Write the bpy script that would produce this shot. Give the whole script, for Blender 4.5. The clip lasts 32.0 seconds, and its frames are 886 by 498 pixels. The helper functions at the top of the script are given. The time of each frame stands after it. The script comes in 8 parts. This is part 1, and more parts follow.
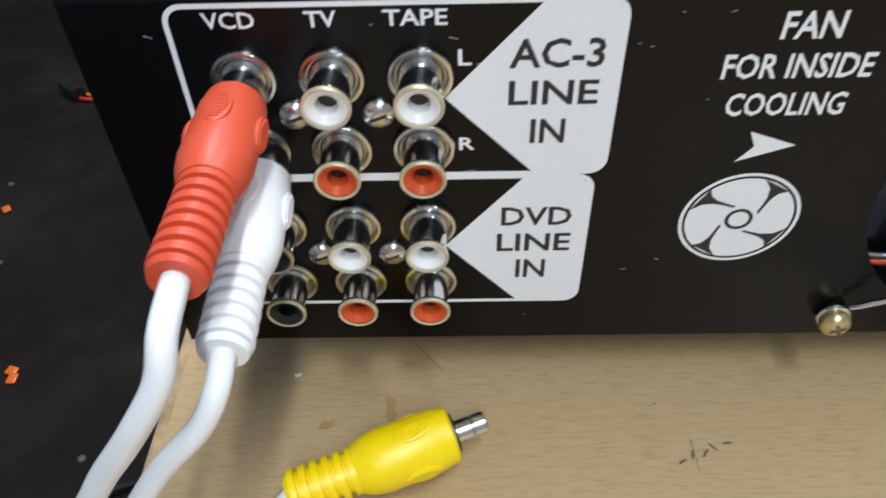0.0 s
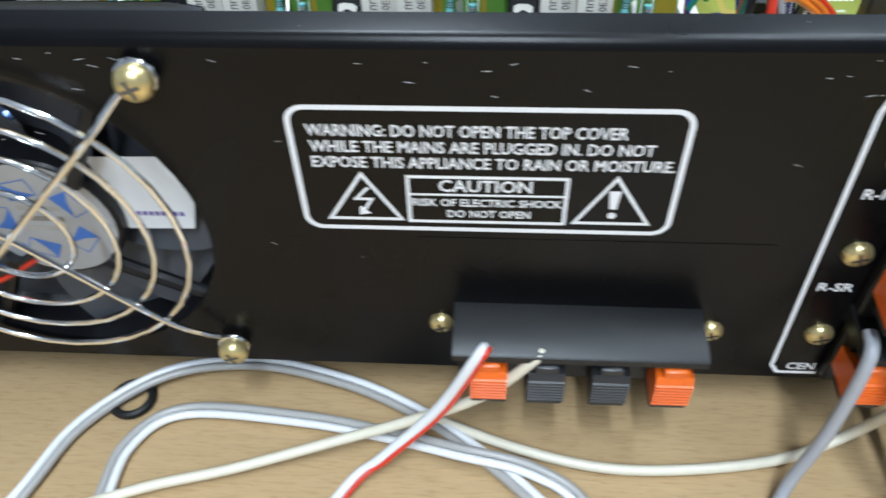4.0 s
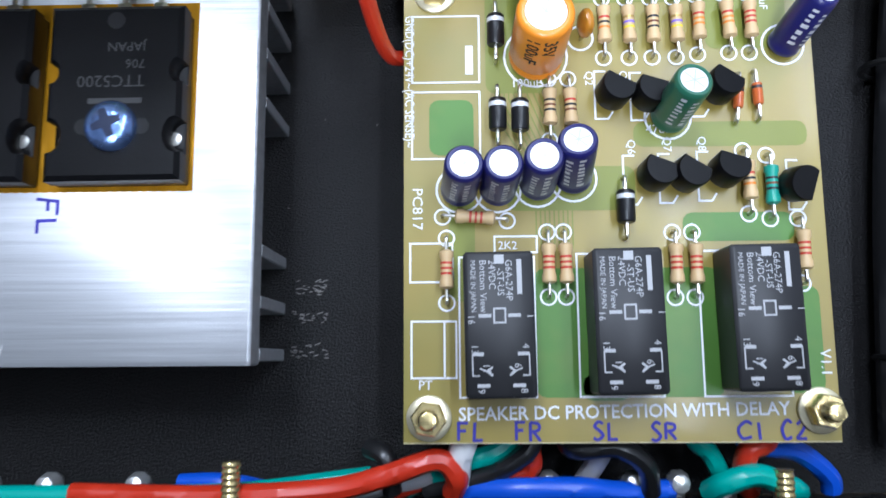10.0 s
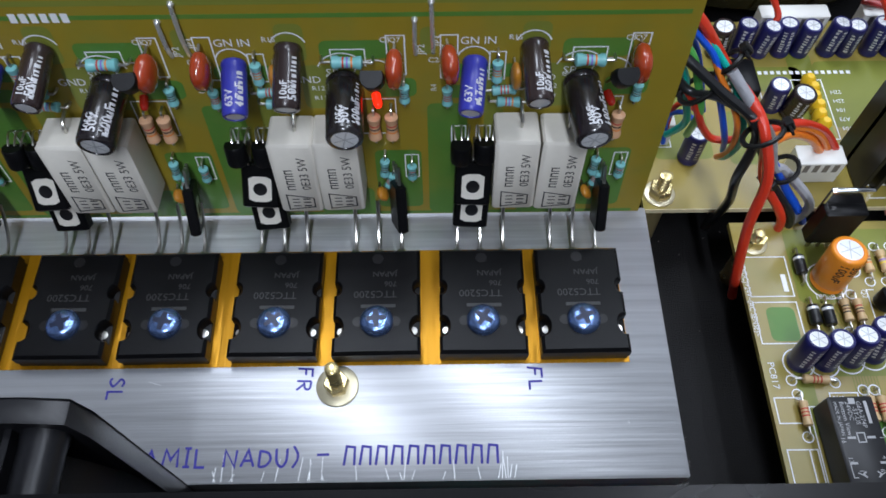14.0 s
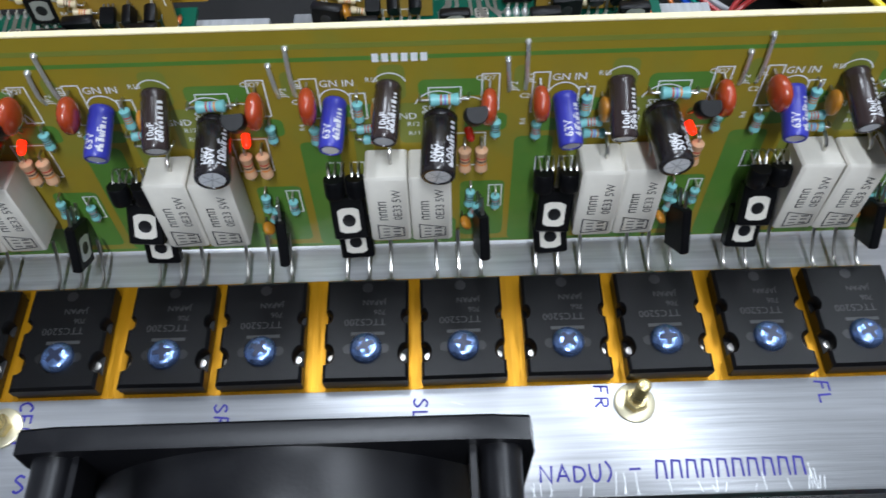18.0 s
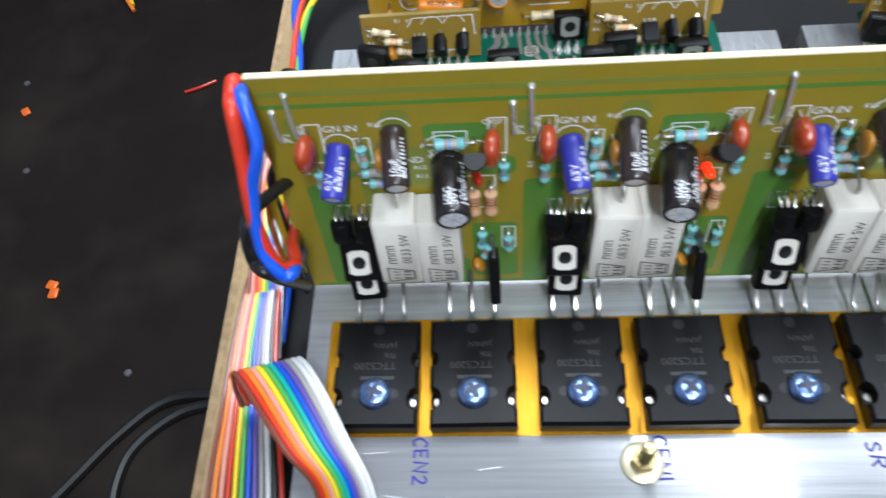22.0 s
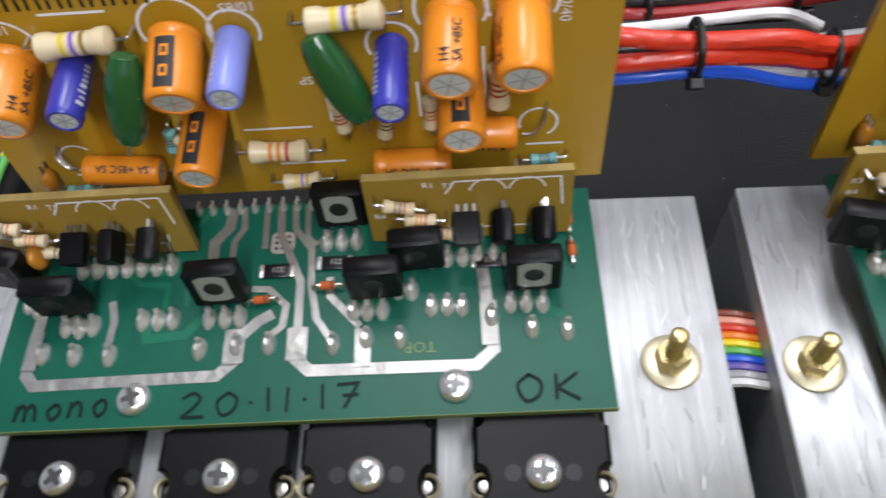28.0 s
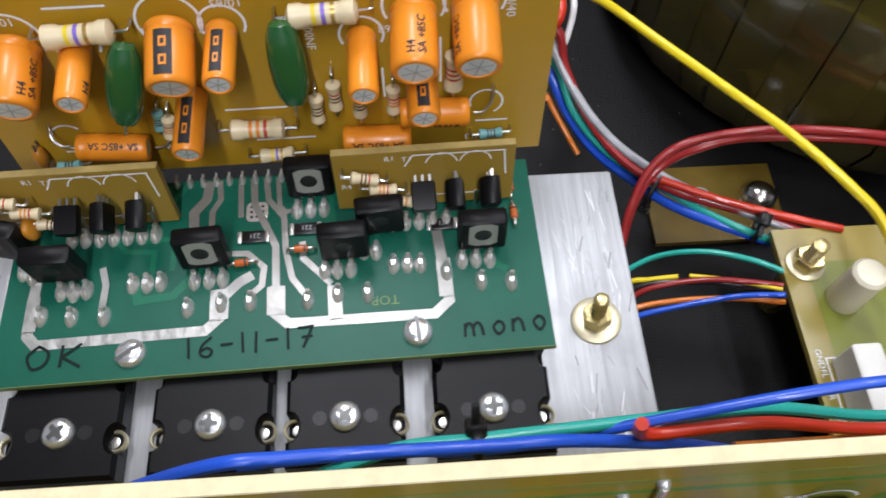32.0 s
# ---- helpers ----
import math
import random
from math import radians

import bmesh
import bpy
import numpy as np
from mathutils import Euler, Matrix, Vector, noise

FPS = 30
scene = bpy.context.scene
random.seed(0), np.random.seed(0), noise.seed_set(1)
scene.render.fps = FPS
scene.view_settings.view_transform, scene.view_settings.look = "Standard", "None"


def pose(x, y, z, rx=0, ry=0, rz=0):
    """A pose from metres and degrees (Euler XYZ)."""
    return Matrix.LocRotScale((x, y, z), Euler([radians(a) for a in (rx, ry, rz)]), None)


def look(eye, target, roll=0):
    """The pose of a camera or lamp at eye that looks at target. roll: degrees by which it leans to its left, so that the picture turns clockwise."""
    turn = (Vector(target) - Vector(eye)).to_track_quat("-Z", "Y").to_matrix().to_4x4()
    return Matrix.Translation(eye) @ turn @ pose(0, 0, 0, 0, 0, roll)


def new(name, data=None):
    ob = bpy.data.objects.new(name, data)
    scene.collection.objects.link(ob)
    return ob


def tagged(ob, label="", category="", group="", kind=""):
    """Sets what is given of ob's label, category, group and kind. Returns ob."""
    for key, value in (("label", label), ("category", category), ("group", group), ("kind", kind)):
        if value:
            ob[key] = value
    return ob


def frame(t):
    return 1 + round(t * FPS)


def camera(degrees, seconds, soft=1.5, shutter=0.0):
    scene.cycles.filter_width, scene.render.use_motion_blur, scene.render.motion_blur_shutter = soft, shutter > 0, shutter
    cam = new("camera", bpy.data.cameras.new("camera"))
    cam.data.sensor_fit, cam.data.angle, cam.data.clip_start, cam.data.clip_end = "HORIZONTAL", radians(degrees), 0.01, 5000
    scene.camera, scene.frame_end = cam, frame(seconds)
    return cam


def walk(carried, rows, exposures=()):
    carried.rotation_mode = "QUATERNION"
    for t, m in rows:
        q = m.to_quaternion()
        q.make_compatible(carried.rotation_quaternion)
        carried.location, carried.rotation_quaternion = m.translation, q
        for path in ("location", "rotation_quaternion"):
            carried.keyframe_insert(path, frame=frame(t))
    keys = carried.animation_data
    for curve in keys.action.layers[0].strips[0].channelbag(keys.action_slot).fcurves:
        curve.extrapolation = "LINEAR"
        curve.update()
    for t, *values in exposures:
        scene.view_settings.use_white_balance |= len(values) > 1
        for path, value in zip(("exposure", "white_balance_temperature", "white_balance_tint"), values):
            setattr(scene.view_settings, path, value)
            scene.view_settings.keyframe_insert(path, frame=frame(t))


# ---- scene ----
CM = 0.01

# centimetres: time, place, then yaw, pitch and roll in degrees
PATH = [
    (0.0, -11.75, -11.06, 15.50, 1.68, -45.17, -1.96),
    (0.5, -10.03, -10.99, 16.28, 2.90, -45.63, -2.37),
    (1.0, -8.22, -10.98, 16.28, 2.73, -45.40, -1.39),
    (1.5, -5.92, -10.86, 16.63, 4.88, -45.47, -3.14),
    (2.0, -2.83, -10.71, 17.06, 5.17, -46.30, -2.50),
    (2.5, -0.49, -10.95, 16.51, 3.94, -47.32, -1.55),
    (3.0, 2.92, -10.70, 16.71, 5.43, -47.78, -2.53),
    (3.5, 6.67, -10.49, 16.52, 5.52, -45.53, -2.41),
    (4.0, 9.30, -10.48, 16.28, 4.96, -45.92, -2.18),
    (4.5, 12.03, -10.70, 16.16, 3.83, -45.27, -1.09),
    (6.5, 12.98, -7.03, 18.18, -0.91, -52.29, -0.06),
    (7.0, 12.66, -4.63, 18.16, -0.95, -52.87, -0.03),
    (7.5, 12.24, -2.91, 17.92, -1.39, -52.65, 0.04),
    (8.0, 12.63, -2.17, 17.27, -0.87, -53.35, -1.08),
    (8.5, 14.17, -0.85, 16.75, -2.55, -61.75, 0.34),
    (9.0, 15.59, 0.56, 16.28, -4.76, -72.29, 2.03),
    (9.5, 16.74, 1.20, 16.19, 1.57, -78.79, -3.68),
    (10.0, 17.42, 2.34, 14.81, 7.22, -81.67, -7.66),
    (10.5, 17.58, 2.77, 13.97, 5.77, -82.00, -6.52),
    (11.0, 17.03, 2.44, 14.04, 4.76, -78.41, -7.16),
    (11.5, 15.18, 1.48, 14.52, -1.83, -72.82, -0.86),
    (12.0, 13.51, 0.29, 16.28, -3.94, -67.84, 1.66),
    (12.5, 12.19, -0.33, 17.20, -1.48, -64.89, 0.31),
    (13.0, 11.23, -0.49, 17.60, -1.03, -61.98, 0.19),
    (13.5, 10.07, -1.20, 19.00, -0.13, -60.67, -0.66),
    (15.5, 7.51, -1.64, 20.71, -3.59, -59.58, 2.34),
    (16.0, 6.38, -1.81, 20.73, -2.61, -58.98, 1.03),
    (16.5, 5.56, -1.91, 20.81, -1.06, -59.10, -0.38),
    (17.0, 4.94, -1.97, 20.60, -1.08, -58.94, -0.47),
    (17.5, 3.96, -1.77, 20.71, -0.95, -58.58, -0.80),
    (18.0, 2.69, -1.66, 20.65, -0.27, -58.58, -1.50),
    (18.5, 1.55, -1.72, 20.48, 1.04, -58.08, -2.60),
    (19.0, 0.58, -1.37, 20.60, 1.35, -59.08, -2.69),
    (19.5, -0.90, -1.17, 20.49, 1.25, -59.06, -3.08),
    (20.0, -2.89, -1.28, 20.62, 2.09, -59.01, -3.44),
    (20.5, -4.95, -1.20, 20.44, 3.86, -59.18, -4.73),
    (21.0, -6.40, -1.10, 20.42, 4.91, -59.17, -6.23),
    (21.5, -8.05, -0.99, 20.45, 4.77, -57.27, -6.41),
    (22.0, -10.39, -0.77, 20.64, 7.69, -57.56, -8.06),
    (22.5, -12.53, 0.91, 20.61, 6.06, -56.39, -6.53),
    (23.0, -12.41, 2.81, 21.08, 4.08, -54.25, -5.10),
    (23.5, -11.53, 4.98, 20.72, 3.49, -56.11, -4.66),
    (24.0, -10.53, 6.26, 19.07, 2.61, -57.09, -3.47),
    (24.5, -9.62, 7.15, 17.84, 4.90, -56.27, -5.67),
    (25.0, -8.24, 7.77, 17.22, 5.44, -55.42, -6.06),
    (25.5, -7.96, 8.00, 16.96, 5.81, -56.67, -6.74),
    (27.5, -7.52, 8.71, 15.96, 6.26, -58.52, -7.08),
    (28.0, -5.89, 8.65, 16.06, 6.65, -58.85, -7.49),
    (28.5, -4.09, 8.51, 16.27, 6.09, -58.88, -6.73),
    (29.0, -2.38, 8.59, 16.32, 5.63, -59.31, -5.75),
    (29.5, -0.54, 8.29, 16.47, 3.15, -60.10, -3.78),
    (30.0, 1.35, 8.11, 16.66, 1.00, -60.48, -2.05),
    (30.5, 3.09, 8.00, 16.50, 0.64, -60.57, -2.15),
    (31.0, 5.04, 8.05, 16.95, -0.94, -60.39, -0.91),
    (31.5, 5.98, 7.94, 16.84, -3.11, -60.42, 0.15),
    (32.0, 6.96, 7.94, 17.62, -4.22, -61.48, 0.67),
]
# seconds, stops, white balance and tint
EXPOSURES = [(0, 0.0, 6500, 11), (2, 0.22, 6250, 11), (4.5, 0.47, 6150, 8), (6.5, 0.83, 5500, 8), (8, 0.78, 5350, 9), (9, 0.12, 5650, 14), (10, 0.14, 6000, 15), (11, -0.08, 6150, 17), (12, -0.3, 6300, 17),
             (13.5, -0.5, 6400, 16), (16, -0.12, 6450, 13), (18, -0.04, 6500, 13), (20, 0.25, 6550, 12), (22, 0.3, 6500, 12), (23, 0.6, 6650, 10), (24.2, 0.58, 6700, 7), (25, 0.17, 6750, 12), (26, 0.02, 7000, 15), (28, -0.2, 7200, 19),
             (30, -0.3, 7200, 20), (32, -0.25, 7100, 19)]
cam = camera(60.07, 32.0, soft=1.6, shutter=0.4)
walk(cam, [(t, pose(x * CM, y * CM, z * CM, 90 + pitch, 0, yaw) @ pose(0, 0, 0, 0, 0, roll)) for t, x, y, z, yaw, pitch, roll in PATH],
     exposures=EXPOSURES)

# ---- light: a closed room; four lamps out of view, added to suit the highlights ----
world = bpy.data.worlds.new("room_air")
scene.world = world
world.use_nodes = True
world.node_tree.nodes["Background"].inputs[0].default_value = (0.9, 0.95, 1.0, 1)
world.node_tree.nodes["Background"].inputs[1].default_value = 0.02


def unseen_lamp(x, y, z, sx, sy, watts, colour, up):
    """An added lamp out of view: one face lights the bench, the other the ceiling above it."""
    for target, share in ((-1, 1.0), (1, up)):
        data = bpy.data.lights.new("unseen_lamp", "AREA")
        data.shape, data.size, data.size_y, data.energy, data.color = "RECTANGLE", sx * CM, sy * CM, watts * share, colour
        ob = new("unseen_lamp", data)
        ob.matrix_world = look((x * CM, y * CM, (z + target) * CM), (x * CM, (y + 0.1) * CM, (z + target * 50) * CM))


# First stands in for light beside the camera; last brightens the flange.
LAMPS = [(8, -95, 150, 7, 120, 32, (0.8, 0.9, 1.0), 0.15), (-15, 120, 190, 40, 110, 34, (0.8, 0.9, 1.0), 0.15), (75, 20, 190, 8, 120, 16, (0.8, 0.9, 1.0), 0.2), (112, 118, 190, 8, 120, 16, (0.78, 0.9, 1.0), 0.3)]
for lamp in LAMPS:
    unseen_lamp(*lamp)

# ---- materials ----
MATS = {}


def material(name, rgb, rough=0.5, metal=0.0, grain=0.0, scale=400.0, bump=0.0, stretch=(1, 1, 1), spot=0.0, spot_rgb=(0.02, 0.02, 0.02), spot_scale=60.0,
             coat=0.0, vary=0.0, alpha=1.0, emit=None, emit_strength=0.0, aniso=0.0, ior=1.5, rough_var=0.0, transmission=0.0, tangent=(0, 1), spec=0.5):
    """A node material: base colour varied at two scales, fine relief, uneven gloss."""
    m = bpy.data.materials.new(name)
    m.use_nodes = True
    nt = m.node_tree
    n, link = nt.nodes, nt.links.new
    b = n["Principled BSDF"]
    b.inputs["Roughness"].default_value, b.inputs["Metallic"].default_value = rough, metal
    b.inputs["IOR"].default_value = ior
    b.inputs["Specular IOR Level"].default_value = spec
    b.inputs["Coat Weight"].default_value, b.inputs["Coat Roughness"].default_value = coat, 0.08
    b.inputs["Anisotropic"].default_value = aniso
    b.inputs["Transmission Weight"].default_value = transmission
    if emit:
        b.inputs["Emission Color"].default_value, b.inputs["Emission Strength"].default_value = (*emit, 1), emit_strength
    co = n.new("ShaderNodeTexCoord")
    mp = n.new("ShaderNodeMapping")
    mp.inputs["Scale"].default_value = stretch
    link(co.outputs["Object"], mp.inputs["Vector"])
    fine = n.new("ShaderNodeTexNoise")
    fine.inputs["Scale"].default_value, fine.inputs["Detail"].default_value = scale, 4
    link(mp.outputs[0], fine.inputs["Vector"])
    big = n.new("ShaderNodeTexNoise")
    big.inputs["Scale"].default_value, big.inputs["Detail"].default_value, big.inputs["Roughness"].default_value = spot_scale, 3, 0.6
    link(mp.outputs[0] if spot < 0 else co.outputs["Object"], big.inputs["Vector"])
    colour = None
    if grain or vary:
        hsv = n.new("ShaderNodeHueSaturation")
        hsv.inputs["Color"].default_value = (*rgb, 1)
        val = n.new("ShaderNodeMath")
        val.operation = "MULTIPLY_ADD"
        link(fine.outputs["Fac"], val.inputs[0])
        val.inputs[1].default_value, val.inputs[2].default_value = 2 * grain, 1 - grain
        if vary:
            info = n.new("ShaderNodeObjectInfo")
            more = n.new("ShaderNodeMath")
            more.operation = "MULTIPLY_ADD"
            link(info.outputs["Random"], more.inputs[0])
            more.inputs[1].default_value = 2 * vary
            sub = n.new("ShaderNodeMath")
            sub.operation = "SUBTRACT"
            link(val.outputs[0], sub.inputs[0])
            sub.inputs[1].default_value = vary
            link(sub.outputs[0], more.inputs[2])
            val = more
        link(val.outputs[0], hsv.inputs["Value"])
        colour = hsv.outputs[0]
    if spot:
        mix = n.new("ShaderNodeMix")
        mix.data_type = "RGBA"
        ramp = n.new("ShaderNodeValToRGB")
        ramp.color_ramp.elements[0].position, ramp.color_ramp.elements[1].position = 0.5, 0.72
        link(big.outputs["Fac"], ramp.inputs[0])
        fac = n.new("ShaderNodeMath")
        fac.operation = "MULTIPLY"
        link(ramp.outputs[0], fac.inputs[0])
        fac.inputs[1].default_value = abs(spot)
        link(fac.outputs[0], mix.inputs["Factor"])
        mix.inputs["B"].default_value = (*spot_rgb, 1)
        if colour:
            link(colour, mix.inputs["A"])
        else:
            mix.inputs["A"].default_value = (*rgb, 1)
        colour = mix.outputs["Result"]
    if colour:
        link(colour, b.inputs["Base Color"])
    else:
        b.inputs["Base Color"].default_value = (*rgb, 1)
    if rough_var:
        r = n.new("ShaderNodeMath")
        r.operation = "MULTIPLY_ADD"
        link(big.outputs["Fac"], r.inputs[0])
        r.inputs[1].default_value, r.inputs[2].default_value = 2 * rough_var, rough - rough_var
        link(r.outputs[0], b.inputs["Roughness"])
    if bump:
        bp = n.new("ShaderNodeBump")
        bp.inputs["Strength"].default_value, bp.inputs["Distance"].default_value = bump, 0.0004
        link(fine.outputs["Fac"], bp.inputs["Height"])
        link(bp.outputs[0], b.inputs["Normal"])
    if aniso:
        tg = n.new("ShaderNodeCombineXYZ")
        tg.inputs[0].default_value, tg.inputs[1].default_value = tangent
        link(tg.outputs[0], b.inputs["Tangent"])
    MATS[name] = m
    return m


material("black_steel", (0.003, 0.003, 0.0035), 0.28, spec=0.19, grain=0.15, scale=2500, bump=0.03, spot=0.25, spot_rgb=(0.007, 0.007, 0.008), spot_scale=25, rough_var=0.08)
material("black_floor", (0.0065, 0.0061, 0.0062), 0.46, spec=0.19, grain=0.75, scale=2600, bump=0.6, spot=0.4, spot_rgb=(0.014, 0.0132, 0.0128), spot_scale=18, rough_var=0.12)
material("white_ink", (0.84, 0.85, 0.87), 0.55, grain=0.06, scale=1200)
material("grey_ink", (0.55, 0.57, 0.6), 0.5, grain=0.08, scale=1500)
material("black_ink", (0.02, 0.02, 0.022), 0.6)
material("pen_black", (0.004, 0.014, 0.012), 0.6, grain=0.4, scale=900, spec=0.2)
material("blue_ink", (0.03, 0.025, 0.3), 0.6, grain=0.3, scale=900)
material("brushed_aluminium", (0.57, 0.58, 0.6), 0.36, metal=0.52, aniso=0.75, tangent=(0, 1), grain=0.34, scale=700, bump=0.35, stretch=(0.03, 1, 1), spot=0.3, spot_rgb=(0.45, 0.46, 0.47), spot_scale=30, rough_var=0.06)
material("brushed_aluminium_cross", (0.58, 0.595, 0.61), 0.44, metal=0.45, aniso=0.6, tangent=(1, 0), grain=0.28, scale=700, bump=0.4, stretch=(1, 0.05, 1), spot=0.6, spot_rgb=(0.4, 0.4, 0.415), spot_scale=70, rough_var=0.14)
material("aluminium_edge", (0.45, 0.46, 0.48), 0.5, metal=0.5, grain=0.2, scale=900, bump=0.15)
material("chrome", (0.86, 0.86, 0.85), 0.12, metal=1.0, grain=0.04, scale=900, rough_var=0.06)
material("nickel", (0.62, 0.6, 0.56), 0.2, metal=1.0, grain=0.06, scale=900, rough_var=0.08)
material("brass", (0.68, 0.55, 0.26), 0.28, metal=0.8, grain=0.15, scale=900, bump=0.15, rough_var=0.1)
material("pale_brass", (0.72, 0.65, 0.45), 0.34, metal=0.6, grain=0.15, scale=700, bump=0.1, rough_var=0.1)
material("blue_zinc", (0.24, 0.38, 0.74), 0.26, metal=0.9, grain=0.25, scale=700, bump=0.3, rough_var=0.1)
material("solder", (0.72, 0.72, 0.7), 0.3, metal=0.7, grain=0.15, scale=900, bump=0.4, rough_var=0.12)
material("tinned", (0.39, 0.39, 0.37), 0.42, metal=0.75, grain=0.25, scale=260, bump=0.9, spot=0.4, spot_rgb=(0.29, 0.29, 0.27), spot_scale=120, rough_var=0.1)
material("tin_lead", (0.6, 0.58, 0.54), 0.28, metal=1.0)
material("wood", (0.5, 0.345, 0.18), 0.42, grain=0.1, scale=600, bump=0.06, stretch=(0.12, 1, 1), spot=-0.55, spot_rgb=(0.33, 0.2, 0.085), spot_scale=1500, coat=0.08, rough_var=0.03)
material("chipboard", (0.4, 0.27, 0.14), 0.8, grain=0.5, scale=300, bump=0.5, spot=0.5, spot_rgb=(0.15, 0.09, 0.04), spot_scale=120)
material("scrap_grey", (0.075, 0.075, 0.08), 0.5, grain=0.3, scale=90, bump=0.2)
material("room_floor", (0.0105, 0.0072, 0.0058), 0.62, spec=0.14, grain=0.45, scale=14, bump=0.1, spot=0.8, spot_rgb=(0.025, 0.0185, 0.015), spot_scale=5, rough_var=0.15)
material("room_paint", (0.36, 0.37, 0.39), 0.8, grain=0.05, scale=20)
material("board_olive", (0.29, 0.215, 0.02), 0.36, grain=0.08, scale=120, spot=0.7, spot_rgb=(0.2, 0.22, 0.035), spot_scale=45, spec=0.35)
material("board_tan", (0.31, 0.235, 0.05), 0.34, grain=0.08, scale=100, spot=0.7, spot_rgb=(0.2, 0.2, 0.045), spot_scale=32, coat=0.06)
material("board_amber", (0.46, 0.26, 0.018), 0.34, grain=0.06, scale=90, spot=0.4, spot_rgb=(0.38, 0.23, 0.02), spot_scale=45, coat=0.12)
# Yellow-brown foil; the shade it lies in is put into its colour.
material("shaded_foil_amber", (0.12, 0.075, 0.012), 0.25, grain=0.3, scale=80, bump=0.4, spot=0.5, spot_rgb=(0.2, 0.14, 0.03), spot_scale=60, coat=0.4)
material("board_edge", (0.72, 0.62, 0.38), 0.6, grain=0.2, scale=700, bump=0.3)
material("copper_green", (0.085, 0.21, 0.033), 0.36, grain=0.1, scale=150, spot=0.5, spot_rgb=(0.16, 0.23, 0.04), spot_scale=70, spec=0.35)
material("copper_light", (0.2, 0.22, 0.036), 0.36, grain=0.08, scale=150, spec=0.35)
material("mask_green", (0.0, 0.1, 0.064), 0.4, grain=0.12, scale=150, spot=0.4, spot_rgb=(0.0, 0.135, 0.08), spot_scale=60, spec=0.25)
material("mask_trace", (0.003, 0.15, 0.085), 0.4, grain=0.08, scale=200, spec=0.25)
material("mask_edge", (0.18, 0.28, 0.1), 0.6, grain=0.2, scale=600)
material("epoxy_black", (0.0032, 0.0032, 0.0038), 0.4, spec=0.21, grain=0.25, scale=2500, bump=0.06, vary=0.15, rough_var=0.1)
material("gloss_black", (0.008, 0.008, 0.009), 0.38, grain=0.1, scale=900)
material("plastic_black", (0.009, 0.009, 0.009), 0.38, spec=0.35, grain=0.1, scale=900, bump=0.1, spot=0.2, spot_rgb=(0.02, 0.02, 0.02), spot_scale=60)
material("epoxy_mark", (0.034, 0.034, 0.034), 0.5)
material("relay_black", (0.016, 0.016, 0.018), 0.45, grain=0.1, scale=900, vary=0.1)
material("relay_print", (0.42, 0.42, 0.43), 0.5)
material("kapton", (0.54, 0.25, 0.006), 0.36, metal=0.6, grain=0.45, scale=300, bump=0.9, stretch=(1, 0.08, 1))
material("ceramic_white", (0.72, 0.68, 0.6), 0.6, grain=0.05, scale=500, bump=0.2, vary=0.03)
material("sleeve_orange", (0.85, 0.27, 0.02), 0.34, grain=0.05, scale=300, coat=0.12, vary=0.06)
material("sleeve_blue", (0.035, 0.04, 0.34), 0.34, grain=0.08, scale=300, coat=0.12, vary=0.1)
material("sleeve_navy", (0.014, 0.014, 0.11), 0.34, grain=0.08, scale=300, coat=0.12, vary=0.1)
material("sleeve_lilac", (0.2, 0.25, 0.66), 0.34, grain=0.06, scale=300, coat=0.12)
material("sleeve_black", (0.014, 0.011, 0.012), 0.26, grain=0.1, scale=300, coat=0.3, vary=0.1)
material("sleeve_brown", (0.03, 0.019, 0.018), 0.26, grain=0.1, scale=300, coat=0.3)
material("sleeve_green", (0.02, 0.12, 0.07), 0.34, grain=0.1, scale=300, coat=0.12)
material("cap_print", (0.56, 0.56, 0.58), 0.4, grain=0.3, scale=2500)
material("can_top", (0.78, 0.79, 0.8), 0.4, metal=0.3, grain=0.08, scale=900, rough_var=0.06)
material("film_red", (0.36, 0.045, 0.012), 0.18, grain=0.08, scale=300, coat=0.5, vary=0.08)
material("film_green", (0.012, 0.09, 0.025), 0.16, grain=0.08, scale=300, coat=0.5)
material("film_amber", (0.5, 0.2, 0.02), 0.3, grain=0.08, scale=300, coat=0.3)
material("resistor_tan", (0.62, 0.43, 0.22), 0.42, grain=0.06, scale=500, vary=0.06)
material("resistor_cream", (0.74, 0.62, 0.4), 0.38, grain=0.06, scale=500, vary=0.05)
material("resistor_peach", (0.66, 0.38, 0.22), 0.4, grain=0.06, scale=500, vary=0.05)
material("resistor_cyan", (0.2, 0.52, 0.53), 0.36, grain=0.06, scale=500, vary=0.06)
material("resistor_teal", (0.02, 0.32, 0.24), 0.3, grain=0.06, scale=500)
material("band_red", (0.5, 0.04, 0.02), 0.4)
material("band_brown", (0.16, 0.05, 0.02), 0.4)
material("band_black", (0.02, 0.02, 0.02), 0.4)
material("band_orange", (0.75, 0.22, 0.02), 0.4)
material("band_yellow", (0.8, 0.6, 0.03), 0.4)
material("band_violet", (0.22, 0.14, 0.55), 0.4)
material("band_gold", (0.5, 0.33, 0.1), 0.35, metal=0.6)
material("diode_glass", (0.55, 0.12, 0.03), 0.15, coat=0.5)
material("knob_yellow", (0.8, 0.5, 0.02), 0.35, grain=0.06, scale=500)
material("pot_cream", (0.75, 0.7, 0.55), 0.4)
material("connector_white", (0.78, 0.77, 0.72), 0.4, grain=0.04, scale=400, vary=0.03)
material("connector_dark", (0.2, 0.18, 0.16), 0.5)
material("plug_red", (0.62, 0.075, 0.03), 0.42, grain=0.06, scale=600, bump=0.15)
material("plug_white", (0.8, 0.8, 0.8), 0.4, grain=0.03, scale=600, bump=0.1)
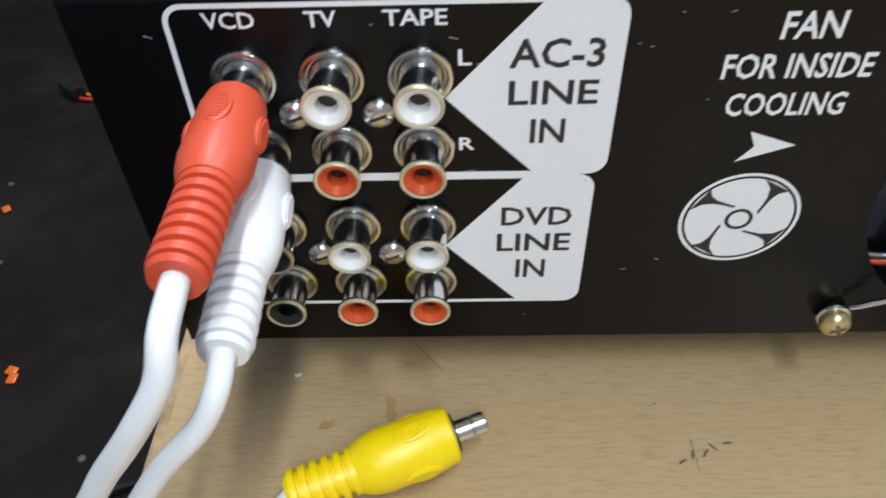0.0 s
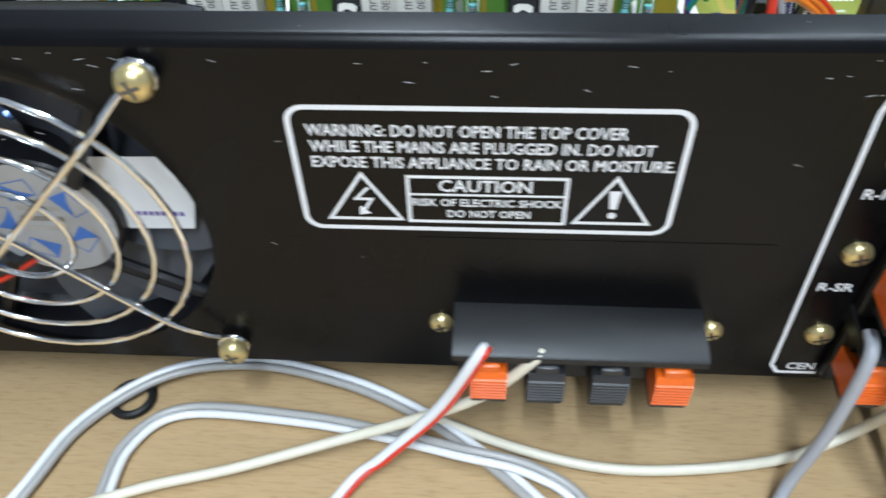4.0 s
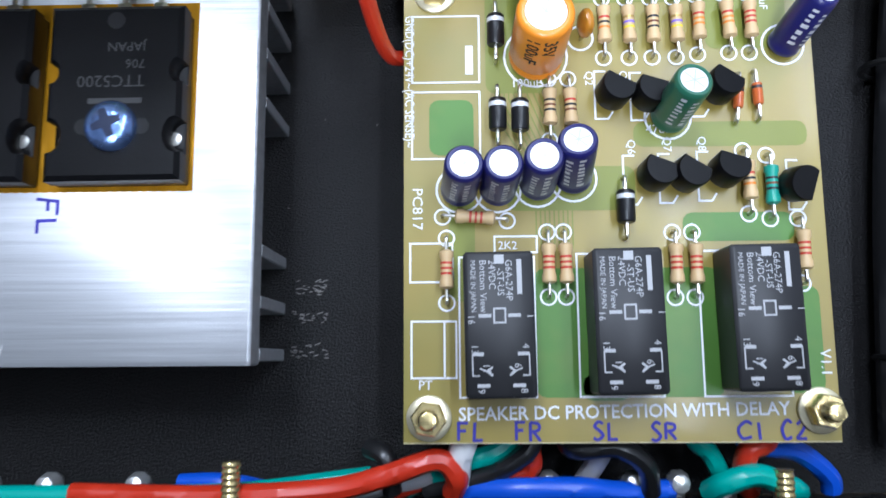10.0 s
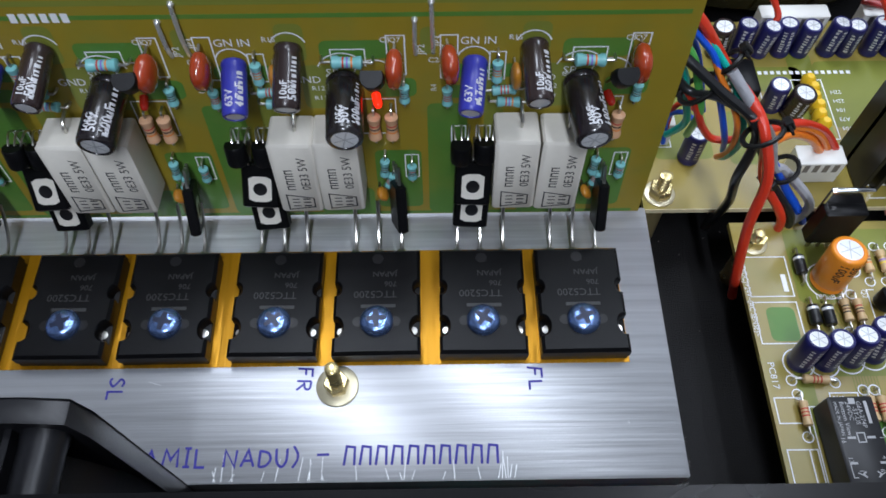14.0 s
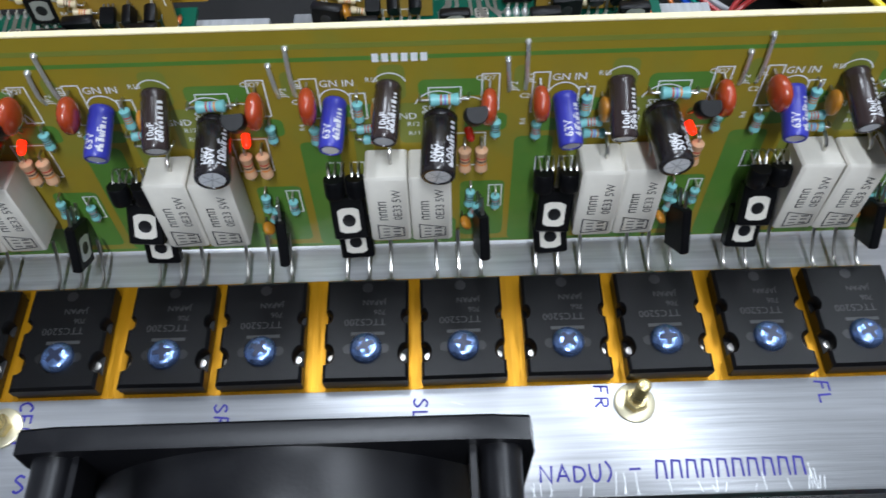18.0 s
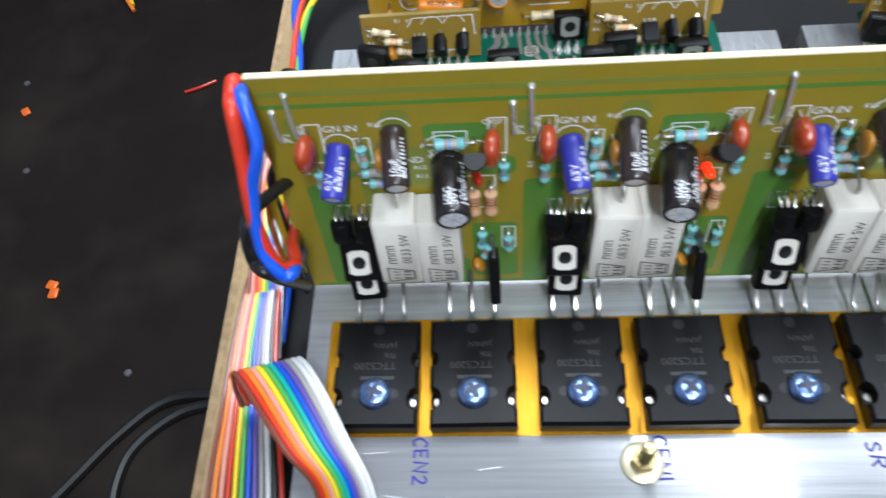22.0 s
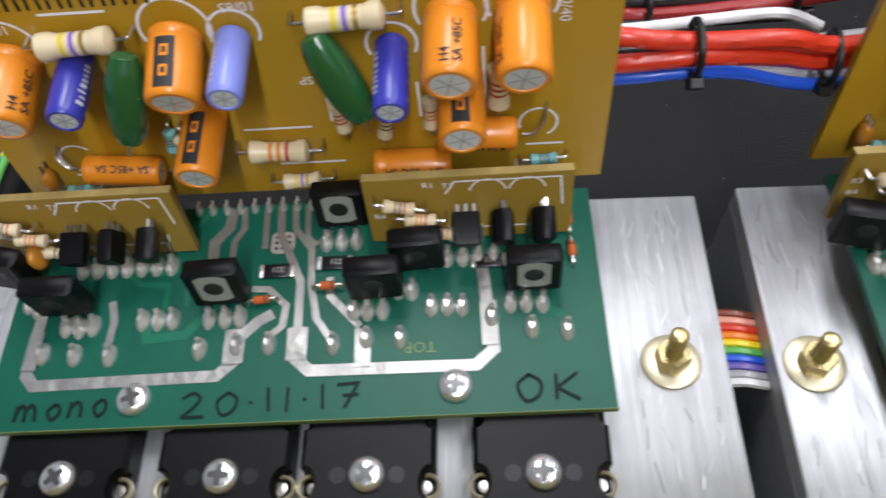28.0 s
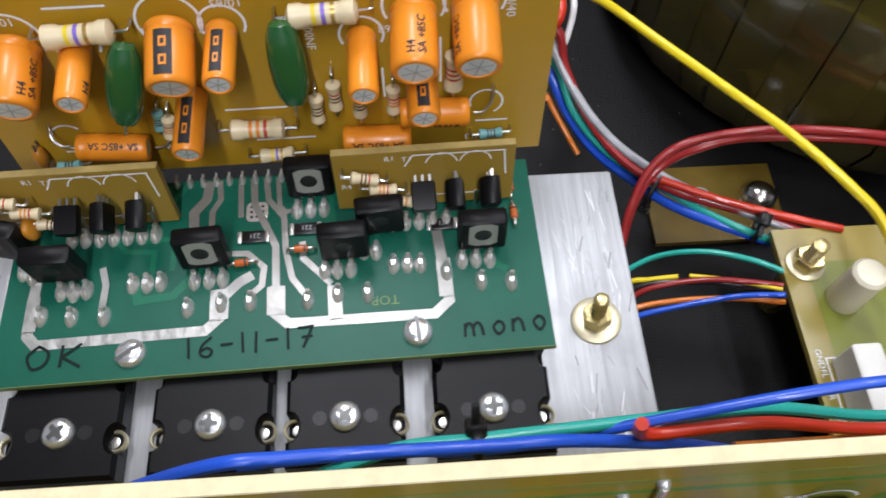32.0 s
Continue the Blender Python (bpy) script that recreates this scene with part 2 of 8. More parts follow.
material("plug_yellow", (0.86, 0.62, 0.0), 0.38, grain=0.05, scale=600, bump=0.12)
material("jack_white", (0.82, 0.81, 0.78), 0.3)
material("jack_red", (0.6, 0.08, 0.02), 0.32)
material("jack_black", (0.015, 0.015, 0.017), 0.35)
material("tab_orange", (0.8, 0.14, 0.012), 0.34, grain=0.05, scale=600)
material("tab_black", (0.022, 0.022, 0.024), 0.4, grain=0.1, scale=600, vary=0.2)
material("led_red", (0.6, 0.02, 0.006), 0.2, emit=(1.0, 0.02, 0.004), emit_strength=2.2)
material("led_off", (0.5, 0.02, 0.01), 0.15, coat=0.4)
material("paper_white", (0.78, 0.8, 0.82), 0.45, grain=0.05, scale=300)
material("label_blue", (0.05, 0.16, 0.5), 0.5)
material("varnish", (0.06, 0.048, 0.012), 0.16, grain=0.3, scale=80, bump=0.3, spot=0.5, spot_rgb=(0.02, 0.016, 0.006), spot_scale=30, coat=0.6)
material("hub_silver", (0.42, 0.43, 0.45), 0.35, metal=0.3, grain=0.05, scale=300)
material("fan_plastic", (0.007, 0.007, 0.0085), 0.34, grain=0.25, scale=1500, bump=0.06, spot=0.35, spot_rgb=(0.018, 0.018, 0.019), spot_scale=120, spec=0.35)
material("fan_blade", (0.06, 0.063, 0.072), 0.42, grain=0.1, scale=500)
material("dust_mark", (0.2, 0.19, 0.18), 0.9)
material("tab_grey", (0.36, 0.37, 0.34), 0.45, metal=0.3, grain=0.1, scale=600)
material("recess_grey", (0.12, 0.12, 0.12), 0.35, metal=0.5)
material("steel_recess", (0.02, 0.028, 0.06), 0.35, metal=0.2)
material("board_brown", (0.32, 0.2, 0.03), 0.4, grain=0.08, scale=100, spot=0.4, spot_rgb=(0.25, 0.17, 0.03), spot_scale=60, coat=0.1)
material("can_score", (0.5, 0.51, 0.52), 0.45, metal=0.4)
material("edge_brown", (0.4, 0.29, 0.1), 0.6, grain=0.2, scale=700, bump=0.3)
material("screw_zinc", (0.8, 0.82, 0.83), 0.24, metal=0.8, grain=0.15, scale=900, bump=0.3, rough_var=0.08)
material("stain_dark", (0.12, 0.08, 0.045), 0.7, grain=0.3, scale=800)
material("stain_glue", (0.36, 0.22, 0.09), 0.35, grain=0.2, scale=400, coat=0.4)
for name, rgb in dict(red=(0.62, 0.035, 0.012), black=(0.012, 0.012, 0.013), blue=(0.008, 0.09, 0.6), green=(0.0, 0.3, 0.18), orange=(0.78, 0.2, 0.02), grey=(0.36, 0.36, 0.38),
                      white=(0.76, 0.76, 0.76), cream=(0.72, 0.66, 0.52), yellow=(0.82, 0.62, 0.02), brown=(0.2, 0.045, 0.025), maroon=(0.32, 0.02, 0.02), violet=(0.13, 0.09, 0.36),
                      teal=(0.0, 0.4, 0.33), silver=(0.376, 0.360, 0.337), leaf=(0.08, 0.4, 0.08), pink=(0.72, 0.3, 0.22)).items():
    material("wire_" + name, rgb, 0.34, grain=0.06, scale=300, coat=0.15)

# ---- builders: all shapes are given in centimetres ----
class Shape:
    """Vertices, faces and a material for each face; becomes one mesh."""

    def __init__(self):
        self.v, self.f, self.fm, self.mats = [], [], [], []

    def slot(self, mat):
        if mat not in self.mats:
            self.mats.append(mat)
        return self.mats.index(mat)

    def add(self, verts, faces, mat):
        base, k = len(self.v), self.slot(mat)
        self.v += [tuple(p) for p in verts]
        self.f += [tuple(base + i for i in f) for f in faces]
        self.fm += [k] * len(faces)
        return self

    def box(self, x0, y0, z0, x1, y1, z1, mat, bevel=0.0):
        b = min(bevel, 0.45 * min(x1 - x0, y1 - y0, z1 - z0))
        if b <= 0:
            vs = [(x, y, z) for z in (z0, z1) for y in (y0, y1) for x in (x0, x1)]
            return self.add(vs, [(0, 2, 3, 1), (4, 5, 7, 6), (0, 1, 5, 4), (2, 6, 7, 3), (0, 4, 6, 2), (1, 3, 7, 5)], mat)
        rings = []
        for z, i in ((z0, b), (z0 + b, 0), (z1 - b, 0), (z1, b)):
            c = b
            xa, xb, ya, yb = x0 + i, x1 - i, y0 + i, y1 - i
            rings.append([(xa + c, ya, z), (xb - c, ya, z), (xb, ya + c, z), (xb, yb - c, z), (xb - c, yb, z), (xa + c, yb, z), (xa, yb - c, z), (xa, ya + c, z)])
        return self.loft(rings, mat, True, True)

    def loft(self, rings, mat, cap0=False, cap1=False, closed=True):
        n = len(rings[0])
        vs = [p for r in rings for p in r]
        fs = []
        for k in range(len(rings) - 1):
            for i in range(n if closed else n - 1):
                j = (i + 1) % n
                fs.append((k * n + i, k * n + j, (k + 1) * n + j, (k + 1) * n + i))
        if cap0:
            fs.append(tuple(range(n - 1, -1, -1)))
        if cap1:
            fs.append(tuple((len(rings) - 1) * n + i for i in range(n)))
        return self.add(vs, fs, mat)

    def lathe(self, profile, mat, m=None, seg=20, cap0=True, cap1=True):
        """profile: (radius, height) from bottom to top round z; m: where it stands. A third entry of a point names the material from there on."""
        m = m or Matrix()
        ring = lambda r, h: [tuple(m @ Vector((r * math.cos(a), r * math.sin(a), h))) for a in (2 * math.pi * i / seg for i in range(seg))]
        run, cur, first = [], mat, True
        for k, p in enumerate(profile):
            run.append(ring(max(p[0], 0.001), p[1]))
            last = k == len(profile) - 1
            if (len(p) > 2 and k) or last:
                if len(run) > 1:
                    self.loft(run, cur, cap0 and first, cap1 and last)
                    first = False
                run = [run[-1]]
            if len(p) > 2:
                cur = p[2]
        return self

    def rod(self, a, b, r, mat, seg=10, r2=None):
        a, b = Vector(a), Vector(b)
        m = Matrix.Translation(a) @ (b - a).to_track_quat("Z", "Y").to_matrix().to_4x4()
        return self.lathe([(r, 0), (r if r2 is None else r2, (b - a).length)], mat, m, seg)

    def tube(self, pts, r, mat, seg=8, steps=6, loop=False, flat=1.0):
        """A round wire through the points, smoothly."""
        p = smooth(pts, steps, loop)
        rings, up = [], None
        n = len(p)
        for i, q in enumerate(p):
            d = (p[(i + 1) % n] - p[i - 1]) if loop else (p[min(i + 1, n - 1)] - p[max(i - 1, 0)])
            d = d.normalized() if d.length > 1e-9 else Vector((0, 0, 1))
            if up is None:
                up = Vector((0, 0, 1)) if abs(d.z) < 0.9 else Vector((1, 0, 0))
            side = d.cross(up).normalized()
            up = side.cross(d).normalized()
            rings.append([tuple(q + side * (r * math.cos(a)) + up * (r * flat * math.sin(a))) for a in (2 * math.pi * k / seg for k in range(seg))])
        if loop:
            rings.append(rings[0])
        return self.loft(rings, mat, not loop, not loop)

    def prism(self, poly, z0, z1, mat, m=None):
        """An outline in xy, drawn out from z0 to z1."""
        m = m or Matrix()
        r = [[tuple(m @ Vector((x, y, z))) for x, y in poly] for z in (z0, z1)]
        return self.loft(r, mat, True, True)

    def plate(self, poly, z, mat, m=None):
        m = m or Matrix()
        return self.add([m @ Vector((x, y, z)) for x, y in poly], [tuple(range(len(poly)))], mat)

    def line(self, pts, w, z, mat, m=None, closed=False):
        """A printed line of width w along points in the plane z, with mitred corners."""
        m = m or Matrix()
        p = [Vector((x, y)) for x, y in pts]
        n, left, right = len(p), [], []
        for i in range(n):
            a = p[i] - p[i - 1] if (i or closed) else p[1] - p[0]
            b = p[(i + 1) % n] - p[i] if (i < n - 1 or closed) else a
            a, b = a.normalized(), b.normalized()
            na, nb = Vector((-a.y, a.x)), Vector((-b.y, b.x))
            t = (na + nb)
            t = t / max(t.length_squared / 2, 0.3)
            left.append(p[i] + t * (w / 2))
            right.append(p[i] - t * (w / 2))
        vs = [m @ Vector((q.x, q.y, z)) for q in left + right]
        fs = [(i, n + i, n + (i + 1) % n, (i + 1) % n) for i in range(n if closed else n - 1)]
        return self.add(vs, fs, mat)

    def ring(self, cx, cy, r, w, z, mat, m=None, a0=0, a1=360, seg=24):
        full = abs(a1 - a0) >= 360
        k = seg if full else seg + 1
        return self.line([(cx + r * math.cos(math.radians(a0 + (a1 - a0) * i / seg)), cy + r * math.sin(math.radians(a0 + (a1 - a0) * i / seg))) for i in range(k)], w, z, mat, m, full)

    def text(self, s, x, y, z, size, mat, m=None, rot=0, mirror=False, align="LEFT", wide=1.0, bold=0.0):
        vs, fs = glyphs(s, align, bold)
        c, d = math.cos(math.radians(rot)), math.sin(math.radians(rot))
        m = m or Matrix()
        out = []
        for a, b in vs:
            a, b = a * size * wide * (-1 if mirror else 1), b * size
            out.append(m @ Vector((x + a * c - b * d, y + a * d + b * c, z)))
        return self.add(out, fs, mat)

    def welded(self):
        """Join corners that coincide."""
        seen, index, vs = {}, [], []
        for p in self.v:
            k = tuple(round(c, 4) for c in p)
            if k not in seen:
                seen[k] = len(vs)
                vs.append(p)
            index.append(seen[k])
        self.v, self.f = vs, [tuple(index[i] for i in f) for f in self.f]
        return self

    def mesh(self, name, smooth_angle=40):
        me = bpy.data.meshes.new(name)
        me.from_pydata([(x * CM, y * CM, z * CM) for x, y, z in self.v], [], self.f)
        for k in self.mats:
            me.materials.append(MATS[k])
        me.polygons.foreach_set("material_index", self.fm)
        if smooth_angle:
            me.polygons.foreach_set("use_smooth", [True] * len(self.f))
            me.set_sharp_from_angle(angle=math.radians(smooth_angle))
        me.update()
        return me


def smooth(pts, steps=6, loop=False):
    """Points of a Catmull-Rom curve through pts."""
    p = [Vector(q) for q in pts]
    n = len(p)
    if n < 3 and not loop:
        return p
    out = []
    for i in range(n if loop else n - 1):
        a, b, c, d = (p[i - 1], p[i], p[(i + 1) % n], p[(i + 2) % n]) if loop else (p[max(i - 1, 0)], p[i], p[i + 1], p[min(i + 2, n - 1)])
        for k in range(steps):
            t = k / steps
            out.append(0.5 * (2 * b + (c - a) * t + (2 * a - 5 * b + 4 * c - d) * t * t + (3 * b - a - 3 * c + d) * t ** 3))
    if not loop:
        out.append(p[-1])
    return out


GLYPHS = {}


def glyphs(s, align, bold=0.0):
    """Flat letters of the built-in font, one unit high."""
    if (s, align, bold) not in GLYPHS:
        cu = bpy.data.curves.new("letters", "FONT")
        cu.body, cu.align_x, cu.resolution_u, cu.size, cu.offset = s, align, 2, 1.4, bold
        ob = bpy.data.objects.new("letters", cu)
        me = bpy.data.meshes.new_from_object(ob)
        GLYPHS[s, align, bold] = ([(v.co.x, v.co.y) for v in me.vertices], [tuple(p.vertices) for p in me.polygons])
        bpy.data.objects.remove(ob)
        bpy.data.curves.remove(cu)
        bpy.data.meshes.remove(me)
    return GLYPHS[s, align, bold]


def at(x, y, z, rx=0, ry=0, rz=0):
    return pose(x * CM, y * CM, z * CM, rx, ry, rz)


def local(x, y, z, rx=0, ry=0, rz=0):
    """A pose within a shape, in centimetres."""
    return pose(x, y, z, rx, ry, rz)


def thing(name, label, category, m=None, group="", kind=""):
    """The Empty at the base of a thing with parts."""
    ob = tagged(new(name), label, category, group, kind)
    ob.empty_display_size = 0.01
    ob.matrix_basis = m or Matrix()
    return ob


def part(name, shape, parent, label="", m=None, angle=40):
    ob = new(name, shape if isinstance(shape, bpy.types.Mesh) else shape.mesh(name, angle))
    ob.parent = parent
    ob.matrix_basis = m or Matrix()
    return tagged(ob, label)


def single(name, shape, label, category, m=None, group="", kind="", angle=40):
    ob = tagged(new(name, shape.mesh(name, angle)), label, category, group, kind)
    ob.matrix_basis = m or Matrix()
    return ob


KITS = {}


def fit(key, build, parent, m):
    """Place a component under parent: the first mesh is the part, the rest its sub-parts. Alike ones share meshes."""
    if key not in KITS:
        KITS[key] = [(name, shape.mesh(name), label) for name, shape, label in build()]
    first = None
    for name, me, label in KITS[key]:
        ob = part(name, me, first or parent, label, None if first else m)
        first = first or ob
    return first


# pen strokes on a unit-high letter: width, then strokes; a leading tilde makes the stroke round
PEN = dict(A="0.7 0,0 .35,1 .7,0|.12,.36 .6,.36", C="0.6 ~.6,.85 .3,1 0,.55 .2,.02 .6,.12", D="0.65 0,0 .05,1|~.02,1 .5,.86 .62,.42 .35,.05 0,0", E="0.55 .55,1 0,1 .03,0 .55,0|0,.52 .45,.52",
           F="0.55 0,0 .02,1 .55,1|0,.55 .42,.55", G="0.65 ~.6,.85 .3,1 0,.55 .2,.02 .55,.12 .6,.42|.36,.42 .66,.42", I="0.35 .17,0 .17,1|0,1 .35,1|0,0 .35,0", K="0.6 0,0 0,1|.55,1 .02,.45 .6,-.05", L="0.5 0,1 .02,0 .5,0",
           M="0.8 0,0 .08,1 .4,.4 .7,1 .8,0", N="0.65 0,0 .03,1 .6,0 .65,1", O="0.65 ~.35,1 .02,.6 .2,.02 .55,.2 .62,.7 .3,1", R="0.6 0,0 .02,1|~.02,1 .5,.9 .5,.6 .05,.5|.2,.5 .6,0", S="0.55 ~.52,.88 .25,1 .05,.75 .3,.52 .52,.25 .25,0 0,.12",
           T="0.65 .32,0 .32,1|0,1 .65,1", U="0.6 ~0,1 .03,.3 .3,0 .55,.3 .6,1", Y="0.6 0,1 .3,.5 .6,1|.3,.5 .25,0", m="0.85 0,0 .05,.6|~.05,.4 .2,.6 .35,.45 .38,0|~.38,.4 .55,.6 .72,.45 .78,0", n="0.55 0,0 .05,.6|~.05,.4 .25,.6 .42,.45 .46,0",
           o="0.5 ~.25,.6 .02,.35 .2,0 .45,.2 .42,.5 .22,.6")
PEN.update({"0": "0.6 ~.3,1 .02,.6 .2,.02 .5,.2 .56,.7 .28,1", "1": "0.2 .05,1 .1,0", "2": "0.65 ~0,.8 .3,1 .5,.75 .3,.35 0,.02|0,.02 .65,0", "6": "0.55 ~.45,1 .1,.6 .05,.15 .35,0 .5,.25 .3,.45 .06,.3", "7": "0.65 0,.95 .6,.98 .2,0|.15,.5 .6,.52",
            "(": "0.3 ~.3,1.1 .05,.7 .05,.3 .28,-.1", ")": "0.3 ~0,1.1 .25,.7 .25,.3 .02,-.1", "-": "0.5 0,.5 .5,.52", ".": "0.2 .05,.42 .15,.45", " ": "0.5 "})


def hand(s, text, x, y, z, h, mat, rot=0.0, length=None, w=0.05, gap=0.28, seed=3):
    """Words written by hand, h high, along a line that starts at x, y; length: how far they run."""
    rr = random.Random(seed)
    total = sum(float(PEN[c].split(" ", 1)[0]) + gap for c in text) - gap
    wide = (length or total * h) / (total * h)
    c0, d0 = math.cos(math.radians(rot)), math.sin(math.radians(rot))
    u = 0.0
    for c in text:
        width, strokes = PEN[c].split(" ", 1)
        lean, dy, k = rr.uniform(-0.03, 0.08), rr.uniform(-0.06, 0.06), rr.uniform(0.92, 1.08)
        for stroke in strokes.split("|"):
            pts = [tuple(float(q) for q in p.split(",")) for p in stroke.replace("~", "").split()]
            if len(pts) < 2:
                continue
            if stroke.startswith("~"):
                pts = [(p.x, p.y) for p in smooth([(a, b, 0) for a, b in pts], 5)]
            out = []
            for a, b in pts:
                a, b = (u + a + lean * b) * h * wide, (b * k + dy) * h
                out.append((x + a * c0 - b * d0, y + a * d0 + b * c0))
            s.line(out, w, z, mat)
            z += 0.0002
        u += float(width) + gap
    return s


UPRIGHT = Matrix(((1, 0, 0, 0), (0, 0, -1, 0), (0, 1, 0, 0), (0, 0, 0, 1)))  # drawing in xy -> facing -y, y up

# ---- the room and the bench ----
def room():
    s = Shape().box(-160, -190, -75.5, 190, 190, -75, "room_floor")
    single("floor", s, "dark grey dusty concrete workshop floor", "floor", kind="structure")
    # Walls and ceiling are unseen: they close the room and bounce lamp light.
    for name, b in dict(wall_west=(-166, -190, -75, -160, 190, 235), wall_east=(190, -190, -75, 196, 190, 235), wall_south=(-166, -196, -75, 196, -190, 235),
                        wall_north=(-166, 190, -75, 196, 196, 235)).items():
        single(name, Shape().box(*b, "room_paint"), "plain grey wall, never in view, that closes the room", "wall", kind="structure")
    single("ceiling", Shape().box(-166, -196, 235, 196, 196, 239, "room_paint"), "plain grey ceiling, never in view, that closes the room", "ceiling", kind="structure")


def workbench():
    t = thing("workbench", "light beech-veneered workbench with a raw chipboard edge", "table")
    part("tabletop", Shape().box(-18.65, -62, -1.8, 95, 46, 0, "wood", 0.05), t)
    part("edge_strip", Shape().box(-18.92, -62, -1.8, -18.65, 46, -0.02, "chipboard", 0.05), t, "raw chipboard edge")
    for x in (-15, 88):
        for y in (-56, 38):
            part("leg", Shape().box(x, y, -75, x + 5, y + 5, -1.8, "wood", 0.2), t)


room()
workbench()

# ---- the amplifier's steel case ----
PX0, PX1, PZ0, PZ1 = -18.0, 26.2, 1.5, 9.87
DEEP = 38.0


def rounded(x0, y0, x1, y1, r, seg=5):
    pts = []
    for cx, cy, a in ((x1 - r, y0 + r, -90), (x1 - r, y1 - r, 0), (x0 + r, y1 - r, 90), (x0 + r, y0 + r, 180)):
        pts += [(cx + r * math.cos(math.radians(a + 90 * k / seg)), cy + r * math.sin(math.radians(a + 90 * k / seg))) for k in range(seg + 1)]
    return pts


def rear_panel(case):
    """A steel sheet with a round fan opening and a flange that is folded inwards at its top."""
    s, n = Shape(), 48
    cx, cz, r = 0.0, 5.75, 3.75
    circle = [(cx + r * math.cos(2 * math.pi * k / n), cz + r * math.sin(2 * math.pi * k / n)) for k in range(n)]
    frame_pts = []
    for x, z in circle:
        dx, dz = x - cx, z - cz
        k = min((5.0 - 0) / max(abs(dx), 1e-6), ((PZ1 - cz) if dz > 0 else (cz - PZ0)) / max(abs(dz), 1e-6))
        frame_pts.append((cx + dx * k, cz + dz * k))
    for cxx, czz in ((5.0, PZ1), (-5.0, PZ1), (-5.0, PZ0), (5.0, PZ0)):
        k = min(range(n), key=lambda i: math.hypot(frame_pts[i][0] - cxx, frame_pts[i][1] - czz))
        frame_pts[k] = (cxx, czz)
    for y, flip in ((0.0, False), (0.12, True)):
        vs = [(x, y, z) for x, z in circle] + [(x, y, z) for x, z in frame_pts]
        fs = [(i, (i + 1) % n, n + (i + 1) % n, n + i) for i in range(n)]
        s.add(vs, [f[::-1] for f in fs] if not flip else fs, "black_steel")
        for xa, xb in ((PX0, -5.0), (5.0, PX1)):
            q = [(xa, y, PZ0), (xb, y, PZ0), (xb, y, PZ1), (xa, y, PZ1)]
            s.add(q, [(0, 1, 2, 3) if not flip else (3, 2, 1, 0)], "black_steel")
    s.loft([[(x, 0.0, z) for x, z in circle], [(x, 0.12, z) for x, z in circle]], "black_steel")
    # the fold: a quarter round, then the flange
    prof = [(0.0, PZ1)] + [(0.22 - 0.22 * math.cos(math.radians(a)), PZ1 + 0.22 * math.sin(math.radians(a))) for a in (20, 45, 70, 90)] + [(0.74, PZ1 + 0.24), (0.74, PZ1 + 0.12)]
    prof += [(0.3, PZ1 + 0.1), (0.12, PZ1 - 0.05)]
    s.loft([[(PX0, y, z) for y, z in prof], [(PX1, y, z) for y, z in prof]], "black_steel", True, True)
    s.add([(PX0, 0, PZ0), (PX1, 0, PZ0), (PX1, 0.12, PZ0), (PX0, 0.12, PZ0)], [(3, 2, 1, 0)], "black_steel")
    for x in (PX0, PX1):
        s.add([(x, 0, PZ0), (x, 0.12, PZ0), (x, 0.12, PZ1), (x, 0, PZ1)], [(0, 1, 2, 3)], "black_steel")
    return part("rear_panel", s.welded(), case)


def case_thing():
    c = thing("amplifier_case", "open black-painted steel amplifier case with its top cover off", "amplifier case")
    part("base_plate", Shape().box(-17.6, 0.13, PZ0, PX1, DEEP, PZ0 + 0.12, "black_floor"), c)
    rear_panel(c)
    for name, x in (("side_lip", PX1 - 0.12),):
        s = Shape().box(x, 0.9, PZ0 + 0.12, x + 0.12, DEEP, PZ0 + 1.3, "black_steel", 0.03)
        part(name, s, c)
    part("front_panel", Shape().box(PX0, DEEP, PZ0, PX1, DEEP + 0.3, PZ1, "black_steel", 0.05), c)
    for x in (PX0 + 3, PX1 - 3):
        for y in (3.5, DEEP - 4):
            part("foot", Shape().lathe([(1.3, 0), (1.45, 0.1), (1.45, 1.3), (1.3, 1.5)], "plastic_black", local(x, y, 0), 20), c)
    return c


CASE = case_thing()
rnd = random.Random(77)
s = Shape()
for k in range(170):
    x, y, a, ln, w = rnd.uniform(-16.8, 25), rnd.uniform(1.2, 26), rnd.uniform(0, 3.1), rnd.uniform(0.02, 0.09), rnd.uniform(0.01, 0.03)
    s.line([(x, y), (x + ln * math.cos(a), y + ln * math.sin(a))], w, PZ0 + 0.126, "dust_mark")
for k in range(60):
    x, y, a, ln = rnd.uniform(14.55, 15.15), rnd.choice((2.5, 3.1, 3.6)) + rnd.uniform(-0.12, 0.12), rnd.uniform(-0.4, 0.4), rnd.uniform(0.03, 0.12)
    s.line([(x, y), (x + ln * math.cos(a), y + ln * math.sin(a))], 0.015, PZ0 + 0.126, "dust_mark")
tagged(part("dust", s, CASE), "pale specks of dust and swarf", kind="stuff")

# ---- printing on the rear panel ----
INK = 0.006


def words(s, text, x0, x1, z, h, mat="white_ink", m=UPRIGHT, lift=INK, bold=0.025):
    """A word of cap height h that fills the width from x0 to x1."""
    vs, _ = glyphs(text, "LEFT", bold)
    a, b = min(v[0] for v in vs), max(v[0] for v in vs)
    wide = (x1 - x0) / ((b - a) * h)
    return s.text(text, x0 - a * h * wide, z, lift, h, mat, m, wide=wide, bold=bold)


def printing(name, label=""):
    s = Shape()
    PRINTS.append((name, s, label))
    return s


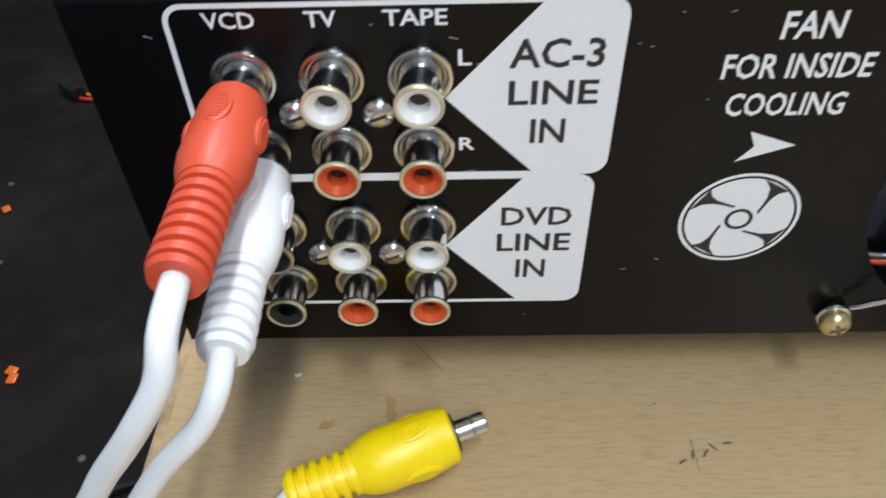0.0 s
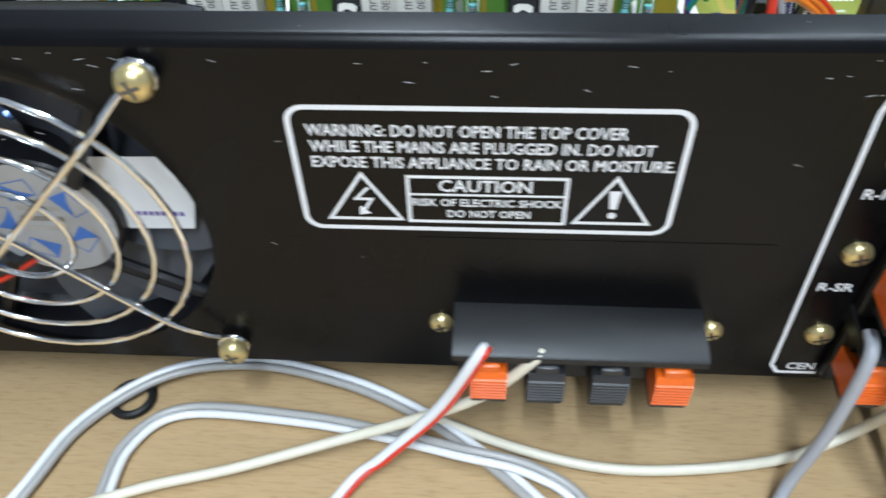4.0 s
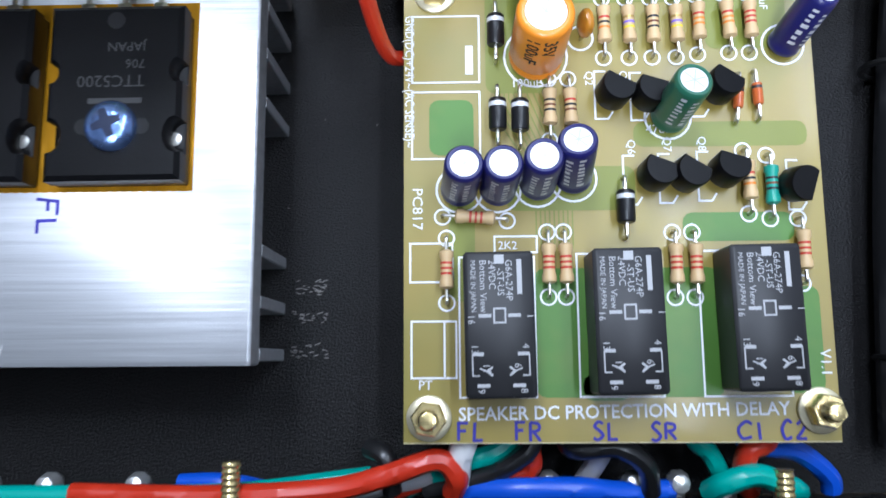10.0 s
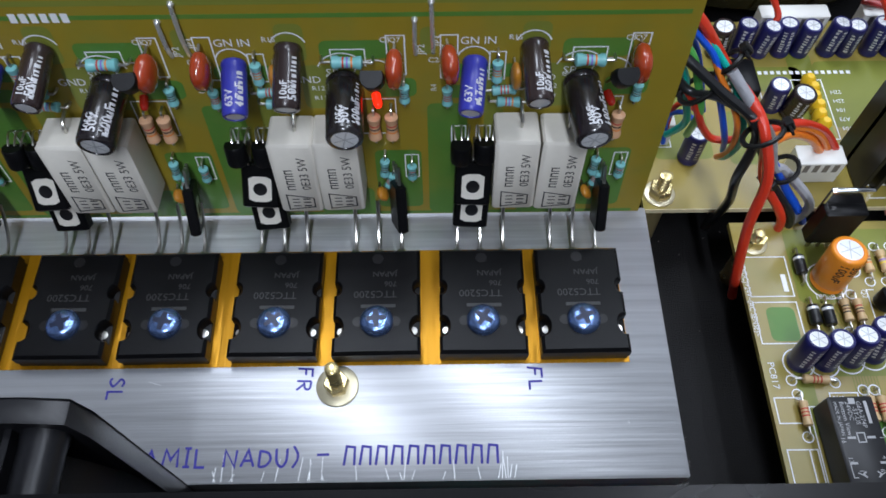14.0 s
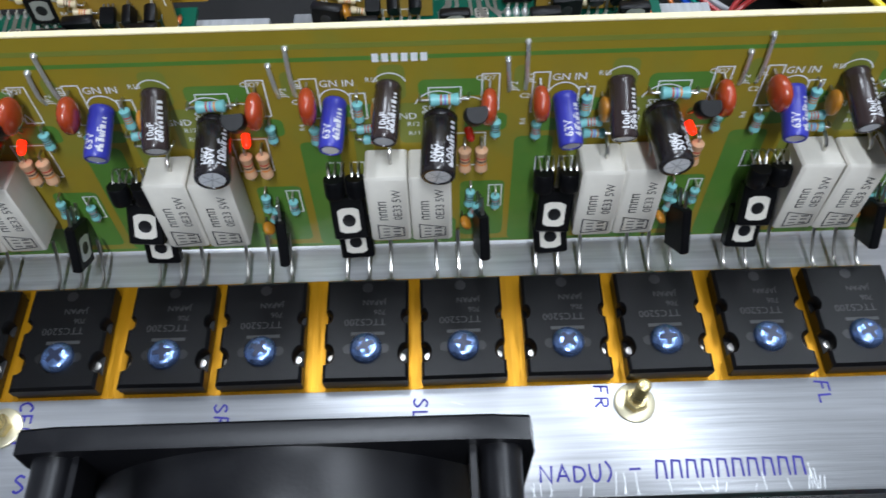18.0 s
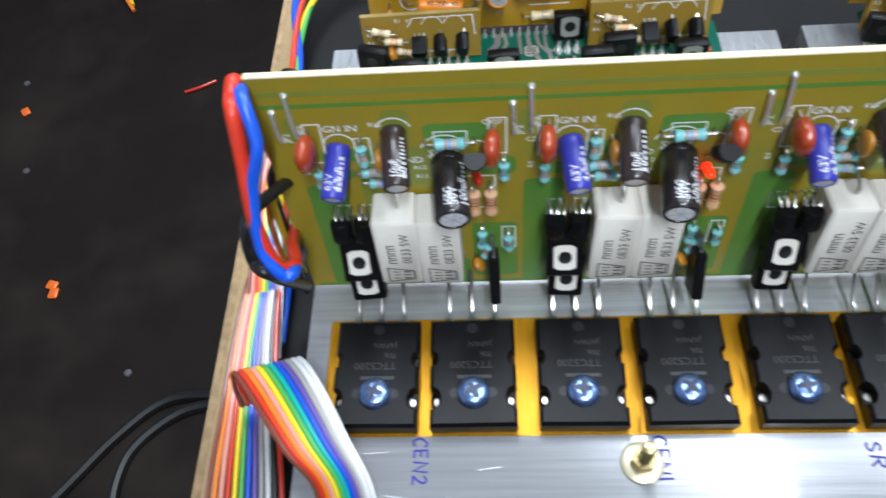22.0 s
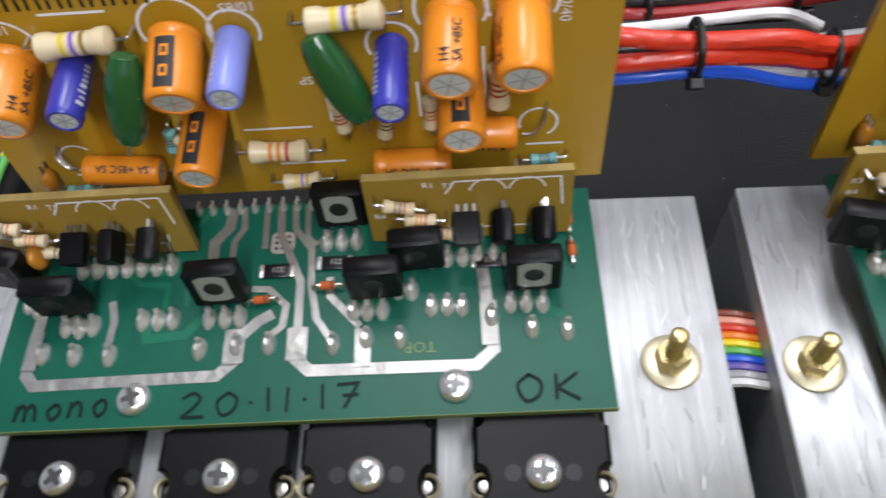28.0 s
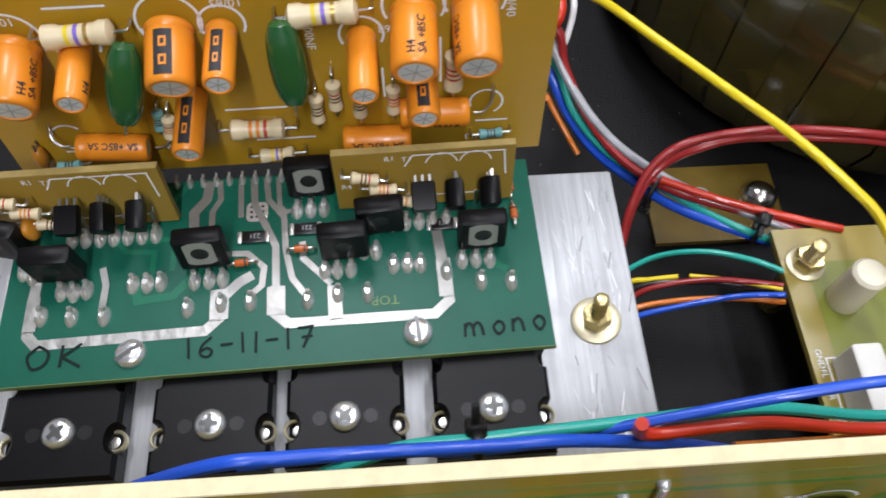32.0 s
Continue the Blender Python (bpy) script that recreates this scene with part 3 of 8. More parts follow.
PRINTS = []
s = printing("line_in_print", "white silk-screened line-in legend")
for top, bot, xl, xr, tip in ((9.8, 6.36, -16.35, -9.05, (-11.96, 8.03)), (6.27, 2.77, -16.4, -9.22, (-12.02, 4.48))):
    field = rounded(xl, bot, xr, top, 0.3)
    s.line(field, 0.09, INK, "white_ink", UPRIGHT, True)
    dx = -10.35 if top > 9 else -10.5
    arrow = [(dx, bot), (xr - 0.25, bot), (xr, bot + 0.25), (xr, top - 0.25), (xr - 0.25, top), (dx, top), tip]
    s.plate(arrow[::1], INK + 0.002, "white_ink", UPRIGHT)
for word, x0, x1, z, h in (("AC-3", -10.88, -9.32, 8.61, 0.53), ("LINE", -10.87, -9.35, 7.88, 0.48), ("IN", -10.46, -9.85, 7.06, 0.52),
                           ("DVD", -10.91, -9.53, 5.03, 0.48), ("LINE", -10.98, -9.5, 4.31, 0.49), ("IN", -10.57, -9.96, 3.52, 0.54)):
    words(s, word, x0, x1, z, h, "black_ink", lift=INK + 0.006)
for word, x0, x1, z, h in (("VCD", -15.77, -14.93, 9.41, 0.28), ("TV", -14.14, -13.63, 9.41, 0.28), ("TAPE", -12.9, -11.88, 9.41, 0.28), ("L", -11.72, -11.5, 8.67, 0.3), ("R", -11.72, -11.44, 6.92, 0.28)):
    words(s, word, x0, x1, z, h)
s = printing("fan_print", "white silk-screened fan legend")
for word, x0, x1, z, h in (("FAN", -6.57, -5.6, 9.05, 0.48), ("FOR INSIDE", -7.35, -4.88, 8.32, 0.46), ("COOLING", -7.13, -5.1, 7.57, 0.46)):
    words(s, word, x0, x1, z, h)
s.plate([(-6.56, 7.22), (-5.67, 6.9), (-6.69, 6.54), (-6.41, 6.89)][::-1], INK, "white_ink", UPRIGHT)
FX, FZ = -6.25, 5.1
s.ring(FX, FZ, 1.13, 0.07, INK, "white_ink", UPRIGHT, seg=44)
s.plate([(FX + 1.04 * math.cos(math.radians(9 * k)), FZ + 1.04 * math.sin(math.radians(9 * k))) for k in range(40)], INK, "white_ink", UPRIGHT)
for k in range(4):
    gap = [(FX + r * math.cos(math.radians(90 * k + q)), FZ + r * math.sin(math.radians(90 * k + q))) for r, q in ((0.36, 32), (0.5, 44), (0.7, 54), (0.88, 63), (1.05, 76), (1.05, 42), (0.88, 47), (0.7, 46), (0.5, 36), (0.36, 20))]
    s.plate(gap[::-1], INK + 0.003, "black_ink", UPRIGHT)
s.ring(FX, FZ, 0.235, 0.075, INK + 0.005, "black_ink", UPRIGHT)
s = printing("warning_print", "white silk-screened warning legend")
s.line(rounded(5.8, 5.98, 12.62, 8.77, 0.3), 0.1, INK, "white_ink", UPRIGHT, True)
for word, x0, x1, z in (("WARNING: DO NOT OPEN THE TOP COVER", 6.08, 11.6, 8.18), ("WHILE THE MAINS ARE PLUGGED IN. DO NOT", 6.1, 12.1, 7.83), ("EXPOSE THIS APPLIANCE TO RAIN OR MOISTURE.", 6.1, 12.5, 7.48)):
    words(s, word, x0, x1, z, 0.25)
for cx in (6.95, 11.55):
    s.line([(cx - 0.68, 6.22), (cx + 0.68, 6.22), (cx, 7.32)], 0.07, INK, "white_ink", UPRIGHT, True)
s.line([(7.05, 7.0), (6.8, 6.72), (7.1, 6.72), (6.92, 6.42)], 0.06, INK + 0.002, "white_ink", UPRIGHT)
s.plate([(6.84, 6.32), (7.06, 6.36), (6.86, 6.55)], INK + 0.004, "white_ink", UPRIGHT)
s.plate([(11.49, 6.58), (11.61, 6.58), (11.66, 7.02), (11.44, 7.02)], INK, "white_ink", UPRIGHT)
s.ring(11.55, 6.42, 0.04, 0.08, INK, "white_ink", UPRIGHT, seg=10)
s.line([(7.79, 6.18), (10.68, 6.18), (10.68, 7.28), (7.79, 7.28)], 0.07, INK, "white_ink", UPRIGHT, True)
s.line([(7.79, 6.86), (10.68, 6.86)], 0.05, INK + 0.002, "white_ink", UPRIGHT)
words(s, "CAUTION", 8.35, 10.05, 6.94, 0.28)
words(s, "RISK OF ELECTRIC SHOCK", 7.86, 10.62, 6.58, 0.18)
words(s, "DO NOT OPEN", 8.5, 10.05, 6.3, 0.18)
s = printing("speaker_print", "white silk-screened speaker outline with channel names")
s.line([(15.5 + 0.45 * math.cos(math.radians(a)) + 0.45, 8.8 + 0.45 * math.sin(math.radians(a))) for a in (180, 150, 120, 90)] + [(23.6, 9.25)], 0.1, INK, "white_ink", UPRIGHT)
s.line([(15.5, 8.8), (15.68, 1.95), (15.85, 1.7), (16.7, 1.7)], 0.09, INK, "white_ink", UPRIGHT)
for word, x0, x1, z in (("R-MI", 15.85, 16.5, 6.95), ("R-SR", 15.85, 16.55, 4.48), ("CEN", 16.0, 16.62, 1.82)):
    words(s, word, x0, x1, z, 0.24)
for name, s, label in PRINTS:
    part(name, s, CASE, label)
s = Shape().prism(rounded(7.9, 3.4, 14.75, 5.75, 0.06, 2), 0, 0.012, "black_steel", UPRIGHT)
part("tape", s, CASE, "glossy black adhesive tape")
rnd = random.Random(31)
s = Shape()
for k in range(70):
    x, z, a, ln = rnd.uniform(-17, 24), rnd.choice((rnd.uniform(2, 9.8), rnd.uniform(9, 9.8))), rnd.uniform(-0.5, 0.3), rnd.uniform(0.03, 0.16)
    s.line([(x, z), (x + ln * math.cos(a), z + ln * math.sin(a))], 0.012, INK, "grey_ink", UPRIGHT)
for k in range(16):
    x, y, a, ln = rnd.uniform(-17, 25), rnd.uniform(0.28, 0.66), rnd.uniform(0, 3.1), rnd.uniform(0.015, 0.06)
    s.line([(x, y), (x + ln * math.cos(a), y + ln * math.sin(a))], 0.01, PZ1 + 0.245, "grey_ink")
tagged(part("paint_scratches", s, CASE), "fine pale nicks in the paint", kind="stuff")

# ---- phono jacks ----
def jack_kit(colour):
    def build():
        m = local(0, 0, 0, 90)
        base = Shape().lathe([(0.56, 0), (0.57, 0.06), (0.54, 0.12), (0.49, 0.13), (0.45, 0.08), (0.42, 0.04), (0.4, 0.06)], "nickel", m, 24)
        barrel = Shape().lathe([(0.4, 0.1), (0.36, 0.3), (0.36, 0.8), (0.4, 0.84), (0.41, 0.9)], "chrome", m, 24, cap1=False).lathe([(0.41, 0.9), (0.41, 0.95), (0.385, 0.97), (0.345, 0.95)], "pale_brass", m, 24, cap0=False, cap1=False)
        insert = Shape().lathe([(0.35, 0.8), (0.35, 0.94), (0.31, 0.94), (0.19, 0.84), (0.17, 0.6)], colour, m, 24, cap0=False, cap1=False).lathe([(0.18, 0.58), (0.18, 0.62)], "jack_black", m, 16)
        return [("jack", base, ""), ("barrel", barrel, "chrome barrel"), ("insert", insert, "coloured plastic insert")]
    return build


jacks = thing("phono_jack_plate", "chrome phono jacks with white, red and black inserts", "jacks")
for z, y0, colours in ((8.5, 0, ("white", "white", "white")), (7.0, 0, ("red", "red", "red")), (5.1, 0, ("black", "white", "white")), (3.5, 0, ("black", "red", "red"))):
    for x, c in zip((-15.3, -13.83, -12.35), colours):
        fit("jack_" + c, jack_kit("jack_" + c), jacks, at(x, -0.01, z))


def panel_screw(mat, r=0.3, slot=2):
    s = Shape().lathe([(r, 0), (r, 0.05), (r * 0.92, 0.13), (r * 0.6, 0.2), (r * 0.25, 0.22)], mat, local(0, 0, 0, 90), 20)
    if slot:
        for a in (20, 110)[:slot]:
            c, d = math.cos(math.radians(a)), math.sin(math.radians(a))
            s.line([(-0.55 * r * c, -0.55 * r * d), (0.55 * r * c, 0.55 * r * d)], 0.06, 0.226 + a * 1e-5, "black_ink", UPRIGHT)
    return s


for x in (-14.55, -13.1):
    for z in (7.78, 4.35):
        part("screw", panel_screw("nickel", 0.3, 1), jacks, "", at(x, -0.005, z))

# ---- the fan and its wire guard ----
def cooling_fan():
    t = thing("cooling_fan", "black plastic cooling fan with grey blades behind the rear panel", "fan", at(0.08, 0.13, 5.5))
    n, s = 64, Shape()
    sq = []
    ci = [(3.74 * math.cos(2 * math.pi * k / n), 3.74 * math.sin(2 * math.pi * k / n)) for k in range(n)]
    for x, z in ci:
        k = (abs(x / 3.98) ** 26 + abs(z / 3.98) ** 26) ** (-1 / 26)
        sq.append((x * k, z * k))
    for y0, y1 in ((0.0, 0.36), (1.72, 2.1)):
        for y, f in ((y0, 1), (y1, -1)):
            vs = [(x, y, z) for x, z in ci] + [(x, y, z) for x, z in sq]
            s.add(vs, [(i, (i + 1) % n, n + (i + 1) % n, n + i)[::-f] for i in range(n)], "fan_plastic")
        s.loft([[(x, y0, z) for x, z in sq], [(x, y1 - 0.04, z) for x, z in sq], [(x * 0.992, y1, z * 0.992) for x, z in sq]], "fan_plastic")
    s.loft([[(x, y, z) for x, z in ci] for y in (0, 2.1)], "fan_plastic")
    s.loft([[(x * f, y, z * f) for x, z in ci] for y, f in ((0.36, 1.045), (0.6, 1.03), (1.5, 1.03), (1.72, 1.045))], "fan_plastic")
    for sx in (-1, 1):
        for sz in (-1, 1):
            s.lathe([(0.36, 0.3), (0.33, 0.6), (0.33, 1.5), (0.36, 1.8)], "fan_plastic", local(3.42 * sx, 0, 3.42 * sz, -90), 14)
            s.box(3.0 * sx - 0.05, 0.36, min(3.0 * sz, 3.7 * sz), 3.0 * sx + 0.05, 1.72, max(3.0 * sz, 3.7 * sz), "fan_plastic")
    part("frame", s, t, "black plastic fan frame")
    back = local(0, 0, 0, -90)
    hub = part("hub", Shape().lathe([(1.55, 0.35), (1.6, 0.4), (1.6, 1.9), (1.5, 2.0)], "fan_plastic", back, 32), t)
    front = local(0, 0, 0, 90)
    d = Shape().lathe([(1.5, -0.345), (1.5, -0.335)], "hub_silver", front, 32)
    marks_on_hub = []
    for k in range(5):
        c0, c1 = math.radians(72 * k + 8), math.radians(72 * k + 62)
        inner, outer = [(0.72 * math.cos(q), 0.72 * math.sin(q)) for q in (c0, c1)], [(1.12 * math.cos(q), 1.12 * math.sin(q)) for q in (c0 + 0.15, c1 - 0.25)]
        marks_on_hub.append(Shape().plate([inner[0], inner[1], outer[1], (0.86 * math.cos(c0 + 0.5), 0.86 * math.sin(c0 + 0.5))], -0.33, "label_blue", UPRIGHT))
        marks_on_hub.append(Shape().line([inner[0], outer[0], outer[1]], 0.025, -0.328, "label_blue", UPRIGHT))
    for k in range(3):
        marks_on_hub.append(Shape().plate([(-0.45, 0.28 - 0.28 * k), (0.45, 0.26 - 0.28 * k), (0.45, 0.4 - 0.28 * k), (-0.45, 0.42 - 0.28 * k)], -0.33, "connector_dark" if k == 1 else "wire_silver", UPRIGHT))
    part("label", d, hub, "silver-white round label with blue marks")
    for shape in marks_on_hub:
        part("label_mark", shape, hub)
    for k in range(4):
        a = math.radians(45 + 90 * k)
        part("strut", Shape().rod((1.5 * math.cos(a), 0.25, 1.5 * math.sin(a)), (3.85 * math.cos(a + 0.18), 0.25, 3.85 * math.sin(a + 0.18)), 0.16, "fan_plastic", 8), t)
    blade = Shape()
    rings = []
    for j in range(6):
        r, tw, sweep = 1.55 + 0.41 * j, math.radians(21 - 1.0 * j), math.radians(5 * j)
        w = 1.8 + 0.42 * j
        prof = [(-w / 2, -0.02), (0, 0.11), (w / 2, 0.02), (w / 2, -0.03), (0, 0.04), (-w / 2, -0.07)]
        ring = []
        for u, v in prof:
            p, q = u * math.cos(tw) - v * math.sin(tw), u * math.sin(tw) + v * math.cos(tw)
            a = sweep + p / r
            ring.append((r * math.cos(a), 1.2 + q, r * math.sin(a)))
        rings.append(ring)
    blade.loft(rings, "fan_blade", True, True)
    me = blade.mesh("blade", 50)
    for k in range(9):
        part("blade", me, t, "grey plastic blade", pose(0, 0, 0, 0, 40 * k + 10, 0))
    sticker = Shape().prism([(1.3, 1.48), (1.55, -0.45), (3.0, -0.42), (3.3, 0.75), (3.08, 1.52)][::-1], -0.63, -0.62, "paper_white", UPRIGHT)
    for k in range(9):
        sticker.plate([(1.75 + 0.13 * k, -0.06), (1.84 + 0.13 * k, -0.06), (1.84 + 0.13 * k, 0.06), (1.75 + 0.13 * k, 0.06)], -0.616, "wire_violet", UPRIGHT)
    part("sticker", sticker, t, "white paper sticker with a violet line of print")
    for c, o in (("red", 0), ("black", 0.16)):
        part("wire", Shape().tube([(-0.7, 0.33, -1.2 + o), (-1.6, 0.1, -1.65 + o), (-2.6, 0.1, -1.9 + o), (-3.4, 0.4, -2.0 + o), (-3.6, 1.5, -1.9 + o)], 0.08, "wire_" + c), t, c + " fan wire")
    return t


cooling_fan()


def fan_guard():
    t = thing("fan_guard", "chrome wire fan guard with four rings", "fan guard", at(0, 0, 5.93))
    for r in (1.16, 2.04, 2.74, 3.43):
        pts = [(r * math.cos(2 * math.pi * k / 32), -0.42, r * math.sin(2 * math.pi * k / 32)) for k in range(32)]
        part("ring", Shape().tube(pts, 0.062, "chrome", 8, 1, True), t)
    for sx in (1, -1):
        y = -0.53 if sx > 0 else -0.56
        line = [(-3.3 * sx, -0.2, 3.35), (-3.0 * sx, -0.3, 3.05), (-2.3 * sx, y, 2.3), (0, y, 0), (2.3 * sx, y, -2.3), (3.0 * sx, -0.3, -3.1), (3.3 * sx, -0.2, -3.3)]
        spoke = Shape().tube(line, 0.07, "chrome", 8, 5)
        for x, z in ((-3.52 * sx, 3.5), (3.52 * sx, -3.66)):
            spoke.tube([(x + 0.3 * math.cos(a), -0.17, z + 0.3 * math.sin(a)) for a in (2 * math.pi * k / 12 for k in range(12))], 0.08, "chrome", 8, 1, True)
        part("spoke", spoke, t)
    for x in (-3.55, 3.55):
        for z in (-3.67, 3.5):
            part("screw", Shape().lathe([(0.16, -0.1), (0.16, 0.22), (0.32, 0.24), (0.34, 0.32), (0.3, 0.44), (0.2, 0.52), (0.05, 0.54)], "brass", local(0, 0, 0, 90), 22).line([(-0.17, -0.06), (0.17, 0.06)], 0.07, 0.546, "recess_grey", UPRIGHT).line([(0.06, -0.17), (-0.06, 0.17)], 0.07, 0.549, "recess_grey", UPRIGHT), t, "yellow zinc-plated screw", at(x, -0.03, z))


fan_guard()

# ---- spring speaker terminals ----
def tab_kit(colour):
    def build():
        mat = "tab_" + colour
        s = Shape().prism([(0, -0.15), (-0.85, 0.0), (-0.92, -0.12), *[q for k in range(7) for q in ((-0.93, -0.16 - 0.1 * k), (-0.98, -0.18 - 0.1 * k), (-0.98, -0.22 - 0.1 * k), (-0.93, -0.24 - 0.1 * k))], (-0.8, -0.9), (0, -0.8)], -0.38, 0.38, mat, Matrix(((0, 0, 1, 0), (1, 0, 0, 0), (0, 1, 0, 0), (0, 0, 0, 1))))
        foot = Shape().box(-0.38, -0.9, -1.05, 0.38, -0.2, -0.9, "tab_black", 0.03).box(-0.24, -0.88, 0.0, 0.24, -0.5, 0.22, mat, 0.03)
        return [("spring_tab", s, colour + " ribbed plastic tab"), ("tab_foot", foot, "")]
    return build


def terminal_row(t, x0, x1, z, tabs):
    """A hood that leans outwards, a body under it and its pressing tabs; z is the hood's front edge."""
    m = Matrix(((0, 0, 1, 0), (1, 0, 0, 0), (0, 1, 0, 0), (0, 0, 0, 1)))
    part("hood", Shape().prism([(0, z + 0.2), (-0.1, z + 0.2), (-1.18, z + 0.03), (-1.25, z - 0.04), (-1.25, z - 0.2), (-0.6, z - 0.25), (0, z - 0.25)], x0, x1, "plastic_black", m), t)
    part("body", Shape().prism([(-0.005, z - 0.25), (-0.6, z - 0.25), (-0.62, z - 1.5), (-0.4, z - 1.75), (-0.005, z - 1.75)], x0 + 0.1, x1 - 0.1, "plastic_black", m), t)
    for x, c in tabs:
        fit("tab_" + c, tab_kit(c), t, at(x, -0.42, z - 0.5))


t = thing("speaker_terminal", "black plastic spring speaker terminal with four tabs", "terminal")
terminal_row(t, 8.6, 13.75, 3.62, ((9.35, "orange"), (10.55, "black"), (11.87, "black"), (13.15, "orange")))
for x in (8.3, 14.05):
    part("screw", panel_screw("brass", 0.26), t, "brass screw", at(x, -0.015, 3.18))
t = thing("speaker_terminal", "tall black plastic spring speaker terminal with three rows of tabs", "terminal")
for z in (8.5, 6.25, 3.9):
    terminal_row(t, 16.65, 21.8, z, ((17.03, "orange"), (18.28, "black"), (19.63, "black"), (20.98, "orange")))
part("backplate", Shape().box(16.7, -0.3, 1.8, 21.75, -0.005, 8.6, "plastic_black", 0.05), t)
for x, z in ((16.25, 7.85), (16.25, 5.6), (16.32, 3.15)):
    part("screw", panel_screw("brass", 0.29), t, "brass screw", at(x, -0.005, z))

# ---- plugs and cables on the bench ----
def phono_plug(colour, a, b, cable, cable_mat, label):
    """A moulded plug from its mouth a to its ribbed tail's end b, and the cable beyond it."""
    a, b = Vector(a), Vector(b)
    n = (b - a).length
    t = thing("phono_plug", label, "plug")
    m = Matrix.Translation(a) @ (b - a).to_track_quat("Z", "Y").to_matrix().to_4x4()
    mat = "plug_" + colour
    k = 1.22 if colour == "yellow" else 1.0
    prof = [(0.42, 0), (0.5, 0.06), (0.52, 0.3), (0.54, 0.36), (0.56, 1.6), (0.52, 1.9), (0.44, 2.15)]
    part("grip", Shape().lathe([(r * k, z) for r, z in prof], mat, m, 28), t)
    up = (m.to_3x3().inverted() @ Vector((0, 0, 1)) * Vector((1, 1, 0))).normalized()
    for turn in (0, 90, -90):
        out = Matrix.Rotation(math.radians(turn), 3, "Z") @ up
        spot = m @ Matrix.Translation(out * 0.525 * k + Vector((0, 0, 0.85))) @ out.to_track_quat("Z", "Y").to_matrix().to_4x4()
        pad = Shape().lathe([(0.3, -0.06), (0.3, 0.03), (0.26, 0.055), (0.1, 0.06)], mat, spot @ Matrix.Diagonal((0.7, 1.35, 1, 1)), 20)
        for q in range(-4, 5):
            w = 0.17 * (1 - (q / 5.5) ** 2)
            pad.rod(tuple(spot @ Vector((-w, q * 0.075, 0.06))), tuple(spot @ Vector((w, q * 0.075, 0.06))), 0.022, mat, 6)
        part("grip_pad", pad, t, "raised oval grip pad with ribs")
    tail, z = [(0.42, 2.1)], 2.15
    while z < n - 0.15:
        tail += [(0.42, z), (0.42, z + 0.14), (0.34, z + 0.15), (0.34, z + 0.24)]
        z += 0.25
    tail += [(0.4, n - 0.1), (0.36, n)]
    part("strain_relief", Shape().lathe([(r * k, z) for r, z in tail], mat, m, 20), t)
    if colour == "yellow":
        part("collar", Shape().lathe([(0.34, -0.07), (0.42, -0.05), (0.42, 0.03)], "plastic_black", m, 20), t, "black plastic collar")
        part("pin", Shape().lathe([(0.2, -0.74), (0.25, -0.7), (0.25, -0.45), (0.22, -0.42), (0.25, -0.39), (0.25, -0.04)], "nickel", m, 18), t, "nickel pin")
    else:
        part("sleeve", Shape().lathe([(0.38, -0.55), (0.41, -0.5), (0.41, 0.02)], "nickel", m, 24), t, "nickel contact sleeve")
    part("cable", Shape().tube([tuple(a + (b - a) * 0.9), tuple(b)] + list(cable), 0.19, cable_mat, 12, 8), t, "white cable")
    return t


phono_plug("red", (-15.3, -0.75, 8.45), (-15.25, -4.7, 8.6), [(-15.25, -5.4, 8.5), (-15.35, -5.8, 8.0), (-15.87, -6.05, 7.2), (-16.63, -6.15, 6.1), (-17.4, -6.4, 4.6), (-17.9, -7.5, 2.0), (-17.9, -9.5, 0.5), (-17.6, -17, 0.3), (-14, -26, 0.3)], "wire_white", "red moulded phono plug with a white cable in a rear jack")
phono_plug("white", (-15.15, -0.8, 7.0), (-15.1, -4.5, 6.85), [(-15.12, -5.0, 6.7), (-15.42, -5.3, 6.2), (-16.25, -5.6, 5.3), (-16.95, -6.0, 4.0), (-17.3, -7.2, 1.8), (-17.3, -9.2, 0.5), (-17.0, -17, 0.3), (-13, -26, 0.3)], "wire_white", "white moulded phono plug with a white cable in a rear jack")
phono_plug("yellow", (-11.92, -2.34, 1.15), (-15.31, -3.51, 0.75), [(-16.2, -5.0, 0.4), (-17.2, -7.5, 0.3), (-16.5, -12, 0.3), (-12, -25, 0.3)], "wire_white", "yellow moulded phono plug lying loose on the bench")


def loose_cable(name, label, strands, category="cable", group=""):
    """strands: (points, radius, material); side by side they make one cable."""
    if len(strands) == 1:
        pts, r, mat = strands[0]
        return single(name, Shape().tube(pts, r, mat, 10, 7), label, category, group=group)
    t = thing(name, label, category, group=group)
    for pts, r, mat in strands:
        part("strand", Shape().tube(pts, r, mat, 10, 7), t, mat.split("_")[1] + " insulated strand")
    return t


def beside(pts, d, dz=0.0):
    """The same line, shifted sideways by d in the plan."""
    out = []
    for i, p in enumerate(pts):
        a, b = pts[max(i - 1, 0)], pts[min(i + 1, len(pts) - 1)]
        n = math.hypot(b[0] - a[0], b[1] - a[1]) or 1
        out.append((p[0] - (b[1] - a[1]) / n * d, p[1] + (b[0] - a[0]) / n * d, p[2] + dz))
    return out


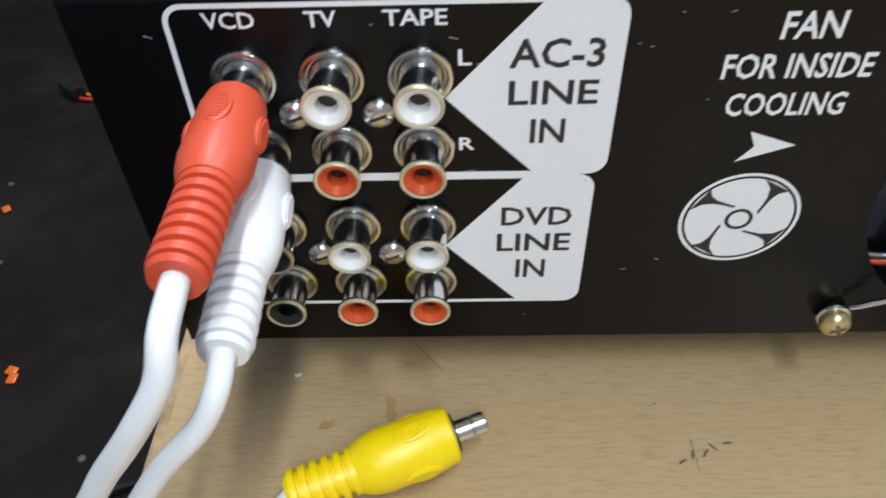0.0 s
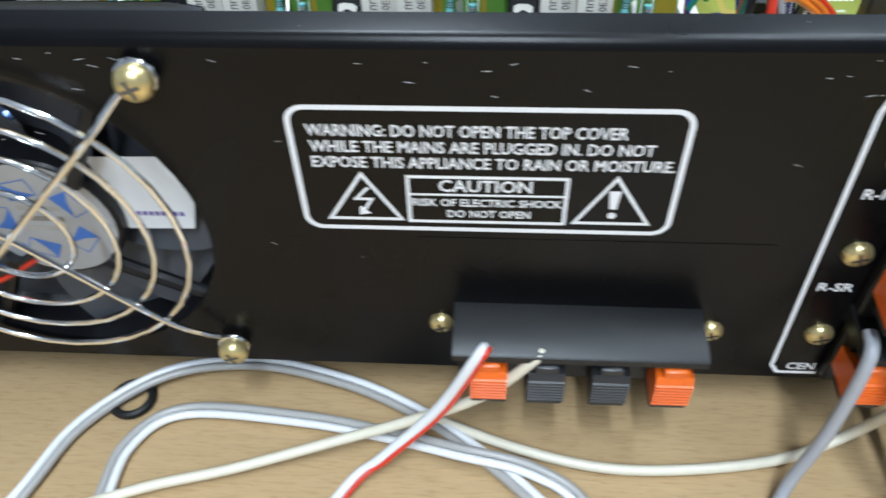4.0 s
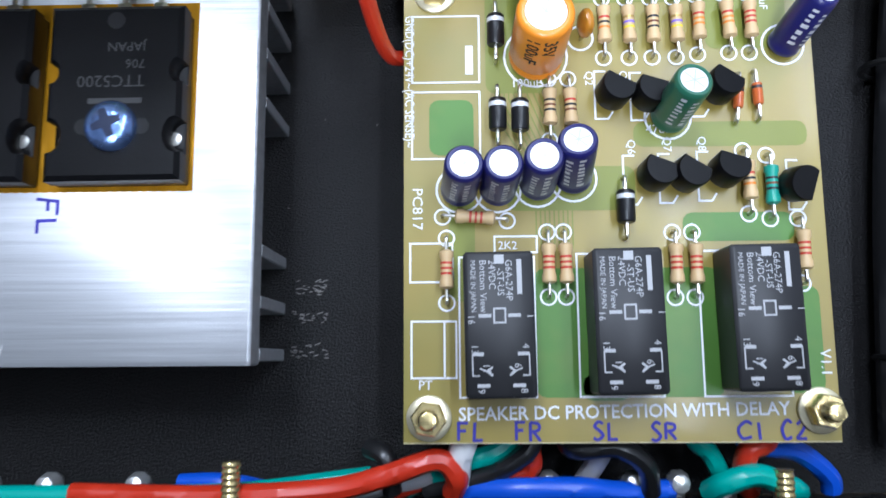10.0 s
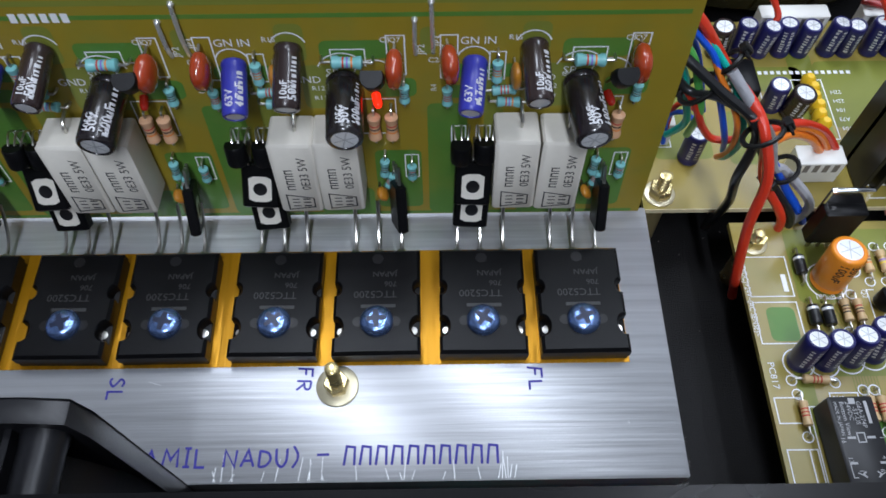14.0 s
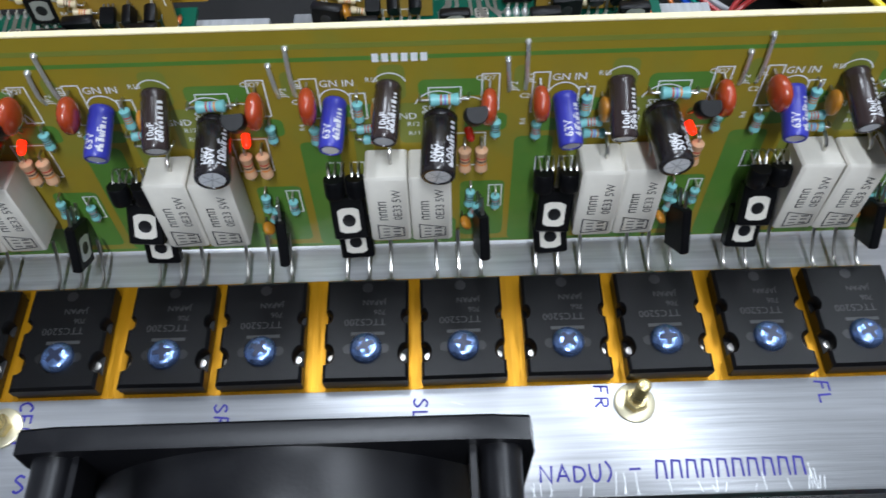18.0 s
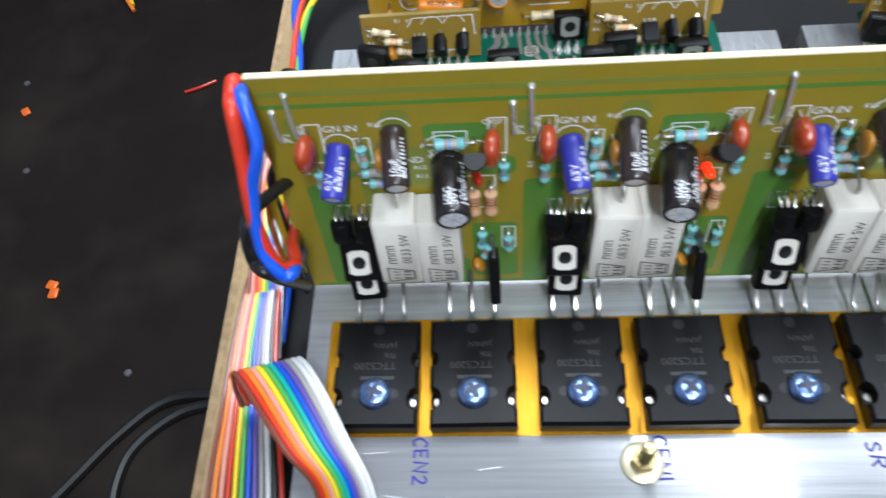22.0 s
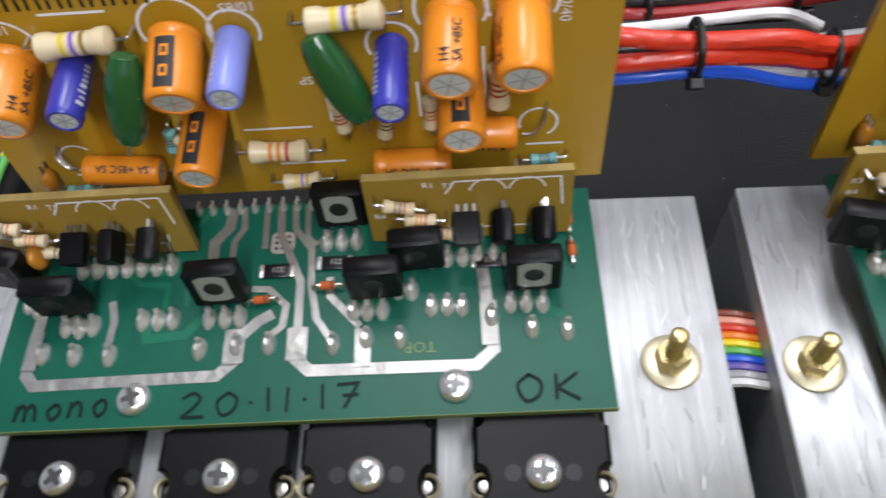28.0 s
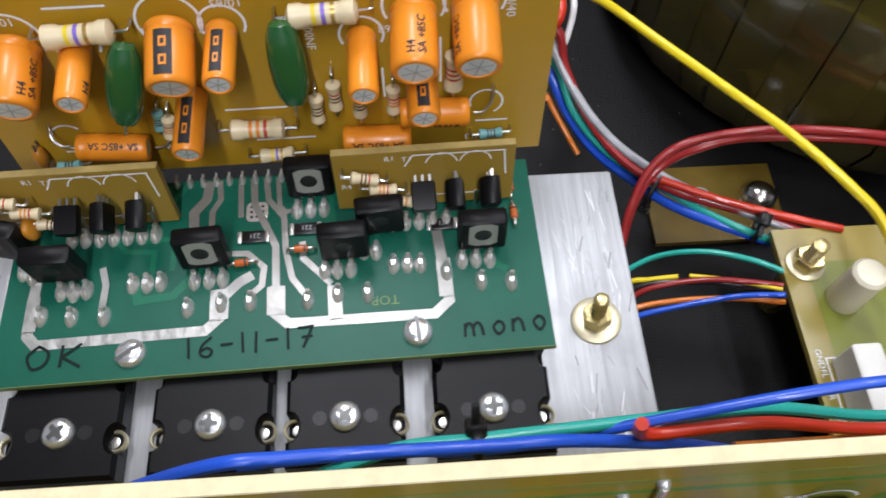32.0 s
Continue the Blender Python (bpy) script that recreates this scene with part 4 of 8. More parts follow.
outer = [(-3.5, -14, 0.2), (-2.3, -6, 0.2), (-1.1, -3.1, 0.2), (-0.4, -1.2, 0.2), (1.3, 0.2, 0.35), (3.5, 0.55, 0.42), (5.7, 0.2, 0.3), (7.3, -0.4, 0.2), (8.6, -1.2, 0.2), (10.4, -2.7, 0.2), (12.5, -5, 0.2), (14, -12, 0.2)]
loose_cable("speaker_cable", "grey and white twin speaker cable looped on the bench", [(outer, 0.105, "wire_silver"), (beside(outer, 0.2), 0.1, "wire_white")])
inner = [(0.2, -14, 0.2), (0.7, -6, 0.2), (0.85, -3.2, 0.2), (0.97, -1.7, 0.2), (2, -0.8, 0.2), (4.9, -0.9, 0.2), (7, -1.25, 0.22), (8.6, -1.7, 0.4), (10.4, -2.1, 0.35), (11.6, -3.0, 0.2), (13, -6, 0.2), (14.6, -14, 0.2)]
loose_cable("speaker_cable", "grey and white twin speaker cable looped on the bench", [(inner, 0.1, "wire_white"), (beside(inner, 0.2, 0.02), 0.105, "wire_silver")])
loose_cable("speaker_wire", "cream speaker wire clamped in the black tab", [([(-7, -8, 0.25), (-2, -4.4, 0.25), (1.2, -2.9, 0.25), (3.6, -2.2, 0.3), (6.1, -1.5, 0.6), (7.59, -1.28, 1.10), (9.22, -1.20, 2.10), (10.32, -1.15, 3.48), (10.4, -0.9, 3.4)], 0.125, "wire_cream")])
loose_cable("speaker_wire", "red-striped white speaker wire clamped in the orange tab", [([(3.5, -8, 0.2), (5.97, -2.90, 0.20), (6.99, -1.96, 0.60), (8.25, -1.50, 1.94), (9.12, -1.25, 3.62), (9.25, -0.9, 3.45)], 0.12, "wire_white"),
            ([(3.62, -7.9, 0.25), (6.16, -2.94, 0.30), (7.19, -2.01, 0.70), (8.42, -1.56, 2.00), (9.25, -1.30, 3.66), (9.35, -0.9, 3.45)], 0.06, "wire_red")])
loose_cable("speaker_wire", "cream speaker wire lying along the bench into the tall terminal", [([(8.03, -0.61, 0.20), (9.88, -1.30, 0.20), (11.74, -1.73, 0.20), (13.55, -1.75, 0.20), (15.88, -1.43, 0.25), (17.56, -0.90, 0.60), (17.90, -1.40, 2.85), (18.07, -1.30, 3.88), (18.0, -0.8, 4.2)], 0.125, "wire_cream")])
loose_cable("speaker_wire", "grey speaker wire hanging from the tall terminal", [([(16.8, -0.8, 6.6), (16.76, -1.35, 6.36), (17.08, -2.20, 5.29), (17.58, -2.90, 3.89), (18.09, -3.40, 2.32), (19.5, -4.6, 0.5), (20.5, -9, 0.2), (20, -16, 0.2)], 0.15, "wire_silver")])
loose_cable("speaker_wire", "white speaker wire hanging from the tall terminal", [([(18.05, -0.8, 6.6), (18.04, -1.35, 6.33), (18.10, -2.00, 4.74), (18.29, -2.50, 2.44), (18.17, -2.90, 1.33), (18.2, -4.4, 0.3), (18.3, -9, 0.2), (18, -16, 0.2)], 0.15, "wire_white")])
loose_cable("speaker_wire", "grey speaker wire from the lowest terminal row", [([(16.75, -0.8, 4.2), (16.63, -1.35, 3.96), (16.35, -1.80, 2.10), (15.71, -2.45, 0.20), (15.0, -4.5, 0.2), (14.6, -9, 0.2), (15, -16, 0.2)], 0.14, "wire_grey")])
loose_cable("earth_wire", "green and yellow earth wire from the tall terminal", [([(20.1, -0.8, 8.5), (19.41, -1.30, 8.50), (19.43, -2.00, 8.23), (20.8, -3.0, 3.4), (21.3, -4.2, 0.4), (22, -9, 0.2), (22, -16, 0.2)], 0.15, "wire_leaf"), ([(20.18, -0.84, 8.53), (19.39, -1.36, 8.60), (19.42, -2.06, 8.34), (20.9, -3.05, 3.4), (21.4, -4.2, 0.45), (22.1, -9, 0.25), (22.1, -16, 0.25)], 0.12, "wire_yellow")])
single("rubber_ring", Shape().tube([(0.5 + 0.48 * math.cos(a), -0.35 + 0.48 * math.sin(a), 0.12) for a in (2 * math.pi * k / 20 for k in range(20))], 0.11, "plastic_black", 8, 1, True), "small black rubber ring lying on the bench", "rubber ring")


def stain(label, mat, x, y, rx, ry, rz, seed, z=0.004):
    rr = random.Random(seed)
    pts = []
    for k in range(18):
        a, f = 2 * math.pi * k / 18, rr.uniform(0.65, 1.15)
        pts.append((x + rx * f * math.cos(a) * math.cos(rz) - ry * f * math.sin(a) * math.sin(rz), y + rx * f * math.cos(a) * math.sin(rz) + ry * f * math.sin(a) * math.cos(rz)))
    s = Shape().plate(pts, z, mat)
    tagged(single("stain", s, label, "stain"), label, "stain", kind="structure")


stain("brown dried glue stain on the bench", "stain_glue", -13.4, -1.0, 0.14, 0.5, 0.15, 1)
stain("brown dried glue stain on the bench", "stain_glue", -14.9, -1.4, 0.2, 0.12, 0.5, 2)
for k, (x, y) in enumerate(((-6.85, -2.4), (-6.6, -2.25), (-6.1, -2.05), (-5.75, -1.95), (-6.3, -2.2))):
    stain("dark smudge on the bench", "stain_dark", x, y, 0.14, 0.035, 0.5 + 0.9 * k, 10 + k)
stain("pale chip of wood on the bench", "paper_white", -15.75, 0.02, 0.1, 0.06, 0.3, 20)
for k, (x, y, rx, rz) in enumerate(((-12.5, 0.5, 0.6, -0.86), (-6.55, -2.2, 0.6, 1.6), (-7.2, -0.9, 0.12, 0.4), (3.0, -4.5, 0.5, 0.2), (10.5, -3.4, 0.3, 0.9))):
    stain("thin dark scratch in the bench top", "stain_dark", x, y, rx, 0.012, rz, 30 + k)

# ---- electronic components, each standing on z = 0 ----
def marks(s, r, z0, z1, mat, a0, rows=3, seed=1, width=0.13):
    """Short printed bars round a sleeve, in rows along its axis."""
    rnd = random.Random(seed)
    for k in range(rows):
        a = a0 + k * width / r * 1.5
        z = z0
        while z < z1 - 0.05:
            h = min(rnd.uniform(0.03, 0.075), z1 - z)
            da = width / r * rnd.uniform(0.55, 0.9)
            vs = []
            for aa in (a, a + da / 2, a + da):
                vs += [((r + 0.004) * math.cos(aa), (r + 0.004) * math.sin(aa), z), ((r + 0.004) * math.cos(aa), (r + 0.004) * math.sin(aa), z + h)]
            s.add(vs, [(0, 2, 3, 1), (2, 4, 5, 3)], mat)
            z += h + rnd.uniform(0.035, 0.06)


def wrapped(s, text, r, z0, size, mat, a0, turn=1, bold=0.02):
    """Lettering along the axis of a can; a0: the angle of its base line."""
    vs, fs = glyphs(text, "LEFT", bold)
    out = []
    for u, v in vs:
        a = a0 - turn * v * size / r
        z = z0 + u * size * turn
        out.append(((r + 0.009) * math.cos(a), (r + 0.009) * math.sin(a), z))
    return s.add(out, fs, mat)


def can_kit(r, h, sleeve, print_mat="cap_print", top="can_top", stripe=None, a0=0.0, rows=2, seed=1, cross=True, words=()):
    def build():
        s = Shape()
        s.lathe([(r * 0.9, 0.0), (r, 0.05), (r, 0.1), (r * 0.93, 0.16), (r, 0.22), (r, h - 0.08), (r * 0.97, h - 0.02), (r * 0.88, h + 0.012), (r * 0.74, h + 0.014), (r * 0.7, h - 0.01)], sleeve, None, 22)
        if stripe:
            n = 5
            vs = []
            for k in range(n + 1):
                a = a0 + math.pi * 0.72 + 0.75 * k / n
                vs += [((r + 0.003) * math.cos(a), (r + 0.003) * math.sin(a), 0.24), ((r + 0.003) * math.cos(a), (r + 0.003) * math.sin(a), h - 0.08)]
            s.add(vs, [(2 * k, 2 * k + 2, 2 * k + 3, 2 * k + 1) for k in range(n)], stripe)
        if stripe == "black_ink":
            for z0 in (0.34, 0.62):
                box = [((r + 0.007) * math.cos(a0 + math.pi * 0.72 + q), (r + 0.007) * math.sin(a0 + math.pi * 0.72 + q), h * z) for q, z in ((0.22, z0), (0.53, z0), (0.53, z0 + 0.16), (0.22, z0 + 0.16))]
                hole = [((r + 0.01) * math.cos(a0 + math.pi * 0.72 + q), (r + 0.01) * math.sin(a0 + math.pi * 0.72 + q), h * z) for q, z in ((0.3, z0 + 0.04), (0.45, z0 + 0.04), (0.45, z0 + 0.12), (0.3, z0 + 0.12))]
                s.add(box, [(0, 1, 2, 3)], print_mat).add(hole, [(0, 1, 2, 3)], stripe)
        for k, (word, size) in enumerate(words):
            wrapped(s, word, r, h - 0.12, size, print_mat, a0 + 1.3 * k * size / r, -1)
        if rows:
            marks(s, r, 0.28, h - 0.1, print_mat, a0, rows, seed)
            marks(s, r + 0.002, 0.3, h - 0.1, print_mat, a0 + math.pi, max(1, rows - 1), seed + 5)
        t = Shape()
        t.lathe([(r * 0.72, h - 0.02), (r * 0.72, h - 0.004), (r * 0.5, h)], top, None, 22)
        if cross:
            for q in range(3):
                a = q * math.pi / 3 + 0.3
                c, d = math.cos(a), math.sin(a)
                t.add([(c * r * 0.62 - d * 0.012, d * r * 0.62 + c * 0.012, h + 0.003), (c * r * 0.62 + d * 0.012, d * r * 0.62 - c * 0.012, h + 0.003),
                       (-c * r * 0.62 + d * 0.012, -d * r * 0.62 - c * 0.012, h + 0.003), (-c * r * 0.62 - d * 0.012, -d * r * 0.62 + c * 0.012, h + 0.003)], [(0, 1, 2, 3)], "can_score")
        return [("capacitor", s, ""), ("can_top", t, "")]
    return build


def axial_kit(length, r, body, bands, span, name="resistor", dumbbell=True, lift=0.06):
    """Along x, its leads bent down to the board."""
    def build():
        m = local(-length / 2, 0, r + lift, 0, 90, 0)
        s = Shape()
        e = 1.0 if dumbbell else 0.86
        w = 0.84 if dumbbell else 1.0
        prof = [(r * 0.5, 0), (r * e, length * 0.05), (r * e, length * 0.2), (r * w, length * 0.28)]
        k = len(bands)
        for i, b in enumerate(bands):
            z = length * (0.32 + 0.4 * (i + 0.5) / k) if k else 0
            prof += [(r * w, z - length * 0.03, b), (r * w, z + length * 0.03, body)]
        prof += [(r * w, length * 0.76), (r * e, length * 0.82), (r * e, length * 0.95), (r * 0.5, length)]
        s.lathe(prof, body, m, 14)
        out = [(name, s, "")]
        for sign in (-1, 1):
            t = Shape()
            z = r + lift
            pts = [(sign * length / 2 * 0.96, 0, z), (sign * (length / 2 + 0.06), 0, z), (sign * (span / 2 - 0.03), 0, z), (sign * span / 2, 0, z - 0.05), (sign * span / 2, 0, 0)]
            t.tube(pts, 0.028, "tin_lead", 6, 3)
            out.append(("lead", t, ""))
        return out
    return build


def film_kit(w, d, h, mat):
    """A dipped film capacitor: a rounded cushion on two leads."""
    def build():
        s = Shape()
        rings = []
        for k in range(9):
            a = math.pi * k / 8
            z = h / 2 - h / 2 * math.cos(a)
            q = max(math.sin(a) ** 0.6, 0.02)
            rings.append([(w / 2 * q * math.copysign(abs(math.cos(b)) ** 0.8, math.cos(b)), d / 2 * q * math.copysign(abs(math.sin(b)) ** 0.8, math.sin(b)), z + 0.12)
                          for b in (2 * math.pi * i / 14 for i in range(14))])
        s.loft(rings, mat, True, True)
        out = [("film_capacitor", s, "")]
        for y in (-d * 0.25, d * 0.25):
            out.append(("lead", Shape().rod((0, y, 0), (0, y, 0.2), 0.026, "tin_lead", 6), ""))
        return out
    return build


def to92_kit(h=0.46, lift=0.18, r=0.25):
    def build():
        pts = [(r * math.cos(a), r * math.sin(a)) for a in (math.radians(-30 + 240 * k / 12) for k in range(13))]
        s = Shape()
        rings = []
        for q, z in ((0.94, lift), (1, lift + 0.03), (1, lift + h - 0.03), (0.93, lift + h)):
            rings.append([(x * q, y * q, z) for x, y in pts])
        s.loft(rings, "epoxy_black", True, True)
        out = [("transistor", s, "")]
        for x in (-0.127, 0, 0.127):
            out.append(("lead", Shape().box(x - 0.022, -0.02, 0, x + 0.022, 0.025, lift + 0.02, "tin_lead"), ""))
        return out
    return build


def to126_kit(plate="can_top", lift=0.35, w=0.8, h=1.08, d=0.32):
    """A flat driver transistor, standing; its bare metal face with the hole looks along -y."""
    def build():
        s = Shape().box(-w / 2, -d / 2, lift, w / 2, d / 2, lift + h, "epoxy_black", 0.04)
        t = Shape()
        hole = [(0.155 * math.cos(a), 0.155 * math.sin(a)) for a in (2 * math.pi * k / 16 for k in range(16))]
        edge = []
        for x, y in hole:
            k = min(0.25 / max(abs(x), 1e-6), 0.31 / max(abs(y), 1e-6))
            edge.append((x * k, y * k))
        zc = lift + h * 0.56
        t.add([(x, -d / 2 - 0.006, y + zc) for x, y in hole] + [(x, -d / 2 - 0.006, y + zc) for x, y in edge],
              [(i, 16 + i, 16 + (i + 1) % 16, (i + 1) % 16) for i in range(16)], plate)
        t.loft([[(x, -d / 2 - 0.006, y + zc) for x, y in hole], [(x * 0.9, -d / 2 - 0.001, y * 0.9 + zc) for x, y in hole]], "gloss_black", False, True)
        out = [("driver_transistor", s, ""), ("metal_face", t, "bare metal face with a screw hole")]
        for x in (-0.23, 0, 0.23):
            out.append(("lead", Shape().box(x - 0.035, -0.03, 0, x + 0.035, 0.03, lift + 0.02, "tin_lead"), ""))
        return out
    return build


def bolt_kit(length=1.0, r=0.2, washer=0.5, nut=0.38, mat="brass", wmat="pale_brass", name="bolt"):
    """A threaded stud end with a hexagonal nut and a washer."""
    def build():
        s = Shape()
        prof = [(r, 0)]
        z = 0.0
        while z < length - 0.06:
            prof += [(r * 0.78, z + 0.035), (r, z + 0.07)]
            z += 0.07
        prof += [(r * 0.8, length), (r * 0.5, length + 0.01)]
        s.lathe(prof, mat, None, 14)
        hx = Shape()
        hexa = [(nut * math.cos(math.radians(60 * k + 12)), nut * math.sin(math.radians(60 * k + 12))) for k in range(6)]
        hx.loft([[(x * q, y * q, zz) for x, y in hexa] for q, zz in ((0.95, 0.07), (1, 0.1), (1, 0.3), (0.9, 0.35))], mat, True, True)
        w = Shape().lathe([(washer, 0), (washer, 0.05), (washer - 0.03, 0.07), (nut * 0.6, 0.07)], wmat, None, 26)
        return [(name, s, ""), ("nut", hx, ""), ("washer", w, "")]
    return build


def pan_screw_kit(r=0.37, h=0.2, mat="blue_zinc", slot="cross"):
    def build():
        s = Shape()
        s.lathe([(r, 0), (r * 1.0, h * 0.3), (r * 0.9, h * 0.62), (r * 0.7, h * 0.88), (r * 0.42, h * 0.99), (r * 0.05, h)], mat, None, 26)
        t = Shape()
        a = 0.35 if slot == "cross" else 0.6
        arms = (a, a + math.pi / 2) if slot == "cross" else (a,)
        L, W = (r * 0.58, r * 0.13) if slot == "cross" else (r * 0.95, r * 0.1)
        for k in arms:
            c, d = math.cos(k), math.sin(k)
            for zz, q in ((h * 1.0 + 0.006, 1.0),):
                t.add([(c * L - d * W, d * L + c * W, zz - h * 0.05), (-d * W * 1.6, c * W * 1.6, zz), (-c * L - d * W, -d * L + c * W, zz - h * 0.05),
                       (-c * L + d * W, -d * L - c * W, zz - h * 0.05), (d * W * 1.6, -c * W * 1.6, zz), (c * L + d * W, d * L - c * W, zz - h * 0.05)], [(0, 1, 4, 5), (1, 2, 3, 4)], "steel_recess" if mat == "blue_zinc" else "recess_grey")
        return [("screw", s, ""), ("screw_recess", t, "")]
    return build


def diode_kit(length=0.5, r=0.14, span=0.95, glass=False):
    def build():
        m = local(-length / 2, 0, r + 0.05, 0, 90, 0)
        body, band = ("diode_glass", "band_black") if glass else ("gloss_black", "can_top")
        s = Shape().lathe([(r * 0.85, 0), (r, length * 0.05), (r, length * 0.72, band), (r, length * 0.86, body), (r, length * 0.95), (r * 0.85, length)], body, m, 14)
        out = [("diode", s, "")]
        for q in (-1, 1):
            out.append(("lead", Shape().tube([(q * length / 2, 0, r + 0.05), (q * (span / 2 - 0.04), 0, r + 0.05), (q * span / 2, 0, r), (q * span / 2, 0, 0)], 0.03, "tin_lead", 6, 3), ""))
        return out
    return build


def header_kit(pins, pitch=0.25, depth=0.55, height=0.85, mat="connector_white"):
    """A white plug-in wire connector with its open slots."""
    def build():
        w = pins * pitch + 0.2
        s = Shape().box(-w / 2, -depth / 2, 0, w / 2, depth / 2, height, mat, 0.04)
        out = [("connector", s, "")]
        for k in range(pins):
            x = (k - (pins - 1) / 2) * pitch
            out.append(("contact_slot", Shape().box(x - 0.07, -depth / 2 - 0.004, height * 0.55, x + 0.07, -depth / 2 + 0.1, height * 0.9, "connector_dark"), ""))
        return out
    return build


BANDS = {"a": ("band_red", "band_red", "band_red"), "b": ("band_brown", "band_black", "band_red"), "c": ("band_brown", "band_black", "band_orange"), "d": ("band_orange", "band_black", "band_red"),
         "e": ("band_yellow", "band_violet", "band_gold"), "f": ("band_orange", "band_orange", "band_red"), "g": ("band_red", "band_violet", "band_orange"), "h": ("band_black", "band_brown", "band_black"),
         "i": ("band_brown", "band_yellow", "band_brown")}


def resistor(parent, m, body="resistor_cyan", bands="a", length=0.6, r=0.12, span=1.0):
    return fit(("res", body, bands, length, r, span), axial_kit(length, r, body, BANDS[bands], span), parent, m)


def cap(parent, m, r, h, sleeve, **kw):
    return fit(("cap", r, h, sleeve, str(sorted(kw.items()))), can_kit(r, h, sleeve, **kw), parent, m)

# ---- front heatsink with its twelve output transistors ----
HS = 3.8
TX = [12.5, 10.24, 7.86, 5.56, 3.14, 0.87, -1.56, -3.8, -6.25, -8.59, -11.03, -13.28]


def front_heatsink():
    t = thing("heatsink", "long brushed aluminium heatsink with fins under it and blue pen writing", "heatsink")
    x0, x1, y0, y1 = -15.1, 14.45, 2.28, 8.95
    part("plate", Shape().box(x0, y0, HS - 0.5, x1, y1, HS, "brushed_aluminium", 0.03), t)
    for k in (0, 1, 2, 5, 6, 7, 8):
        y = y0 + 0.06 + k * (y1 - y0 - 0.35) / 8
        part("fin", Shape().box(x0, y, PZ0 + 0.13, x1, y + 0.2, HS - 0.5, "aluminium_edge", 0.02), t)
    # pen writing: readable words, bars where a name or a number stands
    s = Shape()
    z = HS + 0.006
    for word, x, y, n in (("FL", 11.22, 4.74, 0.52), ("FR", 6.1, 4.78, 0.5), ("SL", 1.95, 4.62, 0.5), ("SR", -2.62, 4.62, 0.52), ("CEN1", -7.1, 4.8, 0.98), ("CEN2", -12.4, 4.8, 1.05)):
        hand(s, word, x, y, z, 0.31, "blue_ink", -90, n, 0.05, seed=int(x * 10) % 97)
    for word, x, y, n in (("DIGITAL", -9.8, 2.7, 2.1), ("SOUND", -6.8, 2.74, 1.7), ("SYSTEM", -4.25, 2.74, 2.0), ("(TAMIL", 2.4, 2.62, 1.9), ("NADU)", 4.7, 2.62, 1.55), ("-", 6.65, 2.68, 0.26)):
        hand(s, word, x, y, z, 0.36, "blue_ink", 0, n, 0.055, seed=int(x * 10) % 89)
    for x, n, y in ((-12.95, 6, 2.68), (7.22, 10, 2.62)):
        for k in range(n):
            xx = x + k * 0.335
            s.line([(xx, y), (xx + 0.05, y + 0.4), (xx + 0.22, y + 0.38), (xx + 0.22, y)], 0.055, z, "blue_ink")
    tagged(part("pen_writing", s, t), "blue handwritten pen lettering", kind="stuff")
    # scratches cut across the front edge
    s = Shape()
    rnd = random.Random(5)
    for k in range(26):
        x = 4.5 + rnd.uniform(0, 6.4)
        s.line([(x, 2.31), (x + rnd.uniform(-0.08, 0.08), 2.31 + rnd.uniform(0.15, 0.6))], 0.018, HS + 0.004, "can_top")
    for k in range(14):
        x, y = rnd.uniform(-14, 14), rnd.uniform(2.5, 4.6)
        s.line([(x, y), (x + rnd.uniform(-0.9, 0.9), y + rnd.uniform(-0.1, 0.1))], 0.012, HS + 0.003, "can_top")
    tagged(part("scratch_field", s, t), "fine scratches", kind="stuff")
    part("insulating_film", Shape().box(-14.55, 4.84, HS + 0.001, 13.52, 7.78, HS + 0.012, "kapton"), t, "amber polyimide insulating film")
    # ribs of the film's front edge
    s = Shape()
    for k in range(190):
        x = -14.5 + k * 0.1474
        s.box(x, 4.83, HS + 0.012, x + 0.075, 4.96, HS + 0.026, "kapton")
    ribs = part("film_ribs", s, t)
    tagged(ribs, kind="stuff")
    for x, y in ((7.0, 4.35), (-7.4, 4.2)):
        fit("hs_bolt", bolt_kit(1.14, 0.15, 0.47, 0.28), t, at(x, y, HS, 0, 0, x * 9))
    return t


